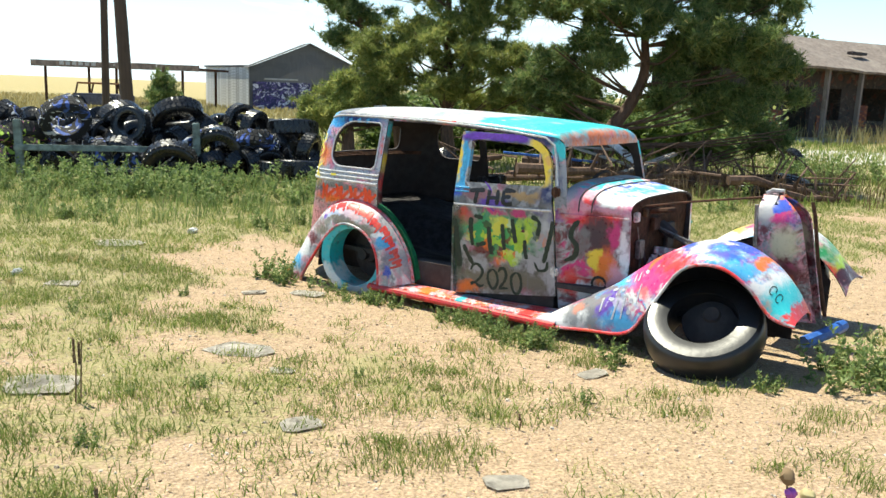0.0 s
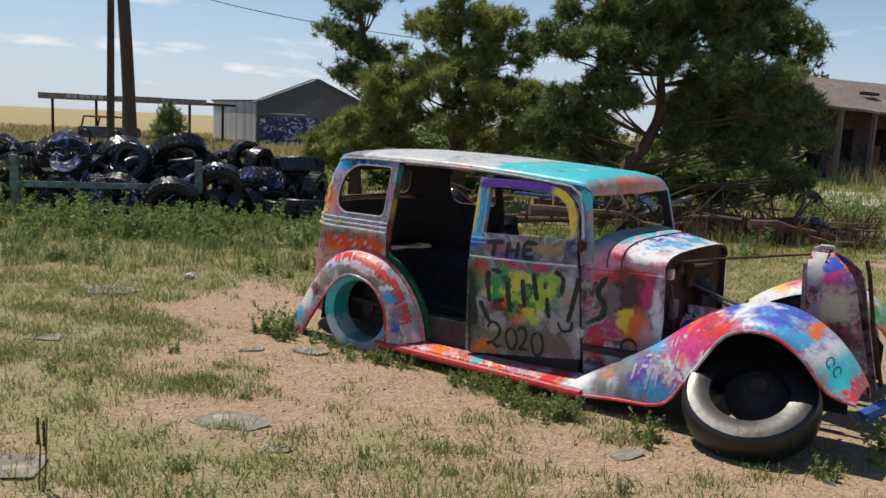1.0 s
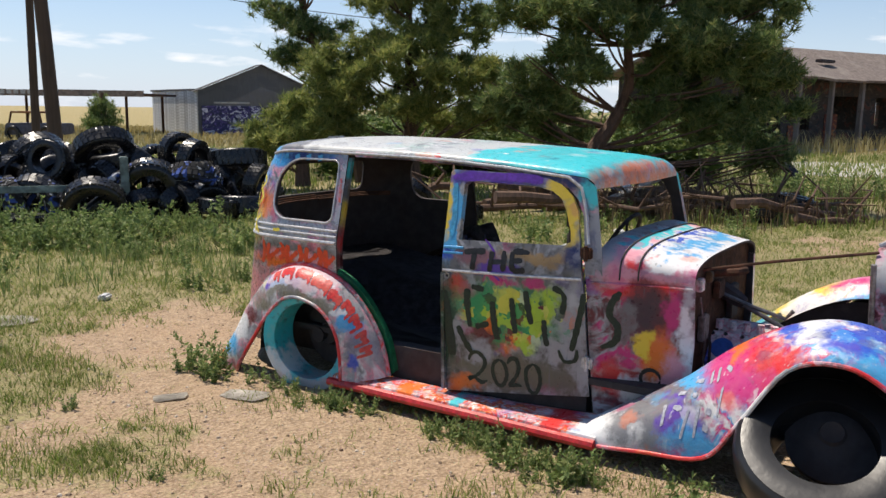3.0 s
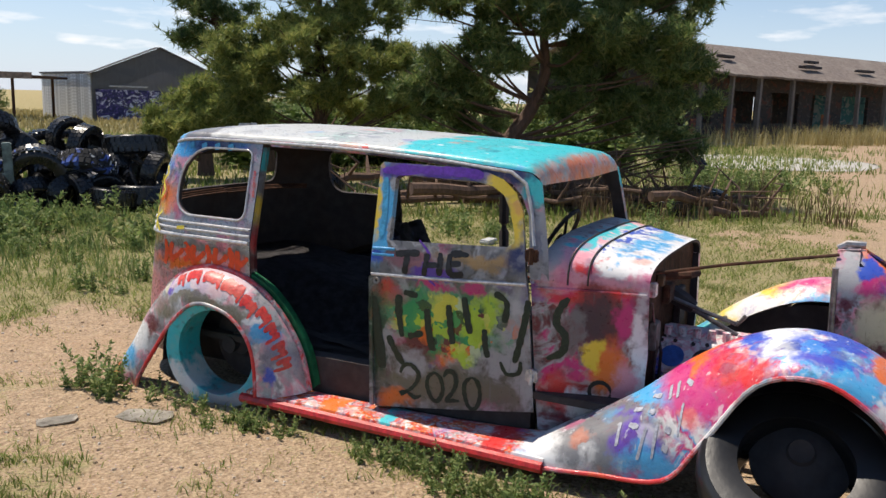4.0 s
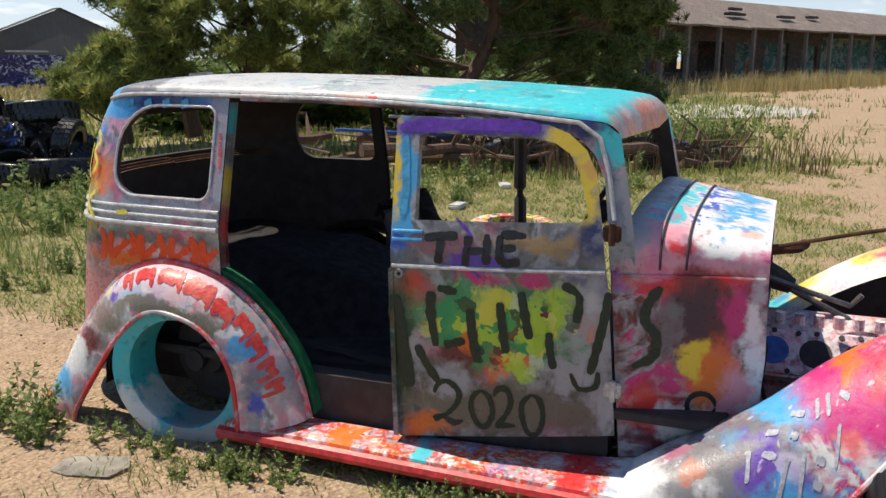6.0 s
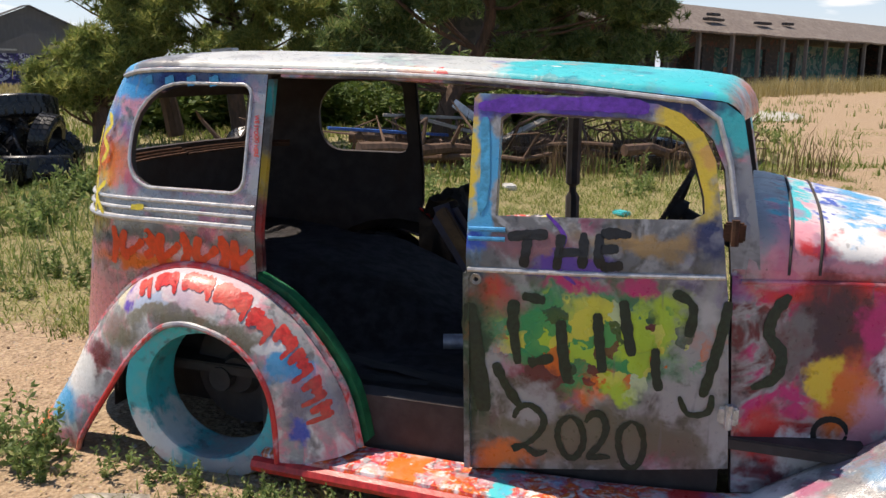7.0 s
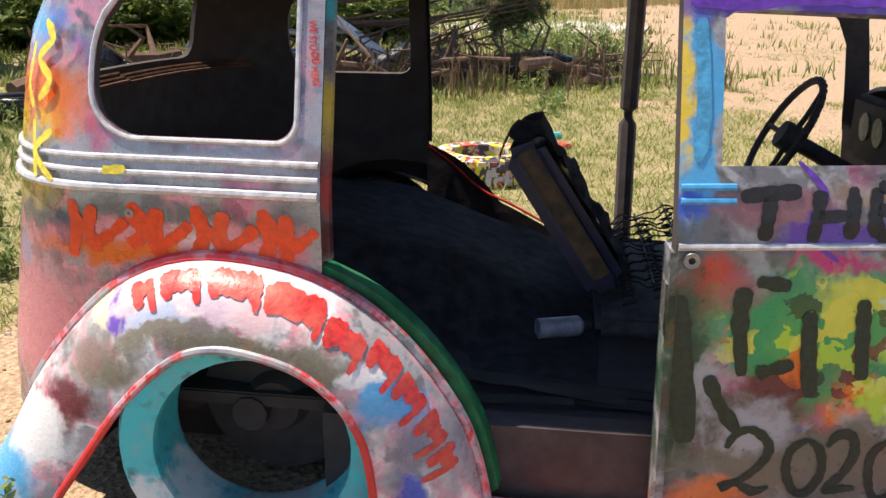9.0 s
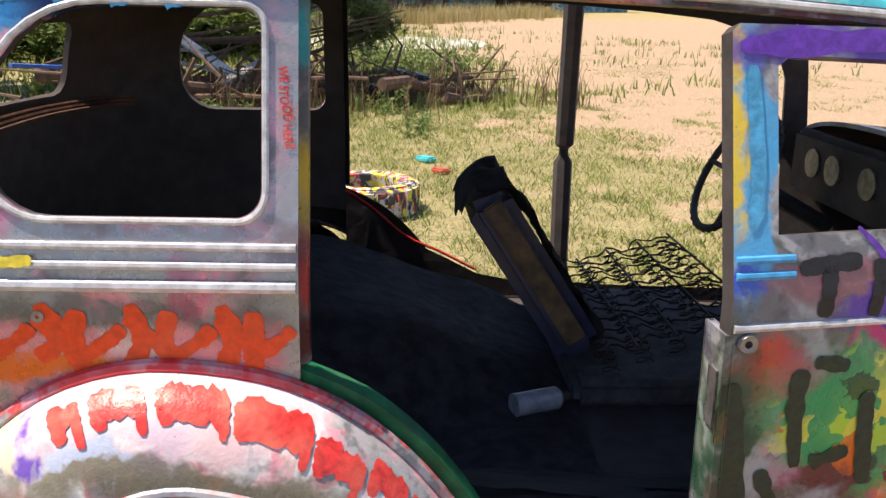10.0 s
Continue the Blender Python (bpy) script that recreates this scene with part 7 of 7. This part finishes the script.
def weed(kind, x, y, size, label, group):
    ob = new("weed", weed_kinds[kind])
    ob.matrix_world = pose(x, y, height(x, y) - 0.01, 0, 0, rg.uniform(0, 360)) @ Matrix.Diagonal((size, size, size, 1))
    tagged(ob, label, "weed", group)


def on_car(u, v):
    p = CAR @ Vector((u, v, 0))
    return p.x, p.y


for k in range(46):
    u = -0.55 + 2.55 * k / 45 + rg.uniform(-0.03, 0.03)
    v = -1.10 - abs(rg.gauss(0, 0.10)) - (0.10 if 1.0 < u < 1.9 else 0)
    if 0.05 < u < 0.25 or lumps(u * 3.1, 0.0, 1.0, 4.0) < -0.12:
        continue
    weed(3 if 0.28 < u < 0.5 and rg.random() < 0.6 else rg.choice((0, 1, 1)), *on_car(u, v), rg.uniform(0.45, 0.95) * (1.05 if 0.9 < u < 1.95 else 0.75), "leafy green weed growing beside the running board", "weeds along the car")
for u, v, s in ((-1.30, -1.15, 1.2), (-1.42, -1.05, 1.1), (-1.2, -1.22, 0.9), (-1.5, -1.2, 0.9), (-0.95, -1.1, 0.6), (-0.75, -1.1, 0.55), (-0.62, -1.12, 0.6), (3.2, -0.9, 1.2), (3.35, -0.6, 1.4), (3.1, -0.5, 1.1), (3.3, -0.3, 1.3), (3.45, -0.8, 1.0), (2.9, -1.2, 0.7), (3.5, -0.45, 1.2)):
    weed(rg.choice((0, 1, 2)), *on_car(u, v), s, "leafy green weed growing beside the fender", "weeds along the car")
for k in range(90):
    x, y = rg.uniform(-9, -2.2), rg.uniform(12.2, 14.6)
    weed(rg.choice((0, 1, 2, 2)), x, y, rg.uniform(1.0, 2.1), "tall leafy weed before the tyre heap", "weeds by the tyres")
for k in range(200):
    x, y = rg.uniform(-8.5, 0.4), 10.0 + 4.4 * rg.random()
    if lumps(x, y, 0.7, 13.0) > -0.08 and x < 0.2 - 0.5 * (12.5 - y):
        weed(rg.choice((0, 1, 2, 1)), x, y, rg.uniform(0.7, 1.35), "bright leafy weed in the rough grass", "weeds before the tyres")
for k in range(70):
    x, y = rg.uniform(0.8, 8.5), rg.uniform(13.0, 18.5)
    if x > 3.5 + 0.5 * (y - 12):
        continue
    weed(rg.choice((0, 1, 2)), x, y, rg.uniform(0.9, 1.7), "leafy weed in the rough grass", "weeds behind the car")
for k in range(16):
    x, y = 6.6 + 3.2 * rg.random(), 18.2 + 1.6 * rg.random()
    weed(2, x, y, rg.uniform(1.7, 2.8), "dark bushy weed beside the bare lot", "bushes by the lot")
for k in range(60):
    x, y = rg.uniform(-4.5, 3.5), rg.uniform(2.4, 8.8)
    u, v = car_frame(x, y)
    if lawn(x, y) > 0.25 and not (-1.8 < u < 3.2 and abs(v) < 1.2):
        weed(rg.choice((0, 1, 1, 3)), x, y, rg.uniform(0.3, 0.55), "low green weed in the patchy lawn", "weeds in the lawn")


def seed_spike(x, y, tall, n):
    bm = bmesh.new()
    for k in range(n):
        bx, by = 0.02 * k - 0.01, 0.015 * (k % 2)
        tube(bm, [(bx, by, 0), (bx + 0.01, by, tall * 0.6), (bx - 0.005 + 0.02 * k, by, tall * (1 - 0.06 * k))], [0.004, 0.004, 0.003], 5)
        for j in range(14):
            t = 0.62 + 0.36 * j / 14
            box(bm, (bx - 0.005, by - 0.005, tall * t * (1 - 0.06 * k)), (bx + 0.005, by + 0.005, tall * (t + 0.02) * (1 - 0.06 * k)), 0.0, pose(0, 0, 0, 0, 0, 0))
    ob = new("dock_stalk", bm_mesh("dock_stalk", bm, M_STALK))
    ob.matrix_world = pose(x, y, height(x, y) - 0.01)
    tagged(ob, "dry brown seed stalk standing in the grass", "weed", "seed stalks")


for row in ((-1.75, 4.5, 0.36, 2), (-1.72, 3.55, 0.34, 1), (0.55, 4.5, 0.1, 1), (-1.05, 3.2, 0.2, 1)):
    seed_spike(*row)


def thistle():
    t = thing("thistle", pose(1.56, 3.55, height(1.56, 3.55)), "thistle with a purple flower and dry seed heads", "flower")
    for (x, z, r, mat, name) in ((0.0, 0.16, 0.022, M_THISTLE, "flower"), (-0.02, 0.23, 0.028, M_STALK, "seed_head"), (0.07, 0.15, 0.028, M_STRAW, "seed_head")):
        bm = bmesh.new()
        tube(bm, [(x * 0.3, 0, 0), (x, 0, z)], 0.004, 5)
        bmesh.ops.create_icosphere(bm, subdivisions=2, radius=r, matrix=Matrix.Translation((x, 0, z)))
        for v in bm.verts:
            if (v.co - Vector((x, 0, z))).length > r * 0.9 and v.co.z > z - r * 1.01:
                v.co += (v.co - Vector((x, 0, z))) * rg.uniform(-0.1, 0.35)
        part(name, bm, mat, t)


M_THISTLE = plain("thistle_purple", (0.35, 0.08, 0.38), 0.7)
thistle()

# round green tufts in the dirt
tufts = []
for k in range(70):
    cx, cy, cr = rg.uniform(-3.2, 3.2), rg.uniform(2.6, 7.6), rg.uniform(0.06, 0.20)
    u, v = car_frame(cx, cy)
    if -1.7 < u < 3.1 and abs(v) < 1.15:
        continue
    for j in range(int(1500 * cr)):
        px, py = cx + rg.gauss(0, cr * 0.6) * 1.5, cy + rg.gauss(0, cr * 0.6)
        tufts.append((px, py, height(px, py) - 0.004))
blades("grass_tufts", tufts, (0.02, 0.07), 0.0032, 1.3, M_GRASS, "small round green tufts on the dirt", 9)
# straw lying on the bare dirt, and pebbles
lot_turf = scatter(1.5, 16, 8.5, 22.0, 26, lambda x, y: 0.75 * float(smooth01((lumps(x, y, 0.7, 21.0) + 0.25 * lumps(x, y, 2.4, 3.0) + 0.05) / 0.25)) * (1.0 if car_frame(x, y)[1] > 1.2 else 0.0), 9, 0.08)
blades("grass", lot_turf, (0.02, 0.07), 0.0045, 1.6, M_GRASS, "thin dry grass scattered over the bare lot", 10)
straw = scatter(-4.5, 4.8, 1.8, 9.0, 130, lambda x, y: 0.55 if not (-1.5 < car_frame(x, y)[0] < 2.9 and abs(car_frame(x, y)[1]) < 0.9) else 0.0, 3, 0.03)
blades("dry_grass", straw, (0.008, 0.03), 0.0035, 2.2, M_STRAW, "thin dry straw lying on the dirt", 8)


def pebbles():
    r = np.random.RandomState(41)
    n = 9000
    xy = np.stack([r.uniform(-4.5, 5.0, n), 1.8 + 8.0 * r.rand(n) ** 1.2], 1)
    tet = np.array([(1, 0, -0.4), (-0.5, 0.87, -0.4), (-0.5, -0.87, -0.4), (0.55, 0.45, 0.5), (-0.6, 0.1, 0.55), (0.2, -0.6, 0.5)])
    tri = np.array([(0, 1, 3), (1, 4, 3), (1, 2, 4), (2, 5, 4), (2, 0, 5), (0, 3, 5), (3, 4, 5)])
    size = 0.004 + 0.012 * r.rand(n) ** 3
    z = np.array([height(x, y) for x, y in xy])
    spin = r.uniform(0, 6.28, n)
    c, s = np.cos(spin), np.sin(spin)
    v = tet[None] * size[:, None, None] * r.uniform(0.7, 1.3, (n, 1, 3))
    out = np.stack([v[..., 0] * c[:, None] - v[..., 1] * s[:, None] + xy[:, :1], v[..., 0] * s[:, None] + v[..., 1] * c[:, None] + xy[:, 1:], v[..., 2] + z[:, None] + 0.001], -1)
    me = as_mesh("pebbles", out.reshape(-1, 3), (tri[None] + 6 * np.arange(n)[:, None, None]).reshape(-1, 3), M_PEBBLE)
    tagged(new("pebbles", me), "small tan and grey pebbles on the dirt", "gravel", kind="stuff")


M_PEBBLE = by_island("pebbles", [(0.0, (0.16, 0.11, 0.075)), (0.5, (0.36, 0.28, 0.20)), (1.0, (0.58, 0.52, 0.45))], 0.85)
pebbles()
brush_kinds = [weed_mesh("brush", rw, 26, 0.9, M_LEAF, 0.10), weed_mesh("brush", rw, 30, 1.0, M_PINE, 0.10)]
for k in range(64):
    x, y = rg.uniform(-2.8, 6.5), rg.uniform(22.5, 27.5)
    ob = new("bush", rg.choice(brush_kinds))
    sz = rg.uniform(1.2, 2.2)
    ob.matrix_world = pose(x, y, height(x, y) - 0.02, 0, 0, rg.uniform(0, 360)) @ Matrix.Diagonal((sz * 1.8, sz * 1.8, sz, 1))
    tagged(ob, "shaggy green bush behind the pines", "bush", "bushes behind the pines")
